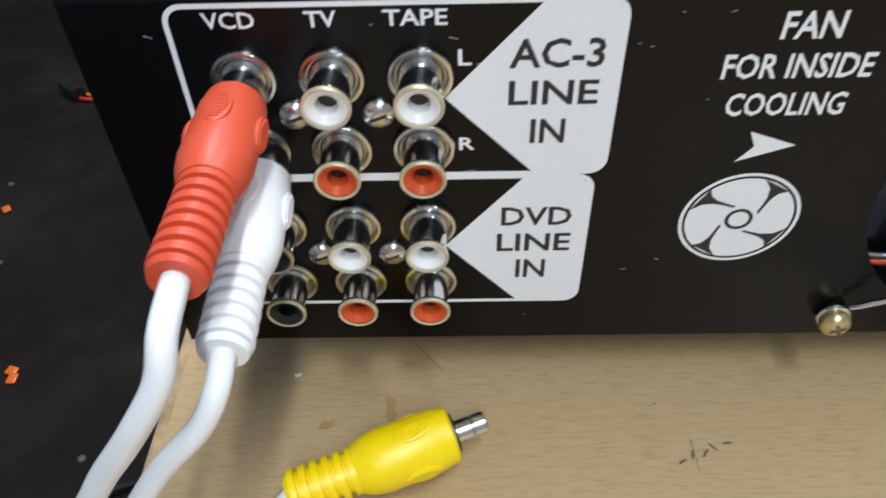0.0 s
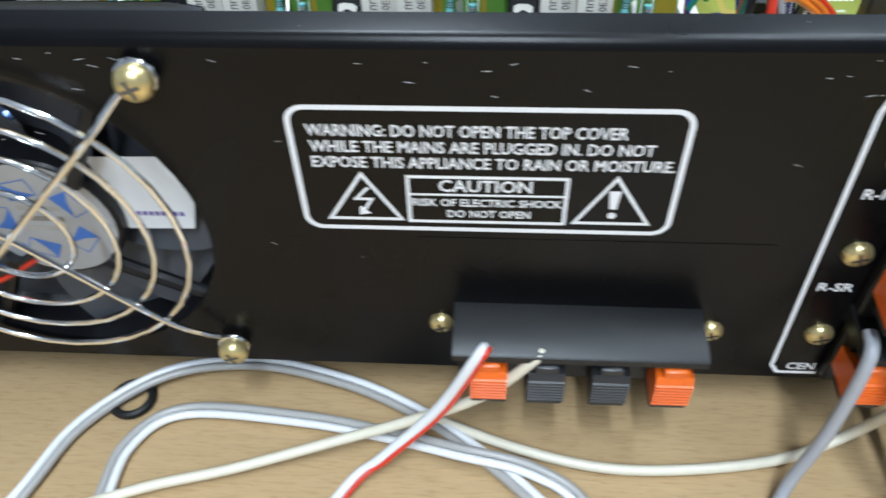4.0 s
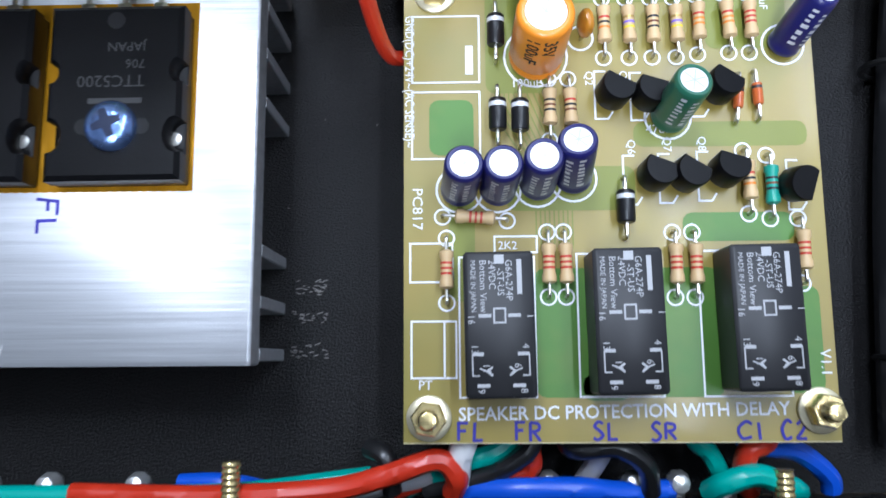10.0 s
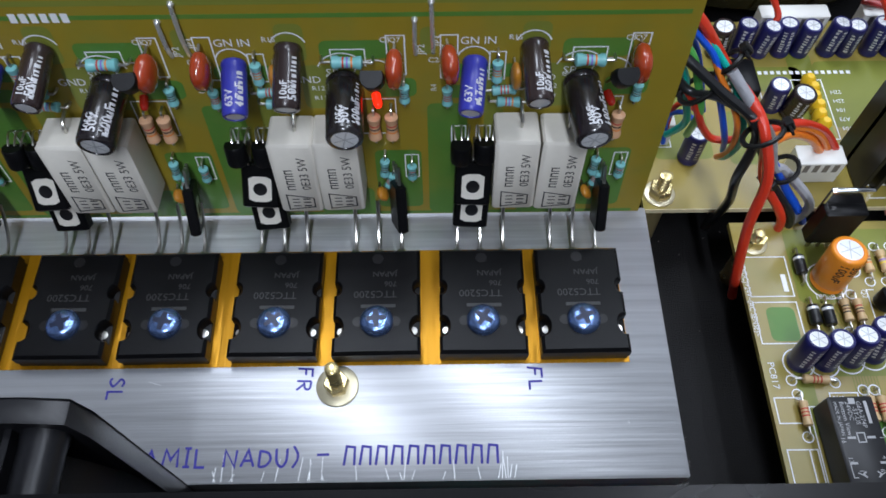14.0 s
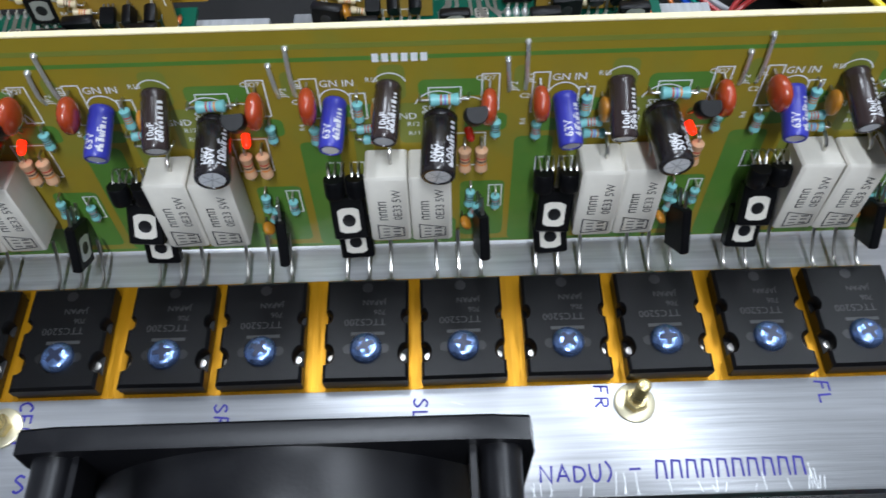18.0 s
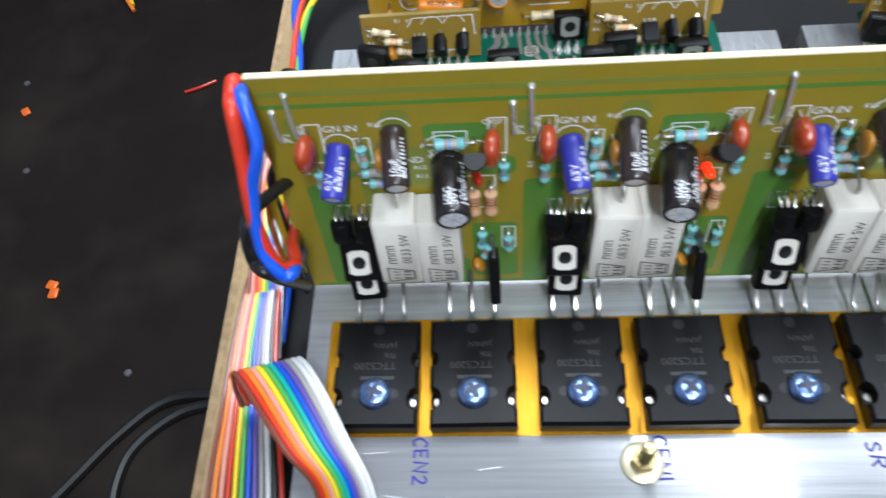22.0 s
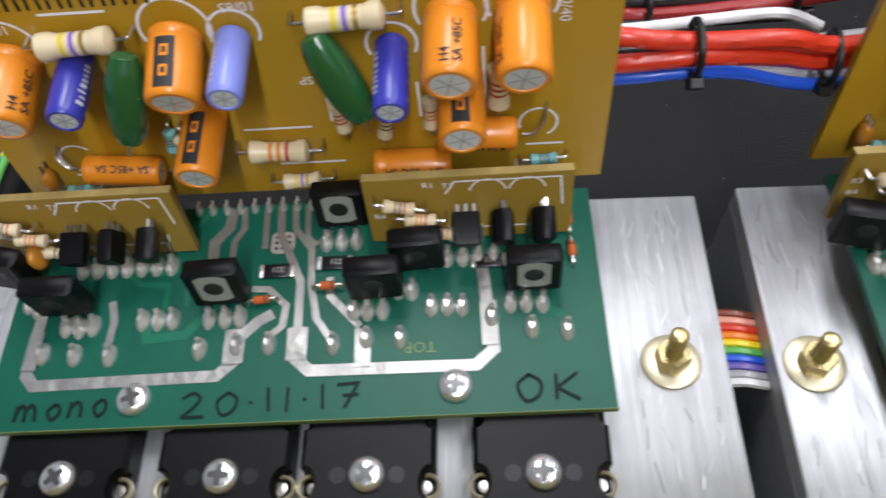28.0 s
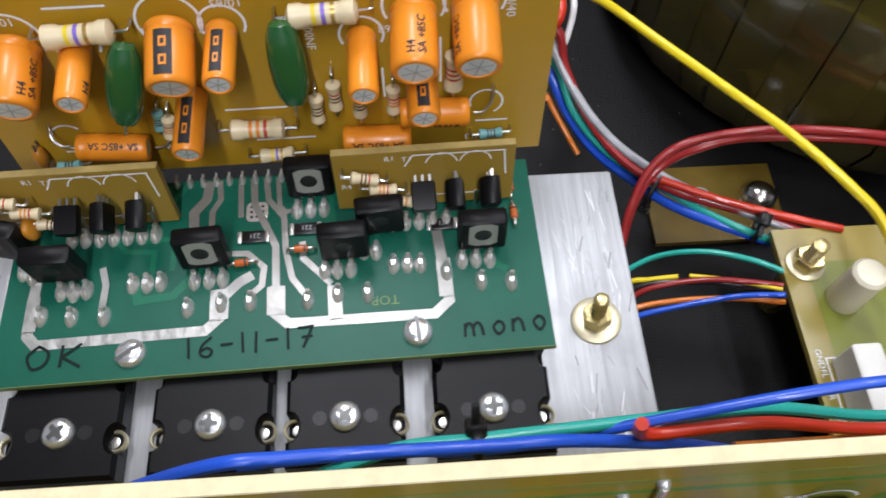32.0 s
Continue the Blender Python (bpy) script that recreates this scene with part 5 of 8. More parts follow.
def output_kit(marked=True):
    w, y0, y1, h = 0.98, 0.0, 2.62, 0.5

    def outline(i):
        pts = [(-w + i, y0 + i), (w - i, y0 + i)]
        for sx, ys in ((1, ((0.66, 0.24), (1.62, 0.16))), (-1, ((1.62, 0.16), (0.66, 0.24)))):
            for yc, r in ys:
                for k in range(9):
                    a = math.radians(-90 + 180 * k / 8)
                    pts.append((sx * (w - i - (r - i * 0.3) * math.cos(a) * 0.85), yc + sx * (r + i * 0.4) * math.sin(a)))
            if sx == 1:
                pts += [(w - i, y1 - i), (-w + i, y1 - i)]
        return pts

    def build():
        s = Shape().box(-w + 0.01, y0 + 0.01, 0, w - 0.01, y1 - 0.01, 0.2, "epoxy_black", 0.02)
        for sx in (-1, 1):
            s.lathe([(0.1, 0.2), (0.1, 0.215), (0.06, 0.22)], "tin_lead", local(sx * (w - 0.17), 0.66, 0), 12)
        s.loft([[(x, y, z) for x, y in outline(i)] for z, i in ((0.19, 0.0), (h - 0.07, 0.0), (h, 0.07))], "epoxy_black", True, True)
        pr = Shape()
        for word, y, size in (("JAPAN", 1.92, 0.14), ("706", 1.66, 0.14), ("TTC5200", 1.42, 0.18)):
            pr.text(word, 0.45, y + 0.12, h + 0.004, size, "epoxy_mark", None, 180, False, "LEFT", 1.0)
        pr.box(-0.36, 1.12, h + 0.002, 0.42, 1.2, h + 0.005, "epoxy_mark")
        hole = Shape().lathe([(0.13, h - 0.01), (0.13, h + 0.004)], "gloss_black", local(0, 2.38, 0), 14)
        for sx in (-1, 1):
            hole.lathe([(0.12, h - 0.01), (0.12, h + 0.003)], "plastic_black", local(sx * 0.42, 0.78, 0), 12)
        if not marked:
            return [("body", s, ""), ("index_dimple", hole, "")]
        out = [("body", s, ""), ("marking", pr, "faint grey type marking"), ("index_dimple", hole, "")]
        return out
    return build


def output_lead_kit():
    def build():
        s = Shape()
        s.tube([(0, 0, 0.24), (0, 0.16, 0.24), (0, 0.42, 0.3), (0, 0.78, 0.62), (0, 1.05, 1.05)], 0.045, "tin_lead", 6, 4)
        s.box(-0.1, -0.02, 0.19, 0.1, 0.16, 0.29, "tin_lead", 0.02)
        return [("lead", s, "")]
    return build


def output_transistors():
    for k, x in enumerate(TX):
        t = thing("power_transistor", "black epoxy power transistor screwed flat to the front heatsink", "transistor", at(x, 4.9, HS + 0.014, 0, 0, (-1) ** k * 0.4), "front row of power transistors")
        fit("output", output_kit(), t, Matrix())
        for dx in (-0.545, 0, 0.545):
            fit("output_lead", output_lead_kit(), t, at(dx, 2.6, 0))
        fit("output_screw", pan_screw_kit(), t, at(0, 0.78, 0.5, 0, 0, k * 37))


front_heatsink()
output_transistors()

# ---- the tall driver board behind them: six alike channels ----
DRIVER = at(0, 8.72, 4.0, 84.3)
JX = [9.16, 4.46, -0.23, -4.97, -9.72, -14.37]


def cement_kit():
    def build():
        s = Shape().box(-0.46, 0, 0.03, 0.46, 2.15, 0.95, "ceramic_white", 0.05)
        p = Shape()
        p.text("0E33 5W", 0.29, 0.78, 0.956, 0.2, "black_ink", None, 90, False, "LEFT", 0.95)
        for q in range(4):
            p.line([(-0.04, 0.8 + q * 0.17), (-0.2, 0.8 + q * 0.17), (-0.2, 0.9 + q * 0.17), (-0.04, 0.9 + q * 0.17)], 0.03, 0.956, "black_ink")
        p.line([(-0.28, 0.12), (0.3, 0.2), (0.3, 0.5), (-0.28, 0.62)], 0.03, 0.956, "black_ink", None, True)
        for y in (0.24, 0.36, 0.47):
            p.line([(-0.18, y), (-0.02, y)], 0.03, 0.956, "black_ink")
            p.line([(0.06, y), (0.22, y)], 0.04, 0.956, "black_ink")
        lead = Shape().tube([(0.1, 2.13, 0.5), (0.1, 2.3, 0.5), (0.1, 2.42, 0.35), (0.1, 2.45, 0.0)], 0.04, "tin_lead", 7, 4)
        return [("cement_resistor", s, "white cement block resistor with black print"), ("print", p, ""), ("lead", lead, "")]
    return build


def channel(b, x, k):
    """One amplifier channel; x is its left pin. Board coordinates: x across, y up the board, z out of it."""
    rnd = random.Random(40 + k)
    j = lambda d=0.04: rnd.uniform(-d, d)
    tilt = lambda: rnd.uniform(-7, 7)
    pins = [("jp_long", (x + 0.05, 5.03, 0.0), (x + 0.04, 5.5, 0.1), (x + 0.03 + j(), 6.22, 0.06)), ("jp_short", (x - 0.29, 5.0, 0.0), (x - 0.3, 5.3, 0.1), (x - 0.32 + j(), 5.82, 0.06))]
    for name, *pts in pins:
        part("pin", Shape().tube(pts, 0.045, "solder", 7, 3).lathe([(0.07, 0), (0.06, 0.05), (0.02, 0.09)], "solder", local(*pts[-1][:2], 0), 8), b)
    # dipped film capacitors at both sides of the channel
    for dx, y in ((0.34, 5.2), (4.0, 5.16)):
        fit("film_red", film_kit(0.36, 0.72, 0.72, "film_red"), b, at(x + dx + j(), y, 0, 0 + tilt() * 2 + 14, tilt(), 0))
    cap(b, at(x + 0.84 + j(), 4.86, 0.02, 24 + tilt(), tilt(), 0), 0.25, 1.12, "sleeve_blue", seed=k + 1, a0=0.7, rows=1, words=(("4.7uF", 0.16), ("63V", 0.16)), top="jack_white" if k in (2, 4) else "can_top", cross=False)
    cap(b, at(x + 1.96 + j(), 5.25, 0.02, 26 + tilt(), tilt() * 1.2, 0), 0.27, 1.25, "sleeve_brown", seed=k + 2, a0=0.7, rows=1, cross=False, words=(("50V", 0.17), ("10uF", 0.14)))
    cap(b, at(x + 2.98 + j(), 4.36, 0.02, 13 + tilt(), tilt(), 0), 0.37, 1.45, "sleeve_black", seed=k + 3, a0=0.6, rows=1, words=(("100uF", 0.19), ("50V", 0.19), ("105C", 0.14)))
    resistor(b, at(x + 1.3, 4.69, 0, 0, 0, 90), "resistor_cyan", "f", 0.5, 0.11, 0.85)
    resistor(b, at(x + 1.46, 4.21, 0, 0, 0, 4), "resistor_cyan", "a", 0.5, 0.11, 0.8)
    resistor(b, at(x + 1.57, 3.88, 0, 0, 0, -3), "resistor_cyan", "g", 0.5, 0.11, 0.8)
    resistor(b, at(x + 3.08, 4.97, 0, 0, 0, tilt() * 0.4), "resistor_cyan", "g", 0.62, 0.13, 1.0)
    resistor(b, at(x + 4.15, 4.12, 0, 0, 0, 90), "resistor_cyan", "h", 0.42, 0.11, 0.7)
    resistor(b, at(x + 0.32, 4.04, 0, 0, 0, 90), "resistor_cyan", "a", 0.42, 0.11, 0.7)
    for dx in (3.5, 3.86):
        resistor(b, at(x + dx, 3.32, 0.1, 0, 0, 90), "resistor_peach", "d", 0.66, 0.14, 0.95)
    resistor(b, at(x + 3.62, 1.95, 0.05, 0, 0, 86), "resistor_cyan", "h", 0.5, 0.11, 0.8)
    resistor(b, at(x + 3.72, 1.5, 0.05, 0, 0, 74), "resistor_cyan", "a", 0.4, 0.1, 0.7)
    resistor(b, at(x + 4.23, 1.75, 0, 0, 0, 90), "resistor_cyan", "b", 0.42, 0.11, 0.7)
    fit("disc", film_kit(0.18, 0.34, 0.34, "film_amber"), b, at(x + 3.5, 1.22, 0.05, 10, 0, 40))
    fit("disc", film_kit(0.18, 0.34, 0.34, "film_amber"), b, at(x + 0.86, 2.12, 0.05, 10, 0, 40))
    fit("amber", film_kit(0.2, 0.6, 0.42, "film_amber"), b, at(x + 1.62, 4.75, 0, 8, 6, 0))
    # small-signal transistors, bent down
    fit("to92_long", to92_kit(0.46, 0.6, 0.23), b, at(x + 3.6 + j(), 4.4, 0.18, 50, tilt(), 180))
    part("protection_led", Shape().lathe([(0.09, 0.1), (0.09, 0.34), (0.065, 0.41), (0.02, 0.44)], "led_red" if k in (1, 3, 4) else "led_off", local(x + 3.55, 4.08, 0.02, 8, 12, 0), 14), b, "small red indicator lamp")
    for dx in (0.62, 1.14):
        q = fit("to92_hung", to92_kit(0.48, 0.0, 0.23), b, at(x + dx - 0.04 + j(0.03), 2.62, 0.62, 98 + tilt(), tilt(), 180))
        for e in (-0.12, 0, 0.12):
            part("lead", Shape().tube([(x + dx + e * 1.4, 3.05, 0), (x + dx + e * 1.4, 3.18, 0.22), (x + dx + e, 3.0, 0.55), (x + dx + e, 2.55, 0.62)], 0.024, "tin_lead", 6, 4), b)
    # driver transistors with a bare face, and one seen from its edge
    fit("to126", to126_kit("ceramic_white", 0.5), b, at(x + 0.85 + j(), 1.84, 0.71, -116 + tilt() * 0.5, 0, tilt()) @ at(0, 0, 0, 0, 180, 0) @ at(0, 0.16, -1.105))
    fit("to126_low", to126_kit("ceramic_white", 0.35), b, at(x + 0.86 + j(), 0.9, 0.62, -112 + tilt() * 0.5, 0, tilt()) @ at(0, 0, 0, 0, 180, 0) @ at(0, 0.16, -0.955))
    fit("to126_edge", to126_kit("can_top", 0.42, 0.78, 1.15, 0.24), b, at(x + 3.85 + j(), 2.05, 0.2, 62, tilt() * 0.6, 0) @ at(0, 0, 0, 0, 0, 84 + tilt()))
    # cement resistors
    for dx in (1.78, 2.72):
        fit("cement", cement_kit(), b, at(x + dx + j(0.015), 1.3 + j(), 0.0, 0, 0, j() * 20))
    # silk-screen print
    s = Shape()
    z = 0.012
    for word, dx, y, size in (("GN IN", 0.56, 5.24, 0.18), ("R15", 1.49, 5.34, 0.12), ("SP", 2.61, 4.47, 0.2), ("GND", 1.93, 4.3, 0.18), ("R12", 2.28, 4.1, 0.12), ("R11", 2.3, 3.84, 0.12),
                              ("C1", 3.72, 5.3, 0.13), ("C2", -0.06, 4.8, 0.13), ("C4", 2.6, 4.42, 0.12), ("Q7", 3.9, 5.3, 0.12), ("R10", 2.75, 4.78, 0.11), ("C6", 1.1, 4.5, 0.12)):
        s.text(word, x + dx, y, z, size, "white_ink", None, 0)
    s.text("JP3", x + 0.2, 5.2, z, 0.14, "white_ink", None, 90)
    s.text("JP2", x - 0.12, 5.0, z, 0.14, "white_ink", None, 90)
    s.text("R4", x + 0.1, 4.05, z, 0.12, "white_ink", None, 90)
    for a in ((0.19, 4.4, 0.52, 5.46), (3.85, 4.5, 4.2, 5.46), (3.2, 2.85, 3.95, 3.85), (1.15, 4.35, 1.46, 5.05), (0.42, 2.55, 0.72, 3.04), (0.95, 2.55, 1.25, 3.04), (4.08, 1.4, 4.38, 2.15), (2.76, 4.8, 3.42, 5.14)):
        s.line([(x + a[0], a[1]), (x + a[2], a[1]), (x + a[2], a[3]), (x + a[0], a[3])], 0.028, z, "white_ink", None, True)
    s.ring(x + 3.58, 4.45, 0.42, 0.03, z, "white_ink", None, 0, 180)
    s.ring(x + 0.84, 4.85, 0.33, 0.03, z, "white_ink", None, 20, 160)
    s.ring(x + 1.98, 5.2, 0.35, 0.03, z, "white_ink", None, 20, 160)
    s.ring(x + 2.95, 4.55, 0.5, 0.03, z, "white_ink", None, 20, 160)
    tagged(part("silk_screen", s, b), "white printed component outlines", kind="stuff")
    # copper seen through the laminate
    c = Shape()
    z = 0.005
    for a, mat in (((-0.1, 0.1, 0.75, 3.7), "copper_green"), ((1.1, 0.1, 1.5, 4.4), "copper_light"), ((2.0, 0.05, 3.3, 1.0), "copper_green"), ((3.4, 0.3, 4.45, 2.3), "copper_green"), ((2.1, 3.6, 3.3, 4.75), "copper_light"),
                   ((3.5, 3.9, 4.4, 4.4), "copper_green"), ((0.4, 4.4, 1.7, 4.75), "copper_green"), ((2.55, 4.9, 3.9, 5.35), "copper_green"), ((0.3, 3.85, 1.0, 4.2), "copper_green"), ((-0.2, 5.0, 0.1, 5.65), "copper_light"),
                   ((1.75, 4.85, 2.3, 5.75), "copper_light")):
        c.plate(rounded(x + a[0], a[1], x + a[2], a[3], 0.14, 3), z, mat)
    tagged(part("copper", c, b), "green copper areas under the lacquer", kind="stuff")


def driver_board():
    b = thing("driver_board", "tall olive driver circuit board with six alike amplifier channels", "circuit board", DRIVER)
    part("board", Shape().box(-15.05, 0, -0.16, 14.2, 6.62, 0, "board_olive"), b)
    part("cut_edge", Shape().box(-15.05, 6.62, -0.165, 14.2, 6.66, 0.004, "board_edge", 0.01), b, "pale rough sawn upper edge")
    for y0, y1, m in ((6.18, 6.3, "copper_light"), (5.88, 5.98, "copper_green"), (0.02, 0.12, "copper_green")):
        part("copper_rail", Shape().box(-14.9, y0, 0.001, 14.0, y1, 0.004, m), b)
    s = Shape()
    for k in range(6):
        s.box(1.45 + 0.19 * k, 5.83, 0.006, 1.58 + 0.19 * k, 6.03, 0.012, "white_ink")
    part("name_print", s, b, "white printed maker's mark")
    for k, x in enumerate(JX):
        channel(b, x, k)
    return b


driver_board()

# ---- speaker protection board ----
def relay_kit():
    def build():
        w, l, h = 0.5, 1.04, 0.8
        s = Shape().box(-w, -l, 0.02, w, l, h, "relay_black", 0.04)
        p = Shape()
        z = h + 0.004
        T = lambda word, x, y, size: p.text(word, x, y, z, size, "relay_print", None, -90)
        p.box(0.26, 0.42, h + 0.001, 0.33, 0.92, z, "relay_print")  # maker's name as a bar
        T("G6A-274P", 0.1, 0.92, 0.1)
        T("-ST-US", -0.02, 0.8, 0.1)
        T("24VDC", -0.14, 0.92, 0.1)
        T("Bottom View", -0.27, 0.92, 0.1)
        T("MADE IN JAPAN", -0.4, 0.92, 0.075)
        p.box(-0.06, 0.86, h + 0.001, 0.08, 0.99, z, "relay_print")
        p.line([(-0.3, 0.12), (-0.12, 0.12)], 0.05, z, "relay_print")
        p.line([(0.12, 0.12), (0.3, 0.12)], 0.05, z, "relay_print")
        p.line([(-0.08, 0.02), (0.08, 0.02), (0.08, 0.22), (-0.08, 0.22)], 0.025, z, "relay_print", None, True)
        for sx in (-1, 1):
            p.line([(sx * 0.4, -0.42), (sx * 0.24, -0.42)], 0.05, z, "relay_print")
            p.line([(sx * 0.4, -0.42), (sx * 0.4, -0.72), (sx * 0.3, -0.72)], 0.02, z, "relay_print")
            p.line([(sx * 0.3, -0.62), (sx * 0.14, -0.68)], 0.02, z, "relay_print")
            p.line([(sx * 0.34, -0.86), (sx * 0.16, -0.86)], 0.05, z, "relay_print")
            p.line([(sx * 0.12, -0.72), (sx * 0.2, -0.66), (sx * 0.12, -0.6)], 0.03, z, "relay_print")
        for word, x, y in (("16", -0.42, 0.14), ("1", 0.42, 0.14), ("13", -0.38, -0.28), ("4", 0.34, -0.28), ("11", -0.22, -0.55), ("6", 0.22, -0.55), ("9", -0.3, -0.9), ("8", 0.3, -0.9)):
            T(word, x - 0.03, y, 0.1)
        return [("relay", s, "black box relay with grey print"), ("print", p, "")]
    return build


def protection_board():
    b = thing("protection_board", "tan speaker protection board with three black relays", "circuit board", at(17.4, 2.46, 3.44) @ Matrix.Scale(0.972, 4) @ at(-17.4, -2.34, 0))
    part("board", Shape().box(16.6, 1.0, -0.16, 23.08, 8.74, 0, "board_tan"), b)
    part("cut_edge", Shape().box(16.6, 0.985, -0.155, 23.08, 1.0, -0.005, "board_edge"), b, "pale sawn edge")
    c = Shape()
    z = 0.006
    for a, m in (((18.6, 1.65, 19.5, 3.6), "copper_green"), ((20.4, 1.65, 21.4, 3.6), "copper_green"), ((22.3, 1.7, 22.9, 3.3), "copper_green"), ((17.3, 3.1, 17.7, 4.9), "copper_light"), ((18.2, 4.5, 20.2, 5.2), "copper_light"),
                 ((20.2, 5.5, 22.9, 5.9), "copper_light"), ((17.9, 6.4, 18.9, 8.5), "copper_light"), ((20.9, 4.0, 22.6, 4.45), "copper_green"), ((19.3, 1.6, 20.0, 2.0), "copper_green"), ((17.0, 5.4, 17.7, 6.3), "copper_green"),
                 ((21.4, 7.1, 22.7, 8.3), "copper_light"), ((19.2, 7.9, 21.2, 8.5), "copper_light")):
        c.plate(rounded(*a, 0.15, 3), z, m)
    tagged(part("copper", c, b), "green copper areas under the lacquer", kind="stuff")
    # thin parallel tracks
    for k in range(9):
        x = 18.05 + 0.07 * k
        part("track", Shape().line([(x, 8.5), (x, 6.0 + 0.1 * k), (x + 0.6, 5.1), (x + 0.6, 3.9)], 0.022, 0.009, "copper_light"), b)
    s = Shape()
    z = 0.014
    I = "white_ink"
    s.text("SPEAKER DC PROTECTION WITH DELAY", 17.42, 1.32, z, 0.2, I, None, 0.8, False, "LEFT", 0.96, 0.02)
    s.text("PC817", 16.74, 4.88, z, 0.16, I, None, -90, False, "LEFT", 1.1)
    s.text("GND(DC)+24V~(AC SENSE)~", 16.62, 7.72, z, 0.15, I, None, -90, False, "LEFT", 0.82)
    s.text("PT", 16.82, 1.78, z, 0.14, I)
    s.text("V1.1", 22.85, 2.35, z, 0.16, I, None, -90)
    s.text("2K2", 18.05, 3.9, z, 0.13, I)
    s.text("100uF", 18.3, 6.5, z, 0.14, I)
    s.text("47uF", 20.4, 5.72, z, 0.14, I)
    s.text("10uF", 22.3, 8.1, z, 0.13, I, None, -90)
    for word, x, y in (("Q2", 19.48, 6.75), ("Q3", 20.02, 6.75), ("Q6", 20.1, 5.62), ("Q7", 20.66, 5.66), ("Q8", 21.2, 5.66)):
        s.text(word, x, y, z, 0.13, I, None, -90)
    for a in ((16.73, 6.59, 17.8, 7.7), (16.73, 5.34, 17.8, 6.43), (16.7, 3.4, 17.35, 4.0), (16.72, 1.95, 17.4, 2.8), (17.45, 1.66, 18.6, 3.78), (19.25, 1.66, 20.5, 3.82), (21.1, 1.66, 22.4, 3.85), (18.0, 3.85, 18.65, 4.1)):
        s.line([(a[0], a[1]), (a[2], a[1]), (a[2], a[3]), (a[0], a[3])], 0.03, z, I, None, True)
    s.line([(17.22, 1.95), (17.22, 2.8)], 0.03, z, I)
    for x, y, r in ((17.47, 4.84, 0.36), (18.06, 4.84, 0.36), (18.68, 4.92, 0.36), (19.24, 5.0, 0.36), (20.75, 5.98, 0.36), (22.62, 7.15, 0.33), (18.7, 7.0, 0.5), (19.42, 7.3, 0.2)):
        s.ring(x, y, r, 0.035, z, I)
    for x, y in ((19.8, 6.38), (20.36, 6.35), (21.3, 6.4), (20.2, 5.0), (20.75, 5.02), (21.35, 5.05), (22.72, 4.9)):
        s.line([(x, y + 0.36), (x - 0.18, y + 0.36), (x - 0.18, y - 0.42), (x + 0.02, y - 0.42), (x + 0.1, y - 0.3)], 0.03, z, I)
    for word, x in (("FL", 17.42), ("FR", 18.28), ("SL", 19.42), ("SR", 20.28), ("C1", 21.55), ("C2", 22.2)):
        hand(s, word, x, 1.03, z, 0.26, "blue_ink", 0, 0.36, 0.045, seed=int(x * 7))
    s.box(17.58, 6.72, z - 0.001, 17.7, 7.2, z, I)
    tagged(part("silk_screen", s, b), "white printed legends and outlines", kind="stuff")
    for x, y in ((18.02, 2.72), (19.87, 2.76), (21.83, 2.8)):
        fit("relay", relay_kit(), b, at(x, y, 0, 0, 0, 0.8))
    for x, y, tx, ty, r, h, mat in ((17.46, 4.84, -8, 4, 0.29, 1.1, "sleeve_navy"), (18.06, 4.84, -8, 2, 0.29, 1.1, "sleeve_navy"), (18.68, 4.92, -9, 0, 0.29, 1.1, "sleeve_navy"), (19.24, 5.0, -16, -4, 0.29, 1.15, "sleeve_navy"),
                                  (20.75, 5.96, -12, 6, 0.29, 1.1, "sleeve_green"), (22.6, 7.12, -22, 14, 0.26, 1.1, "sleeve_navy"), (18.7, 7.0, -6, 1, 0.43, 1.35, "sleeve_orange")):
        cap(b, at(x, y, 0, tx, ty, 0), r, h, mat, seed=int(x * 10), a0=-2.2, rows=0 if mat == "sleeve_orange" else 2, words=(("100uF", 0.2), ("35V", 0.2)) if mat == "sleeve_orange" else (), print_mat="black_ink" if mat == "sleeve_orange" else "cap_print", stripe="sleeve_lilac" if mat == "sleeve_navy" else None)
    P = {"d": 0.19, "l": 0.1}
    for x, y, rot, body, bands, ln in ((19.78, 7.46, 90, "resistor_tan", "d", 0.62), (20.17, 7.46, 92, "resistor_tan", "e", 0.62), (20.55, 7.46, 90, "resistor_tan", "h", 0.62), (20.92, 7.46, 91, "resistor_tan", "e", 0.62),
                                       (21.27, 7.5, 90, "resistor_tan", "f", 0.62), (21.73, 7.52, 94, "resistor_tan", "f", 0.62), (22.08, 7.52, 91, "resistor_tan", "a", 0.62), (18.89, 6.12, 90, "resistor_tan", "h", 0.6),
                                       (19.21, 6.12, 91, "resistor_tan", "b", 0.6), (21.9, 4.92, 92, "resistor_tan", "d", 0.62), (22.24, 4.84, 90, "resistor_teal", "h", 0.62), (17.7, 4.38, -4, "resistor_tan", "a", 0.62),
                                       (17.26, 3.58, 90, "resistor_tan", "a", 0.6), (18.81, 3.66, 90, "resistor_tan", "a", 0.62), (19.07, 3.66, 91, "resistor_tan", "a", 0.62), (20.73, 3.64, 90, "resistor_tan", "a", 0.62),
                                       (21.03, 3.64, 90, "resistor_tan", "a", 0.62), (22.66, 3.84, 90, "resistor_tan", "a", 0.62)):
        resistor(b, at(x, y, 0, 0, 0, rot), body, bands, ln, 0.11, 1.0)
        r2 = Shape()
        for q in (-0.5, 0.5):
            r2.ring(x + q * math.cos(math.radians(rot)), y + q * math.sin(math.radians(rot)), 0.12, 0.03, 0.016, "white_ink", None, 0, 360, 16)
        part("pad_ring", r2, b)
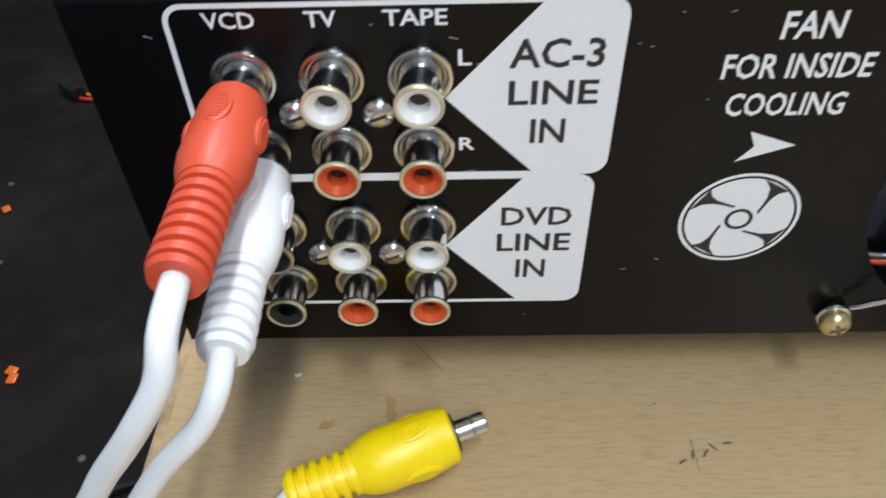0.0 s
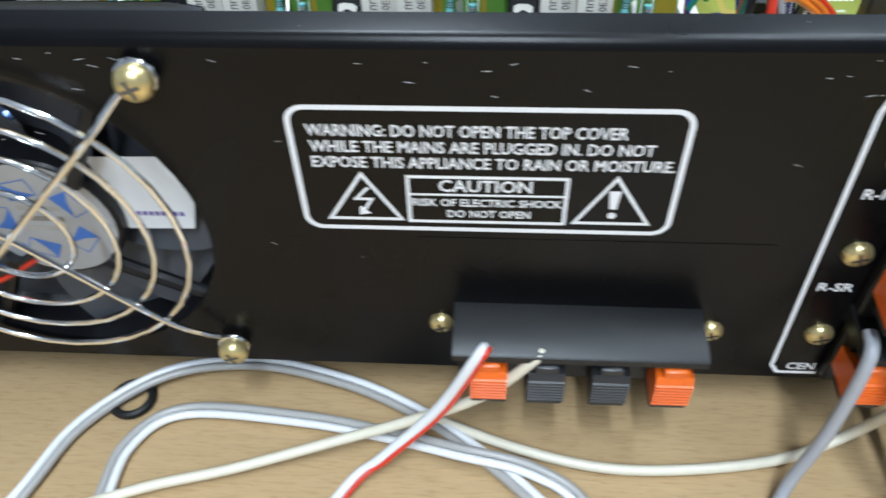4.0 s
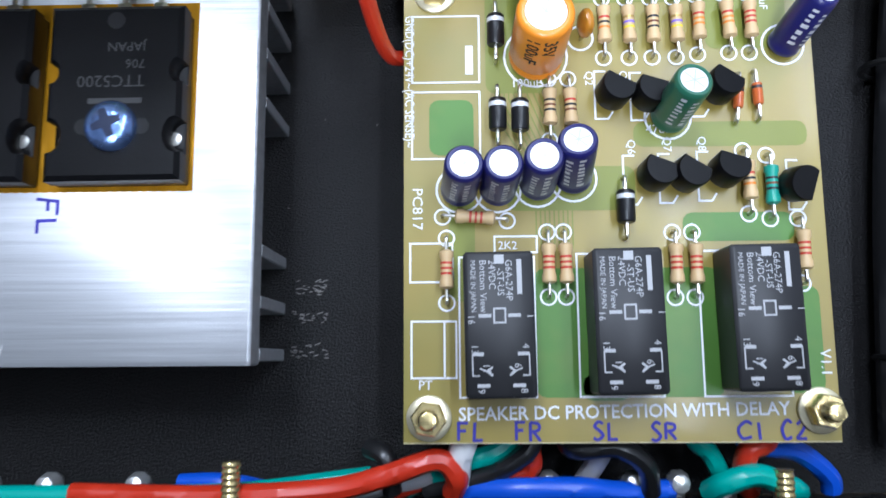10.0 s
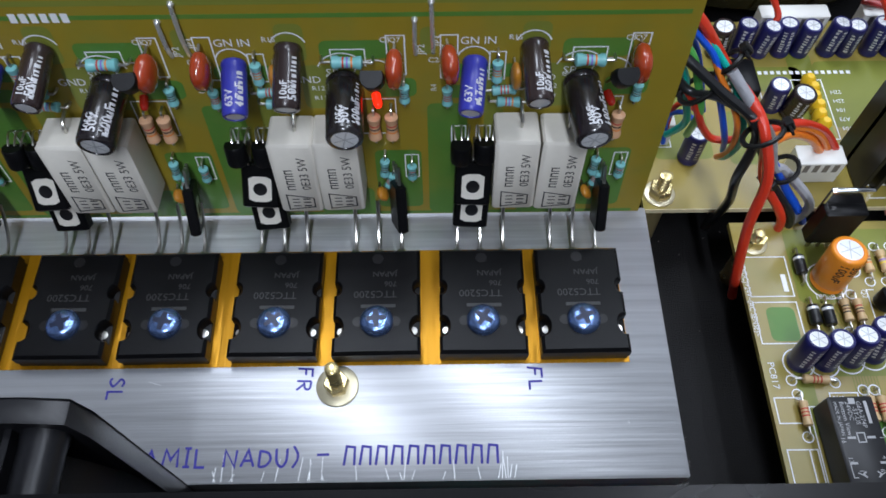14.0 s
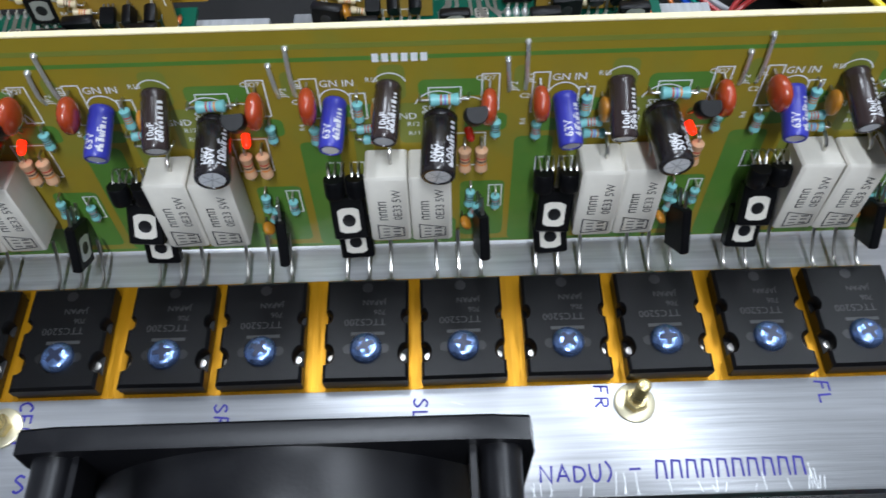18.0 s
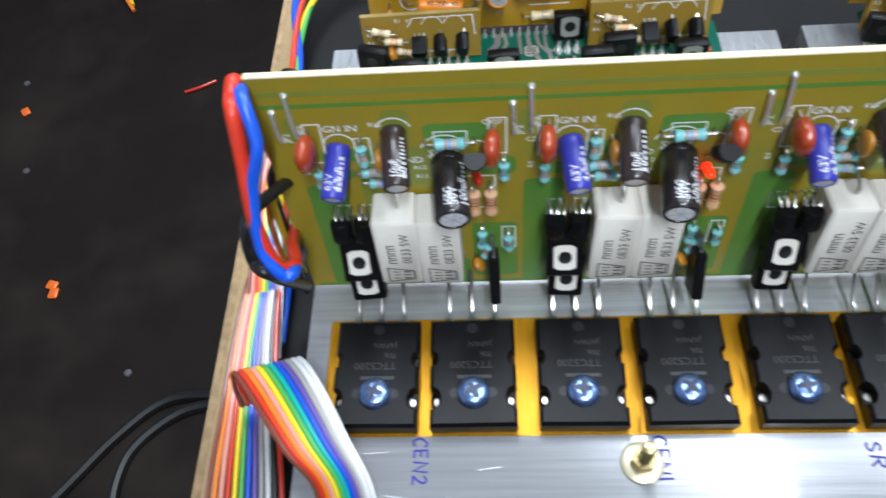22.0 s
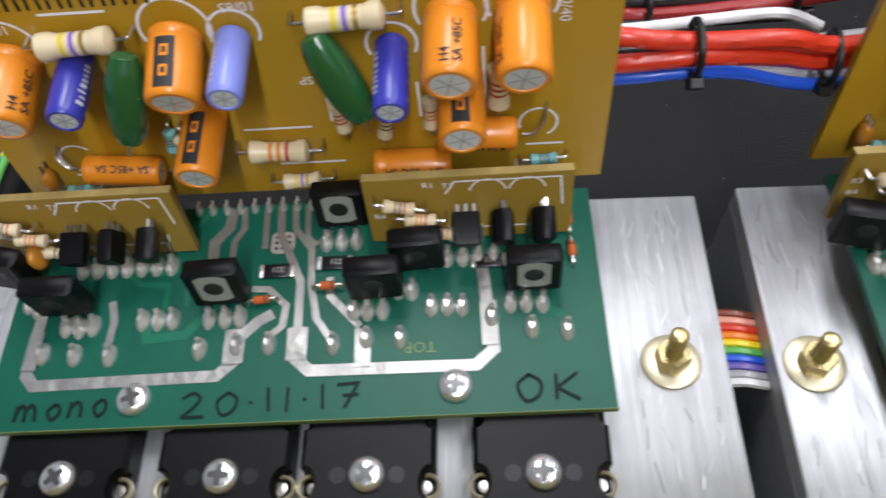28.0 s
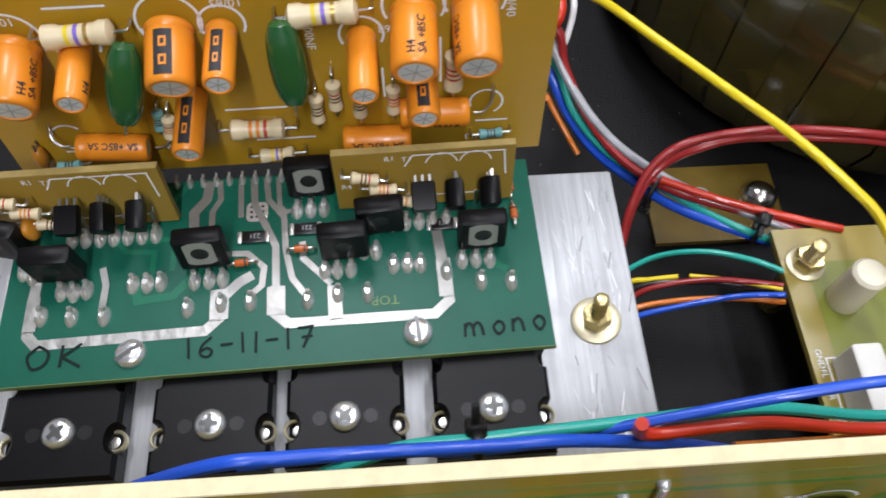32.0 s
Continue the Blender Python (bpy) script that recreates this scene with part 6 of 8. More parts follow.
    for x, y, rot in ((18.06, 7.38, 90), (18.07, 6.0, 90), (18.42, 5.98, 90), (20.0, 4.52, 90)):
        fit("diode", diode_kit(), b, at(x, y, 0, 0, 0, rot))
    for x, y, rot in ((21.83, 6.25, 84), (22.13, 6.3, 92)):
        fit("zener", diode_kit(0.34, 0.08, 0.8, True), b, at(x, y, 0, 0, 0, rot))
    for x, y, rz, lean in ((19.82, 6.28, 155, 12), (20.38, 6.24, 165, 10), (21.46, 6.34, 150, 14), (20.42, 4.98, 160, 10), (20.9, 4.98, 150, 8), (21.5, 5.02, 165, 12), (22.55, 4.86, 75, 10)):
        fit("to92_big", to92_kit(0.42, 0.12, 0.27), b, at(x, y, 0, lean, -6, rz))
    fit("yellow_disc", film_kit(0.2, 0.42, 0.5, "film_amber"), b, at(19.4, 7.38, 0, 0, 8, 10))
    # voltage regulator, standing behind the orange capacitor
    reg = part("regulator", Shape().box(18.2, 7.85, 0.4, 19.22, 8.3, 1.75, "epoxy_black", 0.05), b, "black regulator with a tinned metal tab")
    tab = Shape().box(18.2, 8.18, 1.2, 19.22, 8.31, 2.25, "chrome", 0.03)
    part("metal_tab", tab, reg, "bright tinned tab")
    for x in (18.46, 18.71, 18.96):
        part("lead", Shape().box(x - 0.04, 8.0, 0, x + 0.04, 8.05, 0.42, "tin_lead"), reg)
    for x, y in ((17.1, 8.1), (22.78, 8.36), (16.98, 1.36), (22.78, 1.45)):
        fit("small_stud", bolt_kit(0.55, 0.15, 0.34, 0.27), b, at(x, y, 0.0, 0, 0, x * 20))
        part("spacer", Shape().lathe([(0.28, (PZ0 + 0.12 - 3.44) / 0.972), (0.28, -0.16)], "brass", local(x, y, 0), 12), b)
    return b


protection_board()


# ---- preamplifier board behind it ----
def fin_block(b):
    x0, x1, yb, z1 = 20.0, 22.25, 10.35, 2.5
    base = part("cooling_fin_block", Shape().box(x0, yb, 0.05, x1, yb + 0.16, z1, "gloss_black", 0.02), b, "black finned regulator heatsink")
    for x in (x0, x1 - 0.13):
        part("side_fin", Shape().box(x, 9.42, 0.05, x + 0.13, 11.05, z1, "gloss_black", 0.02), base)
    for k in range(1, 5):
        x = x0 + k * (x1 - x0 - 0.13) / 5
        part("fin", Shape().box(x, 9.45, 0.05, x + 0.11, yb, z1, "gloss_black", 0.02), base)


def preamp_board():
    b = thing("preamp_board", "tan preamplifier board crowded with navy capacitors", "circuit board", at(0, 0, 3.55))
    part("board", Shape().box(14.5, 9.05, -0.16, 24.5, 15.6, 0, "board_tan"), b)
    part("cut_edge", Shape().box(14.5, 9.03, -0.155, 24.5, 9.05, -0.005, "board_edge"), b, "pale sawn edge")
    c = Shape()
    for a in ((15.0, 10.6, 16.6, 14.8), (16.8, 12.9, 19.6, 13.8), (17.0, 10.4, 18.1, 12.2), (19.3, 10.9, 20.0, 14.8), (20.0, 11.6, 22.3, 14.0), (22.5, 10.6, 24.2, 11.6)):
        c.plate(rounded(*a, 0.2, 3), 0.005, "copper_light")
    tagged(part("copper", c, b), "green copper areas under the lacquer", kind="stuff")
    s = Shape()
    for x0, y0, x1, y1 in ((14.8, 11.0, 15.5, 12.7), (20.3, 9.3, 22.3, 9.7), (19.25, 11.2, 20.1, 13.3), (17.3, 12.4, 18.3, 13.9)):
        s.line([(x0, y0), (x1, y0), (x1, y1), (x0, y1)], 0.03, 0.012, "white_ink", None, True)
    for k, word in enumerate(("22H", "22H", "104", "A73", "104", "27")):
        s.text(word, 20.25, 12.9 - k * 0.32, 0.012, 0.13, "white_ink", None, 180, False, "RIGHT")
    for k in range(16):
        s.box(18.2 + k * 0.18, 13.52, 0.01, 18.2 + k * 0.18 + 0.11, 13.64, 0.013, "white_ink")
    tagged(part("silk_screen", s, b), "white printed legends", kind="stuff")
    fin_block(b)
    row = [(17.32, "sleeve_brown", 0.31), (17.95, "sleeve_navy", 0.27), (18.52, "sleeve_navy", 0.27), (19.15, "sleeve_navy", 0.27), (19.7, "sleeve_navy", 0.27), (20.48, "sleeve_navy", 0.27), (21.02, "sleeve_navy", 0.27),
           (21.72, "sleeve_navy", 0.27), (22.28, "sleeve_navy", 0.27), (23.0, "sleeve_brown", 0.31), (23.7, "sleeve_brown", 0.31)]
    for k, (x, mat, r) in enumerate(row):
        cap(b, at(x, 14.35, 0, (-1) ** k * 3, (k % 3 - 1) * 4, 0), r, 1.12, mat, seed=k % 4, a0=-2.2)
    for x, y in ((23.68, 13.66), (23.74, 13.0), (23.78, 12.45), (23.66, 11.95), (22.45, 13.05), (23.1, 13.15), (22.4, 12.4), (22.95, 12.45), (23.65, 11.4), (23.6, 10.85)):
        cap(b, at(x, y, 0, 2, -2, 0), 0.25, 0.98, "sleeve_navy", seed=2, a0=-2.2)
    cap(b, at(15.87, 10.62, 0, -3, 2, 0), 0.28, 1.0, "sleeve_navy", seed=3, a0=-2.2)
    cap(b, at(18.45, 12.35, 0, 4, -4, 0), 0.28, 1.0, "sleeve_navy", seed=1, a0=-2.2)
    cap(b, at(18.95, 12.1, 0, 2, 5, 0), 0.33, 0.9, "sleeve_brown", seed=1, a0=-2.2)
    fit("mid_conn", header_kit(7, 0.2, 0.55, 0.9), b, at(15.15, 11.85, 0, 0, 0, 90))
    fit("low_conn", header_kit(4, 0.25, 0.6, 0.85), b, at(18.95, 10.1, 0))
    fit("back_conn", header_kit(7, 0.25, 0.5, 1.0), b, at(19.4, 15.0, 0))
    fit("back_conn_small", header_kit(4, 0.25, 0.5, 1.0), b, at(21.95, 15.05, 0))
    fit("right_conn", header_kit(3, 0.25, 0.6, 0.85), b, at(23.2, 9.95, 0))
    ic = part("chip", Shape().box(17.4, 12.5, 0.12, 18.1, 13.7, 0.5, "epoxy_black", 0.04), b, "black eight-legged chip in a socket")
    for k in range(4):
        for x in (17.34, 18.1):
            part("leg", Shape().box(x, 12.62 + 0.26 * k, 0, x + 0.06, 12.76 + 0.26 * k, 0.3, "tin_lead"), ic)
    for k in range(6):
        y = 13.1 - k * 0.31
        part("trim_capacitor", Shape().lathe([(0.16, 0.05), (0.19, 0.12), (0.19, 0.3), (0.1, 0.42)], "knob_yellow", local(19.62 + (k % 2) * 0.04, y, 0), 10).box(19.5, y - 0.12, 0, 19.76, y + 0.12, 0.1, "knob_yellow"), b, "yellow dipped capacitor")
    for k, word in enumerate(("GND", "FL", "FR", "CEN")):
        part("legend", Shape().text(word, 14.62, 12.9 - 0.42 * k, 0.012, 0.13, "white_ink", None, -90), b)
    part("trimmer", Shape().lathe([(0.34, 0), (0.36, 0.1), (0.34, 0.5), (0.34, 1.15), (0.28, 1.22)], "pot_cream", local(15.52, 13.92, 0), 20), b, "cream trimmer knob")
    for x, y in ((14.95, 9.5), (24.1, 9.5), (24.1, 15.2), (14.98, 14.75)):
        fit("board_stud", bolt_kit(0.85, 0.16, 0.4, 0.31), b, at(x, y, 0.0, 0, 0, x * 20))
        part("spacer", Shape().lathe([(0.28, PZ0 + 0.12 - 3.55), (0.28, -0.16)], "brass", local(x, y, 0), 12), b)
    return b


preamp_board()

# ---- the two bass/centre amplifier modules at the back ----
def rear_sink(x0, x1, y1, bolts, txs, ty, label):
    t = thing("module_heatsink", label, "heatsink")
    top = 4.7
    part("plate", Shape().box(x0, 10.1, top - 0.45, x1, y1, top, "brushed_aluminium_cross", 0.03), t)
    n = 8
    for k in range(n):
        x = x0 + k * (x1 - x0 - 0.25) / (n - 1)
        part("fin", Shape().box(x, 10.12, PZ0 + 0.13, x + 0.25, y1 - 0.02, top - 0.45, "aluminium_edge", 0.02), t)
    s = Shape()
    rnd = random.Random(int(x0 * 7))
    for k in range(150):
        xx = rnd.choice((x0 + rnd.uniform(0.1, 1.4), x1 - rnd.uniform(0.1, 1.4)))
        yy = rnd.uniform(11, y1 - 0.6)
        a = rnd.uniform(-0.25, 0.25)
        s.line([(xx, yy), (xx + 0.5 * math.sin(a), yy + 0.5 * math.cos(a) * rnd.uniform(0.3, 1))], rnd.uniform(0.006, 0.016), top + 0.003 + k * 1e-5, rnd.choice(("recess_grey", "aluminium_edge", "aluminium_edge", "can_top", "can_top")))
    tagged(part("scratch_field", s, t), "fine scratches", kind="stuff")
    for x, y in bolts:
        fit("mod_bolt", bolt_kit(0.94, 0.14, 0.46, 0.28), t, at(x, y, top, 2, -3, x * 31))
    for k, x in enumerate(txs):
        p = thing("power_transistor", "black epoxy power transistor half under a green module board", "transistor", at(x, ty, top + 0.003), "rear row of power transistors")
        fit("output_plain", output_kit(False), p, Matrix())
        fit("module_screw", pan_screw_kit(0.26, 0.13, "screw_zinc"), p, at(0, 0.78, 0.5, 0, 0, 20 + k * 47))
        for sx in (-1, 1):
            part("rivet", Shape().lathe([(0.19, 0.2), (0.19, 0.3), (0.17, 0.32), (0.14, 0.3), (0.14, 0.2)], "pale_brass", local(sx * 0.86, 0.66, 0), 16, cap0=False, cap1=False), p)


rear_sink(-15.12, -2.25, 16.42, ((-14.47, 13.02), (-3.12, 13.28)), (-12.24, -9.83, -7.72, -5.23), 10.7, "bare scratched aluminium heatsink under the first module")
rear_sink(-1.52, 10.98, 16.55, ((-0.97, 13.2), (10.17, 13.28)), (1.0, 3.45, 5.65, 8.1), 10.85, "bare scratched aluminium heatsink under the second module")


def blob_kit(r=0.11):
    def build():
        s = Shape().lathe([(r * 1.05, 0), (r, 0.03), (r * 0.8, 0.07), (r * 0.5, 0.13), (r * 0.4, 0.15)], "solder", Matrix.Diagonal((1, 1.75, 1, 1)), 12)
        s.rod((0, 0.02, 0.05), (0.02, 0.1, 0.12 + r * 0.8), r * 0.42, "solder", 8)
        return [("solder_joint", s, "")]
    return build


def green_board(m, date, words, slot):
    g = thing("module_board", "green amplifier board with tinned tracks and pen date", "circuit board", m)
    part("board", Shape().box(0, 0, -0.15, 9.45, 3.85, 0, "mask_green"), g)
    part("cut_edge", Shape().box(-0.01, -0.012, -0.145, 9.46, 0.0, -0.004, "mask_edge"), g)
    tin = [([(0.5, 1.95), (0.5, 0.88), (0.66, 0.7), (3.5, 0.74), (3.76, 0.98), (3.78, 1.35), (4.05, 1.62), (4.28, 1.75)], 0.2), ([(0.6, 1.95), (0.85, 2.1)], 0.12), ([(1.7, 1.25), (1.72, 1.75), (1.62, 2.1)], 0.13),
           ([(4.7, 1.5), (4.68, 0.98), (4.92, 0.76), (7.45, 0.74), (7.72, 0.98), (7.68, 1.5), (7.6, 2.4)], 0.2), ([(3.42, 3.8), (3.38, 3.4), (3.16, 3.12), (3.18, 2.8)], 0.2), ([(3.6, 3.8), (3.64, 3.38), (3.5, 3.12), (3.5, 2.8)], 0.12),
           ([(4.0, 3.8), (4.03, 2.95)], 0.11), ([(4.24, 3.8), (4.28, 3.2), (4.5, 2.72), (4.68, 2.3), (4.7, 1.35)], 0.14), ([(4.48, 3.8), (4.53, 3.3), (4.82, 2.9), (4.86, 2.2), (4.98, 1.62), (5.2, 1.3)], 0.12),
           ([(4.7, 3.8), (4.74, 3.14), (4.86, 3.0), (5.02, 3.05), (5.12, 3.25)], 0.1), ([(3.9, 2.2), (4.18, 2.18), (4.48, 1.88), (4.45, 1.52), (4.2, 1.3)], 0.12), ([(5.16, 2.35), (5.18, 2.0), (5.68, 1.45)], 0.13),
           ([(4.7, 1.48), (4.71, 0.94)], 0.34), ([(3.72, 1.5), (3.73, 0.92)], 0.34), ([(7.67, 1.8), (7.68, 1.05)], 0.27), ([(0.52, 1.6), (0.52, 0.95)], 0.24), ([(5.72, 1.42), (5.74, 0.78)], 0.26)]
    for k, (pts, w) in enumerate(tin):
        part("tinned_track", Shape().line(pts, w * 0.94, 0.012 + 0.0014 * k, "tinned"), g)
    for pts, w in (([(1.6, 2.9), (2.0, 2.4), (2.5, 2.35), (2.5, 1.9)], 0.1), ([(1.9, 2.95), (2.2, 2.6), (2.85, 2.6), (2.85, 1.95)], 0.1), ([(2.2, 1.8), (2.3, 1.4), (2.9, 1.45), (3.3, 1.9), (3.3, 2.6)], 0.16), ([(6.3, 2.7), (6.2, 2.2), (6.0, 1.9)], 0.09),
                   ([(6.6, 2.7), (6.5, 2.3), (6.4, 1.95)], 0.09), ([(7.0, 2.6), (7.6, 2.6), (9.2, 2.7)], 0.1), ([(8.2, 1.9), (8.8, 1.5)], 0.14), ([(5.8, 1.95), (6.1, 1.5)], 0.14), ([(5.6, 3.7), (5.7, 2.4)], 0.2), ([(3.05, 3.8), (2.6, 3.2)], 0.12)):
        part("track", Shape().line(pts, w, 0.006, "mask_trace"), g)
    pads = [(0.62, 1.3), (1.14, 1.25), (1.7, 1.22), (2.13, 1.8), (2.38, 1.79), (2.62, 1.8), (3.12, 1.26), (3.7, 1.3), (4.2, 1.3), (5.2, 1.25), (5.72, 1.32), (6.24, 1.3), (6.72, 1.82), (6.97, 1.82), (7.2, 1.8), (7.65, 1.6),
            (8.25, 1.38), (8.78, 1.32), (3.2, 1.78), (3.46, 1.78), (3.7, 1.78), (5.5, 1.8), (5.72, 1.8), (5.96, 1.8), (7.95, 1.82), (8.2, 1.82), (8.45, 1.8), (5.0, 3.1), (5.25, 3.1), (5.5, 3.1), (0.9, 1.75), (1.12, 1.72), (1.34, 1.75),
            (0.18, 2.2), (0.36, 2.1), (6.2, 2.15), (6.42, 2.12)]
    for x, y in pads:
        fit("blob", blob_kit(), g, at(x + 0.06, y - 0.07, 0))
    for k in range(7):
        fit("blob", blob_kit(), g, at(1.0 + 0.25 * k, 2.72, 0))
        fit("blob", blob_kit(), g, at(6.3 + 0.25 * k, 2.62, 0))
    for k in range(11):
        fit("small_blob", blob_kit(0.06), g, at(2.8 + 0.245 * k, 3.78, 0))
    # driver transistors: two groups, some with the bare face to the front
    for x, y, rz, lean, face in ((0.0, 2.48, -14, -4, False), (1.0, 1.98, 0, 3, False), (3.5, 2.0, 2, -7, True), (5.95, 2.0, 2, -1, False), (6.6, 2.48, 3, 0, False), (8.38, 2.0, 0, -5, True), (5.36, 3.33, 0, -8, True)):
        fit("mod_q" if face else "mod_q_dark", to126_kit("tab_grey" if face else "epoxy_black", 0.16, 0.84, 0.8, 0.34), g, at(x, y, 0, lean, 0, rz))
    for x, y in ((4.28, 2.5), (5.22, 2.6), (7.72, 2.5)):
        chip = part("chip_resistor", Shape().box(x - 0.22, y - 0.12, 0.01, x + 0.22, y + 0.12, 0.08, "gloss_black", 0.02), g, "tiny black surface resistor")
        for q in (-1, 1):
            part("end_cap", Shape().box(x + q * 0.25 - 0.04, y - 0.12, 0.01, x + q * 0.25 + 0.04, y + 0.12, 0.09, "solder", 0.02), chip)
        pr = Shape().text("221", x + 0.13, y + 0.05, 0.085, 0.1, "relay_print", None, 180)
        part("print", pr, chip)
    for x, y, rz in ((4.1, 1.95, 4), (5.15, 2.15, 0), (9.05, 2.6, 90), (9.05, 3.2, 90)):
        fit("mod_diode", diode_kit(0.24, 0.07, 0.5, True), g, at(x, y, 0, 0, 0, rz))
    fit("mod_screw_slot" if slot else "mod_screw_cross", pan_screw_kit(0.26, 0.14, "screw_zinc", "slot" if slot else "cross"), g, at(2.29, 0.42, 0.0))
    fit("mod_screw_slot" if slot else "mod_screw_cross", pan_screw_kit(0.26, 0.14, "screw_zinc", "slot" if slot else "cross"), g, at(7.13, 0.42, 0.0, 0, 0, 60))
    s = Shape()
    hand(s, date, 3.22 if slot else 3.05, 0.25 if slot else 0.1, 0.02, 0.38, "pen_black", 1, 2.15 if slot else 2.68, 0.045, 0.3)
    for w, x in words:
        hand(s, w, x, 0.26 if slot else 0.14, 0.02, 0.42, "pen_black", 1, 1.4 if w == "mono" else 0.9, 0.05, 0.35)
    tagged(part("pen_writing", s, g), "black pen date and words", kind="stuff")
    part("legend", Shape().text("TOP", 6.85, 1.15, 0.01, 0.18, "mask_edge", None, 180), g)
    holes = Shape()
    for x in (4.22, 4.32, 4.42):
        for y in (2.95, 3.06, 3.17):
            holes.lathe([(0.03, 0.012), (0.03, 0.016)], "black_ink", local(x, y, 0), 8)
    part("via_group", Shape().plate(rounded(4.12, 2.85, 4.52, 3.27, 0.1, 3), 0.009, "solder"), g)
    part("via_holes", holes, g)
    # two small plug-in boards standing on it
    for x0 in (0.0 - 0.28, 5.85):
        d = thing("plug_board", "small amber plug-in board with three black transistors", "circuit board", m @ at(x0, 2.95, 0.02, 82))
        part("board", Shape().box(0, 0.05, -0.14, 3.2, 1.45, 0, "board_brown"), d)
        part("cut_edge", Shape().box(0, 1.45, -0.142, 3.2, 1.47, 0.002, "edge_brown"), d)
        p = Shape()
        p.line([(1.25, 1.1), (1.4, 1.36), (3.0, 1.36), (3.05, 0.75)], 0.03, 0.01, "white_ink")
        p.line([(0.35, 0.3), (2.8, 0.3), (2.85, 0.5)], 0.03, 0.01, "white_ink")
        for x in (1.9, 2.5):
            p.ring(x, 1.1, 0.28, 0.025, 0.01, "white_ink", None, 10, 170)
        for w, x, y in (("R3", 0.1, 0.85), ("R4", 0.1, 0.6), ("R1", 0.9, 1.25), ("T1", 1.2, 1.22)):
            p.text(w, x, y, 0.01, 0.12, "white_ink")
        tagged(part("silk_screen", p, d), "white printed legends", kind="stuff")
        for x, rz in ((1.55, 180), (2.15, 100), (2.75, 80)):
            fit("plug_q", to92_kit(0.5, 0.14, 0.22), d, at(x, 0.95, 0.1, 28, 0, 0) @ at(0, 0, 0, 0, 0, rz))
        for x, y, rz, bands in ((0.55, 1.15, -14, "b"), (0.85, 0.85, -8, "f"), (1.15, 0.5, -12, "c")):
            resistor(d, at(x, y, 0.12, 0, 0, rz), "resistor_cream", bands, 0.5, 0.11, 0.8)
        fit("disc_big", film_kit(0.2, 0.42, 0.42, "film_amber"), d, at(0.8, 0.5, 0, 0, 0, 20))
        for k in range(7):
            part("pin", Shape().box(1.25 + 0.25 * k, -0.05, -0.03, 1.31 + 0.25 * k, 0.35, 0.03, "tin_lead"), d)
    return g


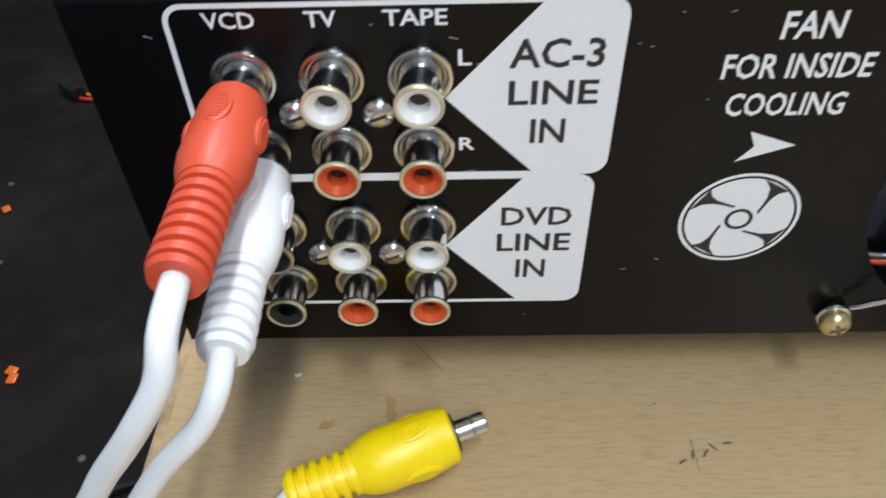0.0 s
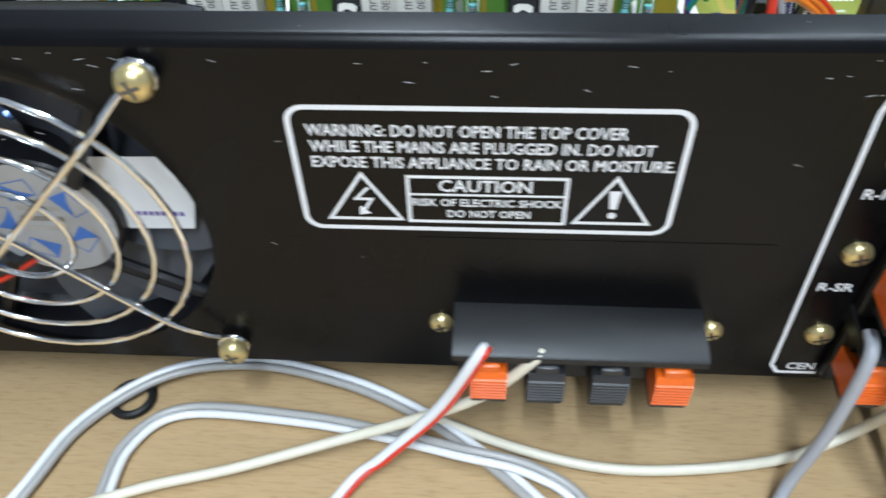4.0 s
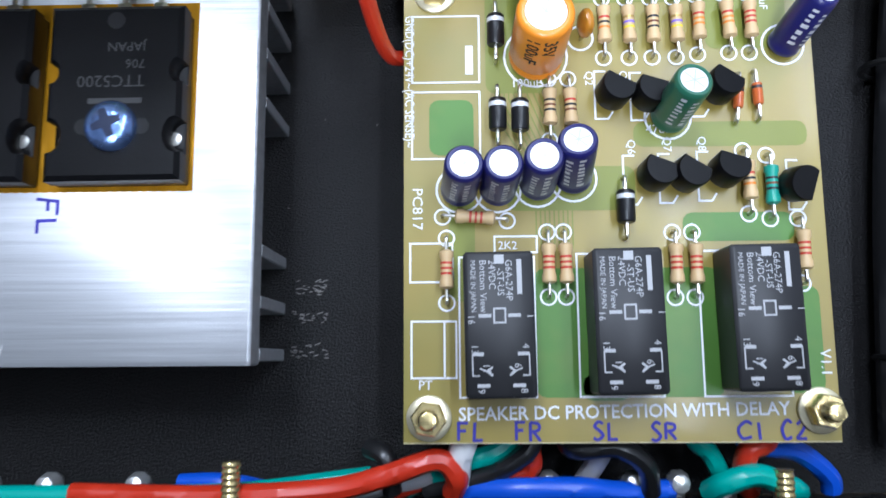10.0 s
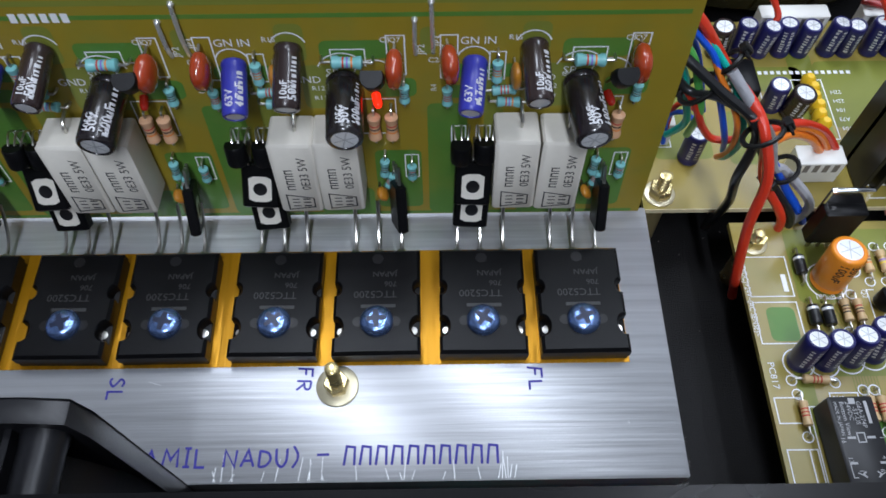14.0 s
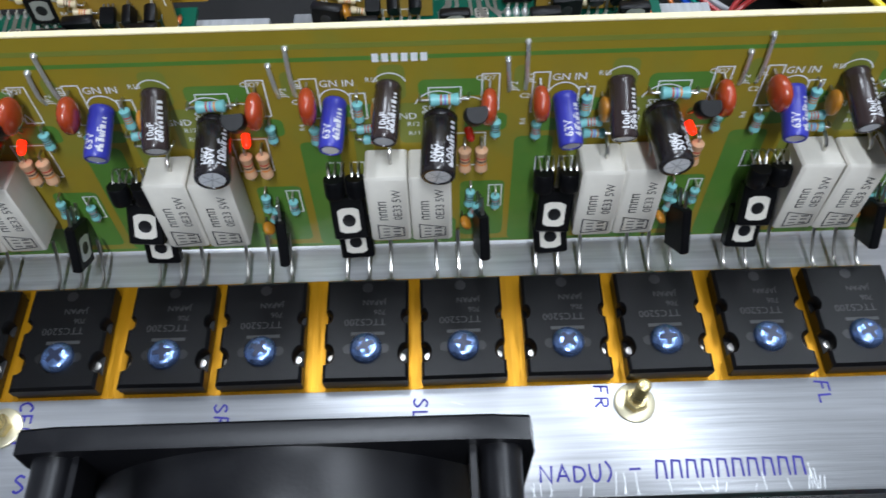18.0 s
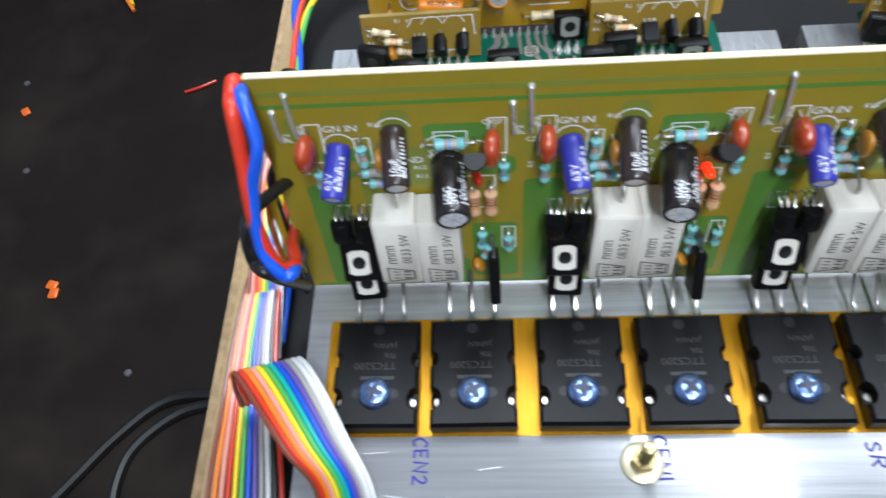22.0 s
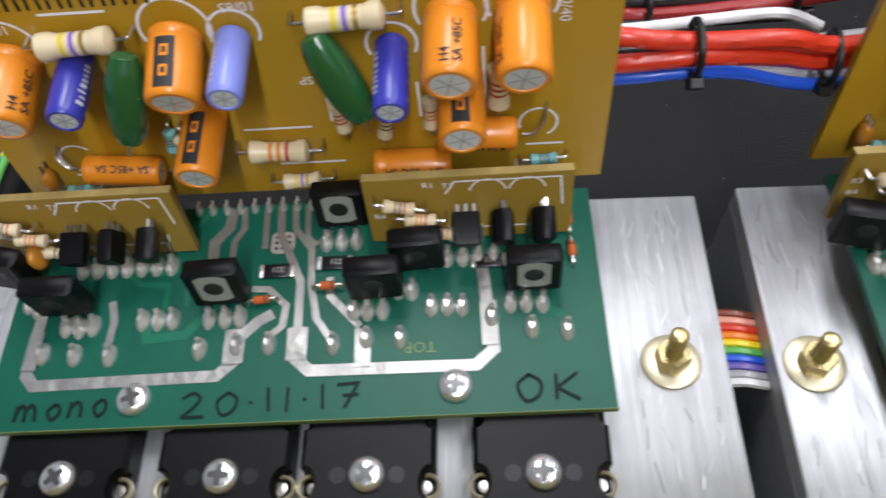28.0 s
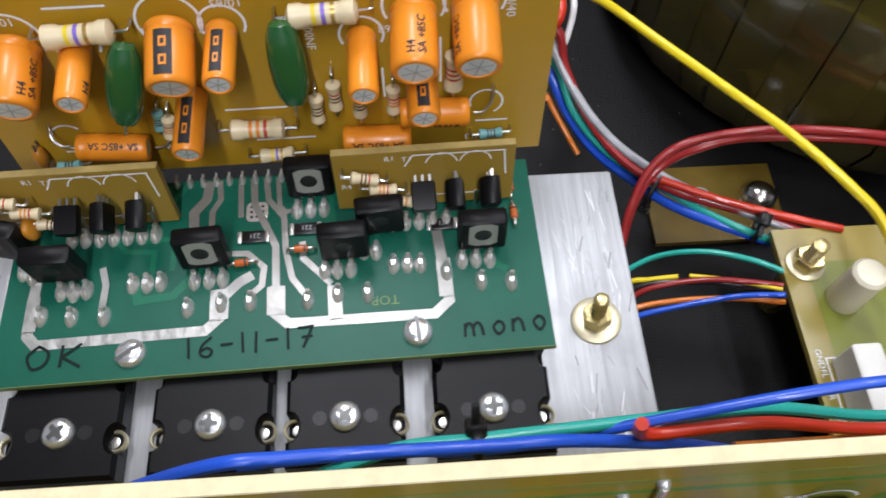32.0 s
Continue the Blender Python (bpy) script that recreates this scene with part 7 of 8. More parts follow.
def amber_board(m, orange):
    """The upright filter board; orange: the second module's, which has orange sleeves throughout."""
    a = thing("filter_board", "upright amber filter board with orange capacitors" + (" and blue ones" if not orange else ""), "circuit board", m)
    w, h = 9.88, 4.48
    part("board", Shape().box(0, 0, -0.15, w, h, 0, "board_amber"), a)
    part("cut_edge", Shape().box(0, h, -0.152, w, h + 0.02, 0.002, "edge_brown"), a)
    for x, y in ((0.43, 3.92), (9.36, 4.12)):
        part("mounting_hole", Shape().lathe([(0.14, 0.002), (0.14, 0.008)], "black_ink", local(x, y, 0), 18).ring(x, y, 0.17, 0.06, 0.005, "copper_light"), a)
    p = Shape()
    for x, y, r in ((1.2, 3.3, 0.5), (3.7, 3.5, 0.5), (4.5, 3.4, 0.36), (7.53, 3.58, 0.5), (8.5, 3.65, 0.5), (6.66, 3.04, 0.36)) + (((2.15, 3.15, 0.36),) if orange else ()):
        p.ring(x, y, r, 0.045, 0.01, "white_ink", None, -30, 210)
    p.ring(1.2, 1.05, 0.3, 0.04, 0.01, "white_ink", None, 40, 300)
    p.ring(8.78, 1.33, 0.3, 0.04, 0.01, "white_ink", None, -60, 200)
    for x0, x1, y in ((1.9, 2.85, 3.86), (5.65, 6.6, 4.0), (4.1, 5.2, 0.98), (4.5, 5.6, 0.68), (4.1, 5.2, 1.5), (1.0, 1.6, 0.66), (8.6, 9.2, 0.85)):
        p.line([(x0, y), (x1, y)], 0.045, 0.01, "white_ink")
    for x, y0, y1 in ((5.6, 2.7, 3.3), (3.25, 3.0, 3.4), (5.55, 1.6, 2.3), (6.95, 1.6, 2.3), (7.95, 1.9, 2.9)):
        p.line([(x, y0), (x, y1)], 0.04, 0.011, "white_ink")
    for w_, x, y, rot in (("100/40", 1.4, 3.72, 180), ("10/63", 4.9, 3.87, 180), ("IN", 0.62, 3.08, 180), ("SP", 5.42, 2.52, 180), ("G", 4.38, 4.24, 180), ("100/40", 9.02, 3.86, -90), ("IN", 3.05, 0.72, 180), ("10/63", 8.9, 0.5, 180)):
        p.text(w_, x, y, 0.01, 0.16, "white_ink", None, rot)
    if orange:
        p.text("100NF", 5.75, 3.35, 0.01, 0.15, "white_ink", None, -90)
        p.text("63", 7.15, 3.2, 0.01, 0.16, "white_ink", None, 180)
    tagged(part("silk_screen", p, a), "white printed legends", kind="stuff")
    if not orange:
        for x, n, dx in ((0.66, 10, 0.295), (6.42, 7, 0.32)):
            for i in range(n):
                xx = x + i * dx
                k = Shape().line([(xx, 3.94), (xx + 0.03, 4.22), (xx + 0.17, 4.24), (xx + 0.17, 3.94)], 0.05, 0.012, "pen_black")
                part("pen_mark", k, a)
    O = "sleeve_orange"
    big = dict(print_mat="black_ink", stripe=None, rows=0, words=(("SA +85C", 0.13), ("H4", 0.13)))
    blk = dict(print_mat="sleeve_orange", stripe="black_ink", rows=0)
    cap(a, at(1.22, 3.2, 0.02, 19, 0, 0), 0.4, 1.12, O, seed=1, a0=0.2, **big)
    cap(a, at(3.69, 3.43, 0.02, 22, 1, 0), 0.38, 1.06, O, seed=2, a0=-1.06, **blk)
    cap(a, at(7.52, 3.52, 0.02, 15, -2, 0), 0.38, 1.17, O, seed=3, a0=1.1, **big)
    cap(a, at(8.5, 3.58, 0.02, 17, -2, 0), 0.38, 1.17, O, seed=4, a0=2.4, **big)
    cap(a, at(3.66, 1.98, 0.02, 13, -2, 0), 0.26 if orange else 0.33, 1.2, O, seed=2, a0=-1.06, **blk)
    cap(a, at(7.6, 2.45, 0.02, 10, 0, 0), 0.27 if orange else 0.35, 1.2, O, seed=2, a0=-1.06, **blk)
    cap(a, at(2.16, 3.15, 0.02, 9, 2, 0), 0.25, 1.15, O if orange else "sleeve_blue", seed=1, a0=-0.6, **(big if orange else dict(rows=2)))
    cap(a, at(4.48, 3.33, 0.02, 8, 0, 0), 0.25, 1.12, O if orange else "sleeve_lilac", seed=2, a0=-1.06, **(blk if orange else dict(rows=1)))
    cap(a, at(6.66, 3.05, 0.02, 10, 0, 0), 0.25, 1.2, O if orange else "sleeve_blue", seed=3, a0=-0.9, **(big if orange else dict(rows=2)))
    cap(a, at(1.43, 1.08, 0.3, 0, 90, -6), 0.25, 1.2, O, seed=6, a0=2.0, print_mat="black_ink", rows=0, words=(("SA +85C SA", 0.12),))
    cap(a, at(6.14, 0.84, 0.32, 0, 90, -2), 0.28, 1.22, O, seed=7, a0=2.5, print_mat="black_ink", rows=0, words=(("SA +85C SA", 0.13), ("H4   H4", 0.13)))
    cap(a, at(7.2, 1.6, 0.42, 0, 90, -3), 0.26, 1.2, O, seed=8, a0=0.2, print_mat="black_ink", rows=1)
    for x, y, z in ((2.75, 0.95, 0.3), (1.3, 1.12, 0.3), (8.5, 1.5, 0.42)):
        part("lead", Shape().tube([(x, y, z), (x + (0.18 if x > 2 else -0.16), y + 0.02, z), (x + (0.34 if x > 2 else -0.3), y + 0.16, z * 0.7), (x + (0.4 if x > 2 else -0.34), y + 0.25, 0)], 0.028, "tin_lead", 6, 4), a)
    green = film_kit(0.6, 0.5, 1.5, "film_green")
    fit("green_film", green, a, at(2.66, 1.98, 0.82, -104, 0, -15))
    fit("green_film", green, a, at(5.52 if orange else 6.3, 2.2, 0.82, -104, 0, 2 if orange else 25))
    for x, y, rz, bands, ln, r in ((2.38, 3.56, 3, "e", 1.1, 0.2), (6.12, 3.71, 3, "e", 1.1, 0.2), (4.64, 1.24, -2, "f", 0.98, 0.19), (4.85, 0.47, 2, "e", 0.65, 0.14), (8.16, 2.35, 88, "a", 0.78, 0.17), (3.1, 1.35, 80, "f", 0.5, 0.12)):
        resistor(a, at(x, y, 0.02, 0, 0, rz), "resistor_cream", bands, ln, r, ln + 0.42)
    for x, y, rz, bands in (((5.75, 1.6, 88, "h"), (6.09, 1.9, 90, "b"), (6.5, 1.68, 90, "h"), (7.1, 1.72, 88, "f")) if orange else ((5.74, 1.88, 95, "a"), (6.42, 1.7, 80, "b"), (7.12, 1.86, 88, "f"))):
        resistor(a, at(x, y, 0.02, 0, 0, rz), "resistor_cream", bands, 0.6, 0.13, 1.0)
    for x, y, rz in ((1.0, 0.44, 4), (8.88, 0.64, 4), (2.95, 1.5, 80)):
        resistor(a, at(x, y, 0, 0, 0, rz), "resistor_cyan", "h", 0.45, 0.1, 0.75)
    fit("amber_drop", film_kit(0.24, 0.28, 0.42, "film_amber"), a, at(0.58, 1.05, 0.1, 80, 0, 0))


GA, GB = at(-13.56, 12.13, 5.36, 0, 0, 1.3), at(-0.2, 12.39, 5.42, 0, 0, 1.2)
green_board(GA, "20.11.17", (("mono", 0.5), ("OK", 8.03)), False)
green_board(GB, "16-11-17", (("OK", 0.57), ("mono", 7.93)), True)
amber_board(at(-13.83, 16.35, 5.3, 85, 0, 0.9), False)
amber_board(at(-0.4, 16.66, 5.3, 85, 0, 0.9), True)

# ---- wiring ----
def zip_tie(parent, pos, along, r, head=(0, 0, 1)):
    """A nylon strap round a bundle; along: the bundle's direction there."""
    d = Vector(along).normalized()
    u = d.orthogonal().normalized() if abs(d.dot(Vector(head).normalized())) > 0.95 else (Vector(head) - d * d.dot(Vector(head))).normalized()
    w = d.cross(u)
    p = Vector(pos)
    pts = [p + u * (r * math.cos(a)) + w * (r * math.sin(a)) for a in (2 * math.pi * k / 14 for k in range(14))]
    s = Shape().tube(pts, 0.06, "plastic_black", 6, 1, True)
    tail = Shape().box(-0.14, -0.12, r, 0.14, 0.12, r + 0.2, "plastic_black", 0.03).box(0.1, -0.05, r + 0.06, 0.4, 0.05, r + 0.12, "plastic_black", 0.01)
    m = Matrix((w.to_tuple() + (0,), d.to_tuple() + (0,), u.to_tuple() + (0,), (0, 0, 0, 1))).transposed()
    m.translation = p
    tail.v = [tuple(m @ Vector(v)) for v in tail.v]
    strap = part("cable_tie", s, parent, "black nylon cable tie")
    part("tie_head", tail, strap)


def harness(name, label, wires, ties=(), category="wires", clear=-99.0, lift=0.0):
    t = thing(name, label, category)
    for colour, r, *pts in wires:
        pts = [(x, max(y, clear), z + lift) for x, y, z in pts]
        part("wire", Shape().tube(pts, r, "wire_" + colour, 9, 11), t, colour + " insulated wire")
    for tie in ties:
        zip_tie(t, *tie)
    return t


RAINBOW = ("brown", "red", "orange", "yellow", "leaf", "blue", "violet", "grey", "white", "black")


def ribbon(label, left, right, colours):
    """A flat cable whose strands lie side by side between two edge lines."""
    t = thing("ribbon_cable", label, "ribbon cable")
    n = len(colours)
    for k, c in enumerate(colours):
        f = (k + 0.5) / n
        pts = [tuple(Vector(a) * (1 - f) + Vector(b) * f) for a, b in zip(left, right)]
        w = sum((Vector(a) - Vector(b)).length for a, b in zip(left, right)) / len(left)
        part("strand", Shape().tube(pts, max(0.05, min(0.1, 0.53 * w / n)), "wire_" + c, 7, 7), t, c + " strand")
    return t


# left side: flat cables over the end of the heatsink
ribbon("rainbow flat cable lying along the open side of the case", [(-17.3, 0.9, 2.2), (-17.38, 3.75, 2.90), (-17.31, 5.59, 3.10), (-17.30, 7.40, 3.10), (-17.27, 9.51, 2.90), (-17.3, 10.2, 2.4), (-17.4, 12.5, 2.2)],
       [(-15.3, 0.9, 2.2), (-15.43, 3.72, 3.00), (-15.79, 5.82, 3.20), (-16.12, 7.85, 3.10), (-16.26, 9.48, 2.90), (-16.2, 10.2, 2.4), (-16.3, 12.5, 2.2)], ("brown", "orange", "pink", "red", "yellow", "leaf", "blue", "violet", "silver", "white", "black", "red"))
ribbon("rainbow flat cable folded over the end of the heatsink", [(-16.63, 5.69, 3.60), (-16.57, 5.79, 4.40), (-16.47, 5.97, 4.90), (-15.92, 5.31, 5.10), (-15.04, 4.15, 5.00), (-14.34, 3.33, 4.50), (-14.3, 1.6, 3.4), (-13.2, 1.0, 2.2)],
       [(-15.10, 6.09, 3.60), (-14.98, 6.19, 4.40), (-14.89, 6.33, 4.90), (-14.40, 5.75, 5.10), (-13.68, 4.50, 5.00), (-13.06, 3.30, 4.60), (-12.9, 1.6, 3.6), (-12.2, 1.0, 2.2)], ("brown", "red", "orange", "pink", "yellow", "leaf", "teal", "blue", "violet", "silver", "white", "white"))
ribbon("rainbow flat cable bending into the module heatsink", [(-17.2, 7.5, 2.4), (-17.1, 10.0, 3.4), (-16.82, 11.47, 4.20), (-16.72, 12.70, 4.40), (-16.17, 13.69, 4.40), (-15.34, 14.18, 4.20), (-14.5, 14.0, 4.15)],
       [(-16.2, 7.5, 2.3), (-16.2, 10.0, 3.3), (-16.44, 11.50, 4.10), (-16.40, 12.27, 4.20), (-16.02, 12.94, 4.20), (-15.26, 13.15, 4.10), (-14.5, 13.0, 4.1)], ("brown", "pink", "red", "orange", "yellow", "leaf", "blue", "violet", "grey", "white"))
ribbon("rainbow flat cable between the two module heatsinks", [(-3.0, 14.5, 4.1), (-2.3, 14.45, 4.15), (-1.9, 14.4, 4.2), (-1.5, 14.35, 4.15), (-1.0, 14.3, 4.1)], [(-3.0, 13.05, 4.1), (-2.3, 13.05, 4.15), (-1.9, 13.05, 4.2), (-1.5, 13.0, 4.15), (-1.0, 13.0, 4.1)],
       ("brown", "pink", "red", "orange", "yellow", "leaf", "blue", "violet", "grey", "white"))
harness("wire_bundle", "red and blue wires looped round the end of the driver board", [
    ("red", 0.15, (-15.2, 10.0, 6.0), (-15.25, 9.75, 9.2), (-15.2, 9.45, 10.5), (-15.25, 9.1, 10.45), (-15.15, 8.70, 10.47), (-15.14, 8.20, 9.61), (-15.13, 7.60, 8.51), (-14.90, 7.20, 7.54), (-14.67, 7.50, 7.08), (-14.96, 8.40, 6.52), (-15.4, 10.3, 5.0)),
    ("blue", 0.13, (-15.2, 10.2, 6.0), (-15.25, 9.9, 9.0), (-15.2, 9.6, 10.1), (-14.96, 8.90, 10.61), (-14.78, 8.30, 9.97), (-15.05, 7.90, 9.12), (-15.10, 7.30, 8.04), (-14.77, 7.00, 7.47), (-14.62, 7.30, 7.18), (-15.3, 9.6, 4.6)),
    ("black", 0.14, (-14.6, 9.7, 7.5), (-15.35, 8.00, 8.23), (-15.51, 7.50, 7.30), (-15.13, 7.30, 6.92), (-15.2, 8.6, 4.2)),
    ("yellow", 0.08, (-14.9, 9.6, 7.6), (-15.23, 9.00, 7.43), (-15.38, 9.00, 5.85), (-15.5, 9.4, 3.6)),
    ("orange", 0.08, (-14.9, 9.8, 7.6), (-15.37, 9.10, 7.30), (-15.70, 9.10, 5.46), (-15.7, 9.2, 3.4)),
    ("black", 0.1, (-15.0, 9.9, 7.8), (-15.23, 9.20, 7.77), (-15.38, 9.20, 5.54), (-15.4, 8.9, 3.4))])
harness("wire_bundle", "thick bundle of coloured wires tied along the case edge", [
    ("yellow", 0.107, (-17.0, 8, 2.2), (-16.75, 12.02, 2.60), (-16.96, 14.59, 2.90), (-16.84, 16.45, 3.20), (-16.97, 16.00, 2.90), (-17.02, 18.81, 2.80), (-16.64, 21.02, 2.80), (-15.48, 22.76, 3.00), (-13.0, 23.5, 3.2)),
    ("red", 0.107, (-16.8, 8, 2.3), (-16.52, 11.99, 2.70), (-16.73, 14.67, 3.00), (-16.61, 16.32, 3.40), (-16.84, 15.94, 3.00), (-17.02, 19.95, 3.00), (-16.61, 22.03, 3.00), (-15.48, 23.15, 3.20), (-13.76, 24.10, 3.20), (-9.5, 23.8, 3.2)),
    ("leaf", 0.098, (-16.6, 8, 2.2), (-16.45, 12.05, 2.50), (-16.59, 14.71, 2.90), (-16.65, 16.44, 3.20), (-16.77, 16.36, 2.90), (-16.86, 19.23, 2.80), (-16.52, 21.60, 2.80), (-15.45, 23.09, 3.00), (-12.5, 23.8, 3.0)),
    ("blue", 0.131, (-16.3, 8, 2.2), (-16.34, 12.08, 2.40), (-16.48, 13.36, 2.60), (-16.60, 15.50, 2.90), (-16.66, 15.75, 2.70), (-16.82, 18.18, 2.80), (-17.20, 20.41, 3.00), (-16.87, 22.19, 3.10), (-15.60, 23.54, 3.20), (-13.77, 24.67, 3.30), (-10.93, 25.11, 3.30), (-8.89, 24.71, 3.30), (-7.65, 24.13, 3.30), (-5.0, 22.5, 3.6)),
    ("blue", 0.131, (-15.28, 23.79, 2.90), (-13.80, 24.73, 3.00), (-10.93, 25.18, 3.00), (-8.15, 24.41, 3.00), (-5.5, 22.5, 3.2)),
    ("silver", 0.098, (-14.94, 24.19, 2.80), (-13.20, 23.94, 3.20), (-12.27, 24.64, 3.20), (-10.01, 24.70, 3.20), (-6.0, 23.0, 3.2)),
    ("white", 0.098, (-11.91, 24.57, 2.60), (-10.95, 24.62, 3.00), (-9.46, 24.53, 3.20), (-8.20, 24.06, 3.20), (-5.0, 22.0, 3.2)),
    ("red", 0.082, (-14.02, 24.49, 2.60), (-11.90, 24.84, 2.80), (-10.37, 24.89, 2.80), (-7.0, 23.0, 3.0)),
    ("grey", 0.057, (-8.37, 25.40, 4.50), (-8.66, 24.79, 4.00), (-8.98, 24.82, 3.40), (-9.0, 24.0, 2.5))],
    [((-16.85, 16.85, 3.20), (0.1, 1, 0), 0.36, (1, 0, 0.3)), ((-15.51, 23.38, 3.10), (1, 0.5, 0), 0.36), ((-10.78, 25.22, 3.20), (1, 0, 0), 0.3), ((-9.21, 24.65, 3.20), (1, -0.2, 0), 0.3)])
harness("wire_bundle", "thick red and mixed wires tied behind the filter boards", [
    ("red", 0.148, (-9, 18.4, 6.4), (-6, 17.9, 7.2), (-4.11, 17.30, 7.71), (-3.31, 17.20, 7.68), (-2.53, 17.20, 7.60), (-1.39, 17.20, 7.58), (-0.31, 17.30, 7.29), (2.5, 17.9, 7.0), (6, 18.6, 6)),
    ("red", 0.148, (-9, 18.2, 6.0), (-6, 17.8, 6.8), (-4.12, 17.20, 7.23), (-3.34, 17.10, 7.34), (-2.53, 17.10, 7.40), (-1.37, 17.20, 7.21), (-0.45, 17.30, 6.98), (2.5, 17.9, 6.6), (6, 18.6, 5.8)),
    ("black", 0.111, (-4.24, 17.70, 6.90), (-2.81, 17.50, 7.16), (-1.43, 17.60, 6.92), (2.5, 18.2, 6.6)),
    ("grey", 0.111, (-4.25, 17.80, 6.90), (-3.20, 17.70, 6.93), (-1.88, 17.80, 6.81), (2.5, 18.2, 6.8)),
    ("white", 0.118, (-4.23, 17.60, 6.60), (-2.36, 17.50, 6.77), (-0.44, 17.60, 6.39), (2.0, 18.0, 6.0)),
    ("blue", 0.104, (-6, 18.0, 6.4), (-4.07, 17.20, 6.90), (-2.81, 17.10, 7.06), (-1.90, 17.20, 6.88), (-0.68, 17.20, 6.56), (1.5, 17.8, 6.0), (6, 18.6, 5.4)),
    ("blue", 0.148, (-8, 22, 4.5), (-4.58, 20.00, 6.26), (-2.87, 19.90, 6.15), (-0.73, 20.00, 6.14), (2, 20.8, 6.4), (7, 20, 5.4)),
    ("black", 0.133, (-8, 21.6, 4.5), (-4.58, 19.80, 6.20), (-2.86, 19.70, 6.20), (0.10, 19.80, 6.11), (2.5, 20.4, 6.0)),
    ("maroon", 0.126, (-8, 21.3, 4.5), (-4.52, 19.60, 6.13), (-3.08, 19.50, 6.06), (-1.81, 19.50, 6.09), (0.17, 19.60, 6.19), (2.5, 20.2, 6.0)),
    ("white", 0.104, (-4.45, 19.20, 6.06), (-3.28, 19.10, 6.11), (-1.82, 19.20, 6.15), (-0.59, 19.20, 6.21), (0.08, 19.00, 6.03)),
    ("black", 0.118, (-4.49, 19.50, 5.94), (-2.34, 19.40, 5.95), (0.10, 19.50, 5.90))],
    [((-2.69, 17.20, 7.46), (1, 0, 0), 0.42, (0, -1, -0.8)), ((-0.53, 17.30, 7.05), (1, -0.1, 0), 0.4, (0, -0.6, -1)), ((-2.90, 19.70, 6.18), (1, 0, 0), 0.45, (0, -0.3, -1)), ((-0.31, 19.70, 6.15), (1, 0, 0), 0.4, (0, -0.3, 1))])

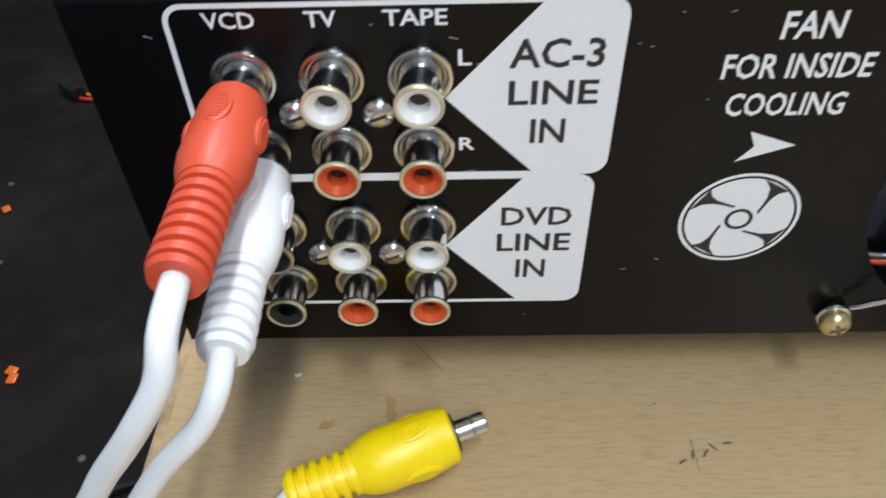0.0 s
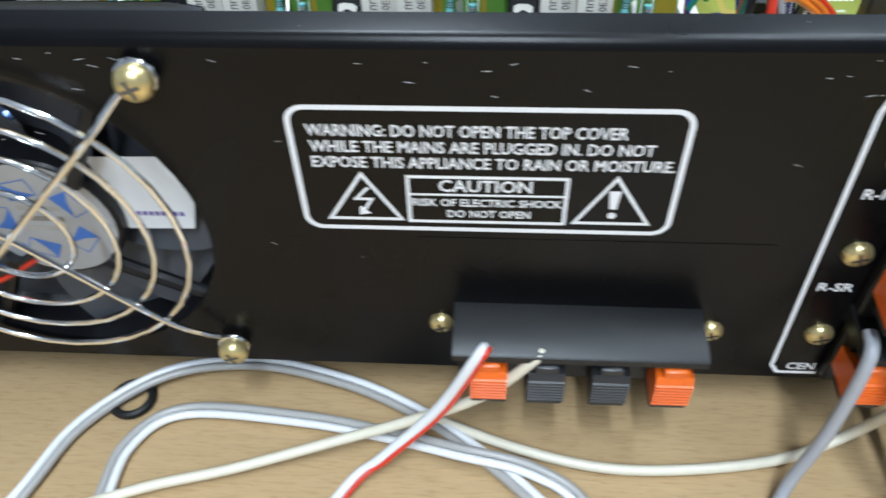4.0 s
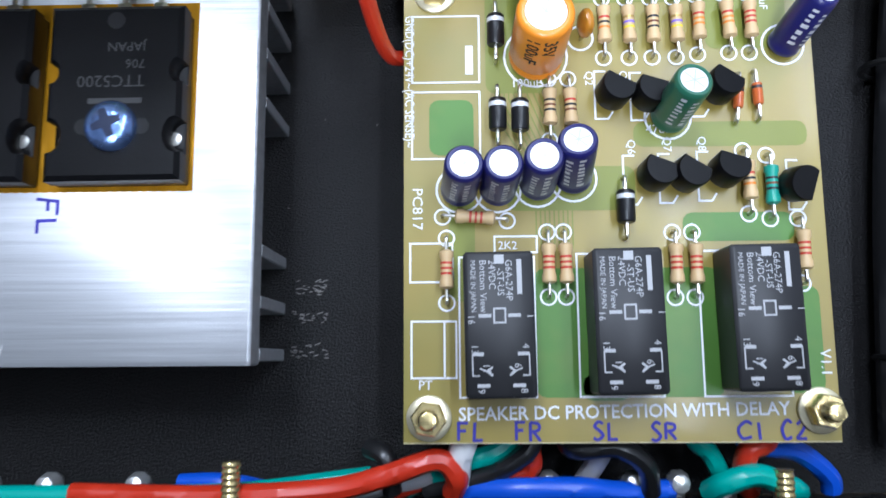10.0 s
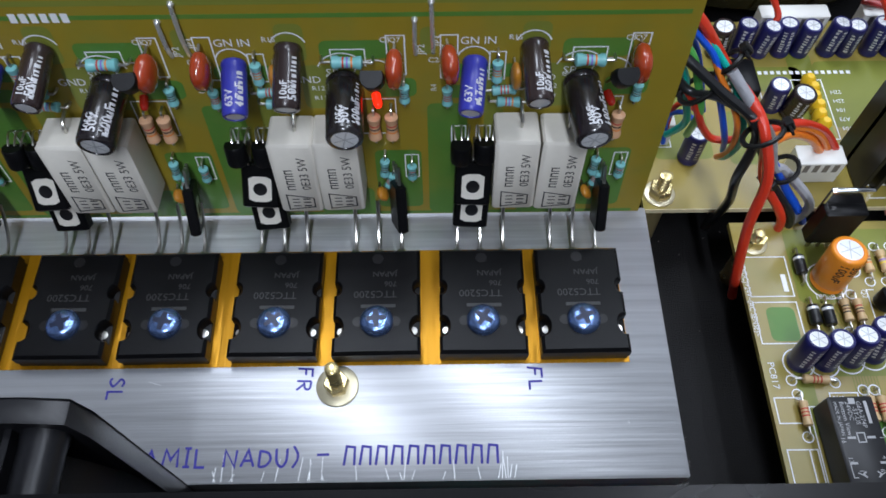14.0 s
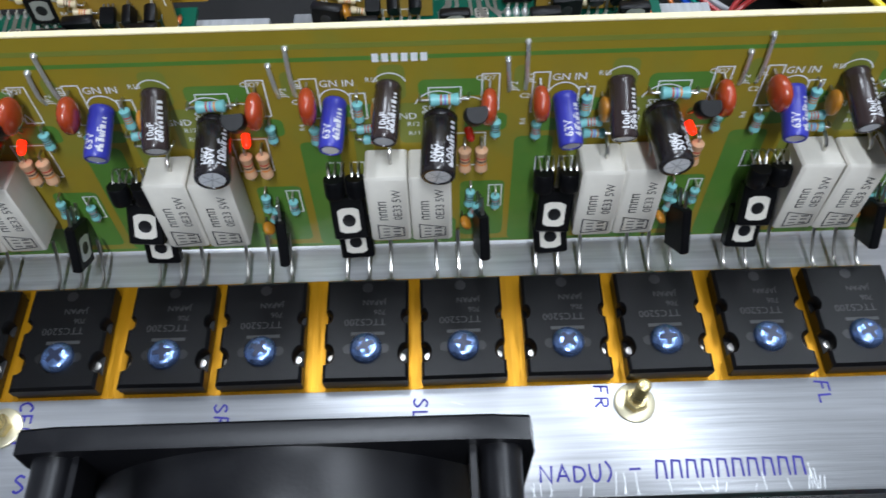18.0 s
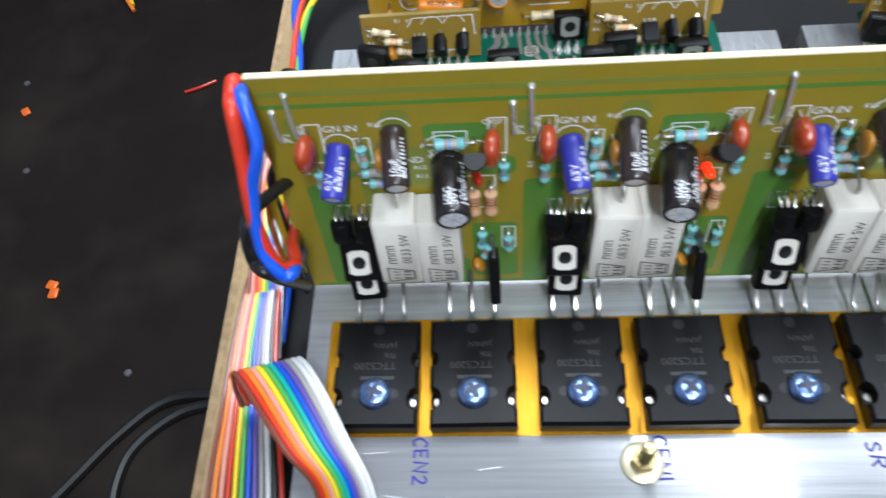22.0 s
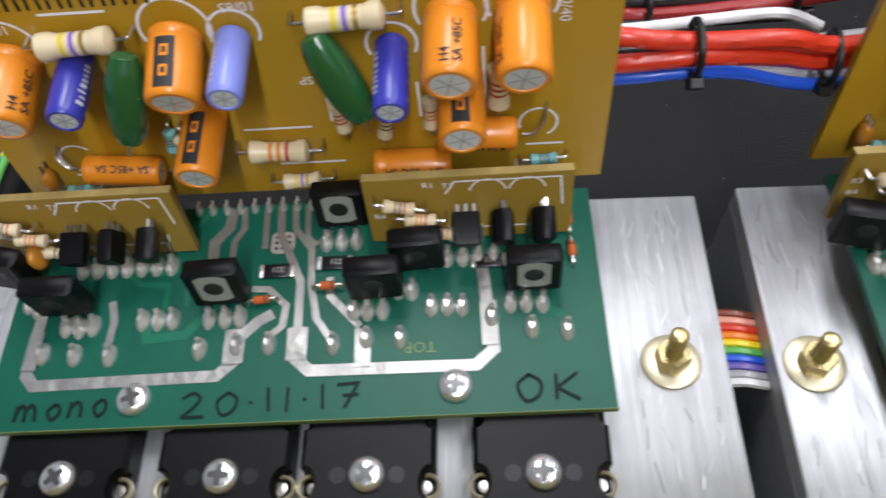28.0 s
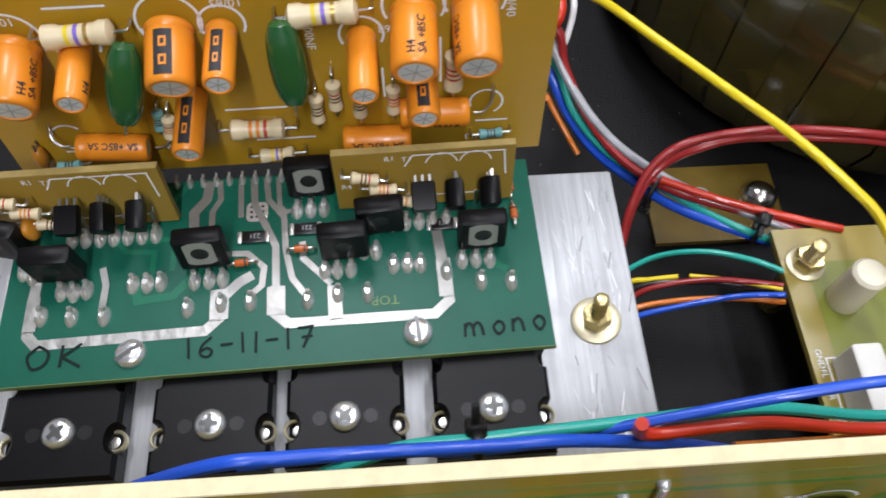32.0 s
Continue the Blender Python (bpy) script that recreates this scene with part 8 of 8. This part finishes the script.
# behind the upper edge of the driver board
harness("wire_bundle", "blue, teal and red wires along the back of the driver board", [
    ("blue", 0.075, (2.6, 9.65, 8.6), (4.67, 9.75, 10.04), (5.67, 9.80, 10.09), (7.58, 9.90, 9.66), (8.50, 9.95, 9.47), (9.86, 10.00, 8.80), (12.24, 10.10, 7.26), (13.2, 10.2, 9.4), (14.78, 9.70, 8.55), (15.28, 9.30, 7.41), (15.71, 9.20, 6.30), (16.2, 9.8, 5.0)),
    ("blue", 0.065, (4.97, 9.90, 9.48), (6.62, 10.00, 9.30), (7.91, 10.10, 8.73), (12, 10.3, 9.8), (14.4, 10.3, 8.6), (15.5, 10.2, 6)),
    ("teal", 0.075, (5.6, 9.75, 9.2), (6.63, 10.00, 9.38), (7.62, 10.10, 9.20), (9.46, 10.25, 9.01), (10.84, 10.30, 9.04), (12.67, 10.30, 8.32), (14.0, 10.2, 9.2), (15.16, 9.60, 8.24), (15.68, 9.10, 7.43), (16.00, 9.00, 6.48), (16.06, 9.30, 5.45), (16.2, 9.9, 4.6)),
    ("red", 0.075, (9.2, 10.0, 9.8), (9.45, 10.05, 9.15), (10.75, 10.10, 9.14), (12.49, 10.10, 8.52), (14.0, 10.1, 9.2), (14.6, 10.2, 7.6)),
    ("red", 0.120, (13.9, 10.4, 7.6), (14.2, 10.0, 9.3), (15.31, 9.70, 8.03), (15.87, 8.90, 7.66), (16.05, 8.36, 7.38), (16.25, 7.8, 6.6), (16.18, 7.40, 5.39), (16.4, 7.0, 3.6), (16.83, 7.45, 2.50), (16.9, 7.3, 2.0)),
    ("orange", 0.07, (10.64, 10.00, 8.45), (12.49, 10.00, 8.45), (14.4, 9.9, 8.8), (15.17, 9.40, 7.94), (15.64, 8.90, 7.18), (15.99, 9.20, 5.81), (16.0, 9.6, 5.0)),
    ("black", 0.112, (13.6, 10.1, 8.8), (14.99, 9.20, 7.98), (15.95, 8.60, 7.30), (15.91, 8.30, 5.91), (16.24, 8.60, 4.50), (16.4, 9.2, 2.4)),
    ("leaf", 0.088, (13.8, 10.2, 8.6), (14.50, 9.90, 8.29), (14.78, 9.50, 7.68), (15.01, 9.40, 6.90), (15.2, 9.9, 5.5)),
    ("teal", 0.088, (13.8, 10.0, 8.4), (14.45, 9.80, 7.85), (14.68, 9.70, 7.16), (15.04, 9.90, 5.99), (14.9, 10.3, 5.0)),
    ("red", 0.088, (13.7, 9.9, 8.2), (14.43, 9.70, 7.59), (14.82, 9.40, 7.20), (15.24, 9.40, 6.36), (15.64, 9.40, 5.95), (16.2, 9.2, 6.2)),
    ("black", 0.096, (13.9, 9.8, 8.3), (14.58, 9.50, 7.55), (15.16, 9.10, 7.72), (16.0, 8.6, 7.5)),
    ("grey", 0.120, (15.3, 9.4, 8.2), (16.09, 8.80, 7.33), (16.64, 8.90, 6.47), (17.11, 9.00, 5.37), (17.5, 9.1, 5.1), (18.43, 8.80, 4.12), (18.2, 8.7, 3.4), (18.4, 9.2, 2.4)),
    ("red", 0.112, (15.8, 8.7, 7.6), (16.43, 8.80, 6.58), (16.97, 8.90, 5.05), (17.76, 8.50, 3.86), (17.8, 8.6, 2.6)),
    ("black", 0.112, (15.8, 8.8, 7.5), (16.63, 9.00, 5.98), (17.29, 9.00, 4.74), (18.07, 8.60, 3.73), (18.0, 8.7, 2.6)),
    ("blue", 0.112, (17.0, 9.1, 5.6), (17.71, 9.00, 4.54), (18.48, 8.70, 3.44), (18.4, 8.8, 2.5)),
    ("orange", 0.104, (16.2, 8.9, 7.0), (16.96, 9.50, 5.96), (17.63, 9.90, 5.72), (18.52, 10.20, 5.15), (19.16, 10.30, 4.36), (19.1, 10.3, 4.4)),
    ("orange", 0.104, (16.3, 8.8, 6.8), (17.02, 9.40, 5.86), (17.64, 9.80, 5.58), (18.40, 10.10, 5.02), (18.90, 10.20, 4.41), (18.9, 10.3, 4.4)),
    ("red", 0.104, (16.4, 8.8, 6.7), (16.97, 9.60, 6.03), (17.83, 10.00, 5.75), (18.75, 10.30, 5.09), (19.32, 10.30, 4.42), (19.3, 10.3, 4.4)),
    ("red", 0.064, (15.34, 10.30, 5.93), (15.15, 10.50, 5.92), (14.97, 10.60, 5.59), (15.0, 10.6, 4.4)),
    ("blue", 0.064, (15.35, 10.20, 5.70), (15.13, 10.40, 5.72), (14.93, 10.60, 5.31), (15.0, 10.5, 4.4)),
    ("maroon", 0.064, (15.31, 10.60, 5.99), (15.09, 10.80, 5.90), (14.93, 11.00, 5.49), (15.0, 10.9, 4.4))],
    [((16.0, 8.4, 7.4), (0.5, -0.4, -0.8), 0.42, (1, 0, 0.3)), ((17.45, 9.1, 5.15), (0.6, 0, -0.8), 0.36, (-0.4, 0, 1)), ((14.82, 9.50, 7.57), (0.6, -0.3, -0.7), 0.44, (0.3, 0, -1)), ((15.31, 9.70, 8.16), (0.6, -0.3, -0.5), 0.3, (1, 0, 0.5)), ((7.51, 9.98, 9.36), (1, 0, 0), 0.13, (0, 1, -0.6))])

# right of the second module
harness("wire_bundle", "maroon and mixed wires between the module and the preamplifier board", [
    ("blue", 0.112, (9.6, 20.6, 4.5), (10.35, 20.14, 3.60), (10.68, 19.33, 3.20), (11.22, 18.29, 3.00), (11.99, 17.37, 3.00), (12.72, 16.59, 3.10), (13.68, 15.96, 3.20), (15.12, 15.42, 3.00)),
    ("teal", 0.083, (9.8, 20.4, 4.6), (10.50, 20.13, 3.80), (10.81, 19.08, 3.40), (11.53, 17.97, 3.20), (12.85, 16.74, 3.20), (13.88, 15.89, 3.30), (14.85, 15.49, 3.10)),
    ("maroon", 0.112, (9.9, 20.8, 5.2), (10.44, 20.23, 4.80), (10.59, 19.76, 4.20), (11.11, 18.66, 3.60), (11.81, 17.58, 3.40), (12.80, 16.76, 3.40), (14.17, 16.17, 3.40), (15.25, 15.58, 3.40)),
    ("grey", 0.105, (10.0, 20.8, 5.0), (10.70, 19.43, 4.00), (11.43, 18.24, 3.60), (12.36, 17.25, 3.50), (13.39, 16.58, 3.40), (15.03, 15.69, 3.40)),
    ("red", 0.090, (12.41, 16.98, 3.60), (13.65, 16.36, 3.60), (15.00, 15.85, 3.60), (16.00, 15.51, 3.60)),
    ("orange", 0.068, (10.2, 19.4, 3.6), (10.30, 19.79, 3.20), (10.45, 19.51, 3.00), (11.0, 18.6, 2.4)),
    ("maroon", 0.090, (11.0, 14.6, 2.6), (11.34, 15.54, 3.20), (11.53, 16.15, 3.80), (11.92, 16.73, 4.40), (12.59, 17.05, 4.80), (13.84, 17.15, 5.00), (15.25, 17.10, 5.00), (16.69, 16.87, 5.00), (19, 16.6, 4.6)),
    ("maroon", 0.090, (11.1, 14.6, 2.5), (11.46, 15.79, 3.10), (11.80, 16.55, 3.60), (12.32, 17.05, 4.00), (13.05, 17.14, 4.50), (14.20, 17.19, 4.70), (16.78, 16.84, 4.80), (19, 16.3, 4.4)),
    ("teal", 0.060, (10.8, 14.8, 2.4), (11.46, 15.11, 3.00), (12.11, 15.22, 3.40), (12.91, 15.04, 3.80), (13.69, 14.70, 4.00), (14.25, 14.41, 4.00)),
    ("yellow", 0.060, (10.8, 14.4, 2.4), (11.40, 14.79, 3.00), (11.83, 14.76, 3.20), (12.36, 14.70, 3.40)),
    ("maroon", 0.060, (10.8, 14.2, 2.5), (11.36, 14.43, 3.00), (11.88, 14.54, 3.30), (12.96, 14.50, 3.60), (14.27, 14.19, 3.80)),
    ("black", 0.060, (10.8, 14.3, 2.5), (11.39, 14.61, 3.00), (12.14, 14.65, 3.30), (13.22, 14.44, 3.50), (14.28, 14.11, 3.70)),
    ("yellow", 0.045, (12.60, 14.71, 3.40), (13.31, 14.47, 3.60), (14.24, 14.10, 3.80)),
    ("orange", 0.060, (10.8, 14.0, 2.5), (11.35, 14.19, 3.00), (12.32, 14.25, 3.20), (13.41, 14.14, 3.40), (14.32, 13.91, 3.60)),
    ("blue", 0.060, (10.8, 13.9, 2.5), (11.35, 14.00, 3.00), (12.13, 14.05, 3.30), (13.33, 14.09, 3.60), (14.26, 13.98, 3.80)),
    ("yellow", 0.098, (10.3, 21.0, 5.6), (11.17, 20.19, 5.80), (12.14, 18.73, 6.00), (13.22, 17.42, 6.00), (14.13, 16.30, 6.00), (14.99, 15.27, 5.80), (15.65, 14.49, 5.40), (16.2, 13.0, 4.4)),
    ("red", 0.120, (10.4, 22.5, 5.0), (10.44, 20.65, 5.40), (10.31, 20.18, 5.20), (10.2, 20.6, 4.8)),
    ("white", 0.075, (10.8, 22.4, 5.0), (10.79, 20.84, 5.20), (10.63, 20.22, 4.80), (10.46, 20.01, 4.40))],
    [((12.35, 16.98, 3.10), (1, -0.8, 0), 0.36, (-0.3, -0.5, -1)), ((14.40, 15.86, 3.30), (1, -0.5, 0), 0.36, (0, -0.3, 1))])
T = thing("transformer", "dark amber varnished toroidal transformer wrapped in glossy tape", "transformer", at(20.0, 24.8, 1.63))
part("winding", Shape().lathe([(2.2, 0.2), (3.4, 0), (6.2, 0), (7.2, 0.5), (7.6, 1.6), (7.6, 4.6), (7.2, 5.8), (6.2, 6.4), (3.6, 6.4), (2.4, 6.1), (1.8, 5.4)], "varnish", None, 48), T)
for k in range(24):
    a = 2 * math.pi * k / 24
    c, d = math.cos(a), math.sin(a)
    p = [(3.4, 6.42), (6.2, 6.44), (7.24, 5.84), (7.64, 4.6), (7.64, 1.6), (7.2, 0.45)]
    part("tape_turn", Shape().loft([[(r * c - e * d, r * d + e * c, z + f) for e, f in ((-0.55, 0), (-0.5, 0.03), (0.5, 0.03), (0.55, 0))] for r, z in p], "varnish", closed=False), T)
part("bolt", Shape().lathe([(1.9, 6.1), (1.9, 6.3), (0.5, 6.35), (0.5, 6.9), (0.3, 7.0)], "nickel", None, 24), T)
t = thing("fuse_board", "small amber board, coloured darker for shade, with a round-headed screw on the case floor", "circuit board")
part("board", Shape().box(12.6, 16.3, 1.75, 15.8, 18.4, 1.9, "shaded_foil_amber"), t)
part("screw", Shape().lathe([(0.42, 0), (0.4, 0.2), (0.25, 0.36), (0.05, 0.4)], "nickel", local(15.3, 17.4, 1.9), 20), t)
part("pad", Shape().lathe([(0.3, 0), (0.26, 0.08), (0.1, 0.12)], "solder", local(13.9, 17.5, 1.9), 16), t)

# inside the rear panel
harness("wire_bundle", "thick coloured speaker wires behind the speaker terminals", [
    ("teal", 0.17, (9.3, 0.5, 2.6), (8.96, 0.27, 2.70), (10.94, 0.25, 2.80), (12.67, 0.19, 2.80), (14.15, -0.02, 2.50), (16.0, 0.5, 2.0)),
    ("red", 0.17, (11.60, 0.39, 2.90), (13.65, 0.35, 2.90), (15.46, 0.44, 2.90), (16.33, 0.65, 3.00), (17.10, 0.88, 3.00), (17.39, 0.61, 2.90), (17.32, 0.08, 2.60)),
    ("blue", 0.15, (12.99, 0.44, 2.20), (13.71, 0.46, 2.30), (14.29, 0.34, 2.20)),
    ("grey", 0.16, (14.49, 0.08, 2.20), (15.71, 0.21, 2.40), (17.50, 0.68, 2.40), (18.34, 1.08, 2.20)),
    ("white", 0.2, (17.7, 2.2, 2.3), (17.55, 1.26, 2.90), (17.43, 0.89, 2.90), (17.40, 0.50, 2.60)),
    ("teal", 0.16, (16.59, 0.31, 2.20), (17.49, 0.78, 2.60), (18.20, 1.12, 2.60), (18.6, 2.4, 2.2)),
    ("red", 0.17, (16.39, 0.14, 2.30), (17.30, 0.59, 2.40), (18.43, 0.65, 2.50), (18.54, 1.13, 2.60), (18.8, 2.4, 2.2)),
    ("black", 0.15, (16.03, 1.02, 2.60), (16.33, 0.87, 2.80), (16.40, 0.35, 2.60)),
    ("black", 0.15, (18.8, 2.2, 2.3), (18.57, 1.17, 2.80), (18.26, 0.81, 2.80), (17.68, 0.54, 2.60), (16.89, 0.32, 2.40)),
    ("blue", 0.17, (17.48, 0.30, 2.50), (18.23, 0.42, 2.80), (19.19, 0.43, 2.80), (19.88, 0.18, 2.60), (20.70, 0.04, 2.40)),
    ("black", 0.16, (19.4, 2.2, 2.3), (19.05, 1.09, 2.80), (19.77, 1.05, 3.00), (20.20, 0.77, 2.90), (20.33, 0.30, 2.60)),
    ("grey", 0.16, (19.9, 2.2, 2.3), (19.67, 1.13, 2.60), (19.52, 0.75, 2.50), (19.29, 0.22, 2.20)),
    ("teal", 0.15, (21.0, 2.2, 2.4), (20.97, 1.21, 2.70), (21.21, 0.94, 2.70), (21.46, 0.54, 2.50)),
    ("teal", 0.17, (21.21, 0.12, 2.60), (21.36, 0.51, 2.90), (21.81, 0.64, 3.00), (22.32, 0.45, 2.90), (22.56, 0.07, 2.60)),
    ("red", 0.17, (22.2, 2.2, 2.4), (22.07, 1.19, 2.80), (21.75, 0.99, 2.90), (21.71, 0.63, 2.70), (21.90, 0.24, 2.40)),
    ("blue", 0.16, (21.8, 2.3, 2.3), (21.70, 1.19, 2.70), (22.54, 0.94, 2.70), (23.01, 0.59, 2.60), (23.10, 0.05, 2.50))], clear=0.34, lift=0.1)
for x, z, n in ((14.05, 3.18, 0.8), (22.15, 3.2, 0.65)):
    s = Shape().lathe([(0.15, 0.13)] + [(0.15 if k % 2 else 0.13, 0.15 + 0.045 * k) for k in range(int(n / 0.045))], "brass", local(0, 0, 0, -90), 14)
    single("terminal_bolt", s, "brass threaded bolt end inside the rear panel", "bolt", at(x, 0.0, z))
for k, x in enumerate((10.0, 11.0, 12.4, 18.3, 18.8, 20.1, 20.8, 21.6, 22.4)):
    s = Shape().box(-0.12, 0.13, -0.2, 0.12, 0.55, -0.15, "tin_lead", 0.02).lathe([(0.18, -0.2), (0.2, -0.1), (0.14, 0.1), (0.04, 0.15)], "solder", local(0, 0.45, 0), 10)
    single("solder_lug", s, "tinned solder lug of a speaker terminal", "solder lug", at(x, 0, 2.6))
harness("cable_pair", "black and grey mains cables along the side of the case", [
    ("black", 0.24, (24.4, 0.9, 2.1), (24.45, 2, 2.1), (24.65, 5, 2.1), (24.95, 8, 2.2), (25.3, 11, 2.4), (25.4, 16, 2.2)),
    ("silver", 0.2, (24.95, 0.9, 2.05), (25.0, 2, 2.05), (25.2, 5, 2.1), (25.4, 8, 2.2), (25.7, 11, 2.3), (25.7, 16, 2.2))],
    [((24.9, 7.2, 2.15), (0.1, 1, 0), 0.5, (0, 0, 1)), ((24.75, 2.3, 2.1), (0.1, 1, 0), 0.5, (0, 0, 1))], "cable")
harness("wire_bundle", "brown, red and rainbow wires at the preamplifier board's connectors", [
    ("brown", 0.1, (23.97, 10.60, 3.57), (23.78, 10.30, 4.56), (23.72, 9.90, 4.04), (23.28, 9.50, 3.55), (22.53, 9.20, 3.18), (21.6, 9.5, 2.4)),
    ("pink", 0.09, (23.89, 10.70, 3.48), (23.62, 10.40, 4.66), (23.61, 10.00, 3.94), (23.16, 9.60, 3.45), (22.37, 9.30, 3.08), (21.4, 9.6, 2.4)),
    ("maroon", 0.1, (21.29, 15.20, 4.69), (22.55, 14.80, 4.67), (23.69, 14.60, 4.65), (24.75, 14.40, 4.41), (25.2, 14.2, 4.0)),
    ("brown", 0.1, (22.17, 15.40, 4.52), (23.39, 15.00, 4.62), (24.87, 14.80, 4.46), (25.4, 14.6, 4.0)),
    ("pink", 0.09, (22.91, 15.60, 4.35), (23.99, 15.20, 4.42), (25.08, 15.00, 4.17), (25.4, 14.8, 3.8)),
    *[("red", 0.08, (18.53, 14.20, 4.94), (18.49, 14.40, 5.21), (17.4 + 0.2 * k, 15.4, 6.4), (17.2 + 0.3 * k, 17, 5.6)) for k in range(3)],
    *[("red", 0.08, (21.57, 14.20, 4.91), (21.52, 14.40, 5.14), (20.4 + 0.2 * k, 15.4, 6.4), (20.4 + 0.3 * k, 17, 5.6)) for k in range(3)],
    *[(c, 0.09, (24.55, 13.20, 4.09), (25.13, 13.40, 4.23), (24.6 + 0.12 * k, 13.0, 4.9 - 0.1 * k), (25.0 + 0.1 * k, 12.0 - 0.2 * k, 3.0)) for k, c in enumerate(("yellow", "leaf", "blue", "violet", "orange", "red"))]])

# the back of the case
t = thing("display_board", "small yellow board with a loop of orange wires", "circuit board")
part("board", Shape().box(-14.7, 24.9, 4.9, -10.1, 31.0, 5.05, "board_amber"), t)
for x in (-14.3, -10.5):
    part("standoff", Shape().lathe([(0.3, 0), (0.3, 3.3)], "brass", local(x, 26.0, 1.63), 6), t)
for k, c in enumerate(("orange", "red", "orange")):
    part("wire", Shape().tube([(-12.9 + 0.1 * k, 26.5, 5.1), (-12.8 + 0.08 * k, 25.3, 5.5), (-12.4, 24.7 - 0.12 * k, 5.0), (-11.8 - 0.05 * k, 24.9, 5.3), (-11.5 - 0.1 * k, 26.0, 5.1)], 0.07, "wire_" + c), t, c + " insulated wire")
t = thing("fan_motor", "black moulded plastic cooling fan lying at the front panel", "fan")
part("frame", Shape().prism(rounded(-6.9, 26.0, -1.2, 32, 0.5), 1.63, 2.2, "fan_plastic").prism(rounded(-6.6, 26.6, -1.6, 31.8, 0.4), 2.2, 3.4, "fan_plastic"), t)
for x in (-6.3, -4.9, -2.9, -1.7):
    part("lug", Shape().box(x, 25.7, 1.63, x + 0.5, 26.3, 3.8, "fan_plastic", 0.08), t)
part("hub", Shape().lathe([(1.6, 3.4), (1.6, 4.2), (1.3, 4.4)], "fan_plastic", local(-4.1, 29.2, 0), 24), t)
single("panel_screw", Shape().lathe([(0.36, 0), (0.34, 0.15), (0.15, 0.26)], "nickel", None, 16), "zinc-plated screw in the case floor", "screw", at(2.9, 26.8, 1.62))

# litter on the room floor
def floor_line(label, mat, r, pts, name="floor_cable"):
    single(name, Shape().tube(pts, r, mat, 8, 8), label, "cable")


floor_line("black cable lying on the workshop floor", "plastic_black", 0.75, [(-69.29, 20.77, -74.50), (-65.53, 25.66, -74.50), (-61.28, 31.18, -74.50), (-55.81, 36.03, -74.50), (-49.10, 36.89, -74.50), (-37.91, 35.16, -74.50)])
floor_line("black cable lying on the workshop floor", "plastic_black", 0.75, [(-59.07, 18.07, -74.50), (-59.71, 24.92, -74.50), (-58.32, 30.02, -74.50), (-53.17, 34.57, -74.50), (-47.22, 35.91, -74.50)])
floor_line("yellow moulded plug on the end of the floor cable", "plug_yellow", 1.0, [(-45.29, 37.33, -74.00), (-43.20, 37.14, -74.00), (-41.68, 35.79, -74.00), (-40.89, 33.27, -74.00)], "floor_plug")
floor_line("orange scrap of wire on the workshop floor", "wire_orange", 0.4, [(-90.40, 126.11, -74.60), (-83.97, 123.38, -74.30), (-80.92, 118.37, -74.00), (-78.74, 115.06, -74.60)])
floor_line("yellow scrap of wire on the workshop floor", "wire_yellow", 0.4, [(-80.06, 129.67, -74.60), (-84.04, 124.16, -74.00), (-80.79, 119.50, -74.30), (-79.34, 116.63, -74.60)])
floor_line("red scrap of wire on the workshop floor", "wire_red", 0.4, [(-93.01, 125.44, -74.60), (-88.38, 123.53, -74.20), (-84.71, 125.76, -74.60)])
floor_line("black plug on the workshop floor", "plastic_black", 1.5, [(-95.02, 128.39, -73.50), (-93.04, 126.26, -73.50), (-90.52, 124.45, -73.50)], "floor_plug")
for k, (p, c) in enumerate((((-76.56, 53.45, -74.60), "tab_orange"), ((-92.56, 90.22, -74.60), "tab_orange"), ((-77.21, 54.81, -74.60), "tab_orange"), ((-94.71, 97.35, -74.60), "scrap_grey"), ((-62.12, 40.56, -74.60), "scrap_grey"), ((-88.41, 77.06, -74.60), "scrap_grey"))):
    s = Shape().box(-0.7, -0.9, 0, 0.7, 0.8, 0.5, c, 0.15) if "orange" in c else Shape().lathe([(0.6, 0), (0.5, 0.2), (0.2, 0.3)], c, None, 9)
    single("floor_scrap", s, "small scrap of plastic on the workshop floor", "scrap", at(p[0], p[1], -75, 0, 0, 37 * k))
scrap = (-46.30, 124.82, -74.60)
rim = [(-4.5, -2.5), (-1.0, -5.5), (2.2, -4.6), (4.0, 1.5), (3.2, 6.2), (0.5, 5.0), (-3.8, 1.0)]
s = Shape().loft([[(x * f, y * f, z + 0.3 * math.sin(7 * x)) for x, y in rim] for f, z in ((1, 0.35), (0.8, 1.2), (0.45, 0.9), (0.2, 1.4))], "scrap_grey", True, True)
single("floor_bag", s, "crumpled grey plastic bag on the workshop floor", "bag", at(scrap[0], scrap[1], -75))
floor_line("thin red scrap of wire on the workshop floor", "wire_red", 0.25, [(-64.42, 93.30, -74.75), (-61.84, 94.09, -74.60), (-59.20, 95.70, -74.75)])
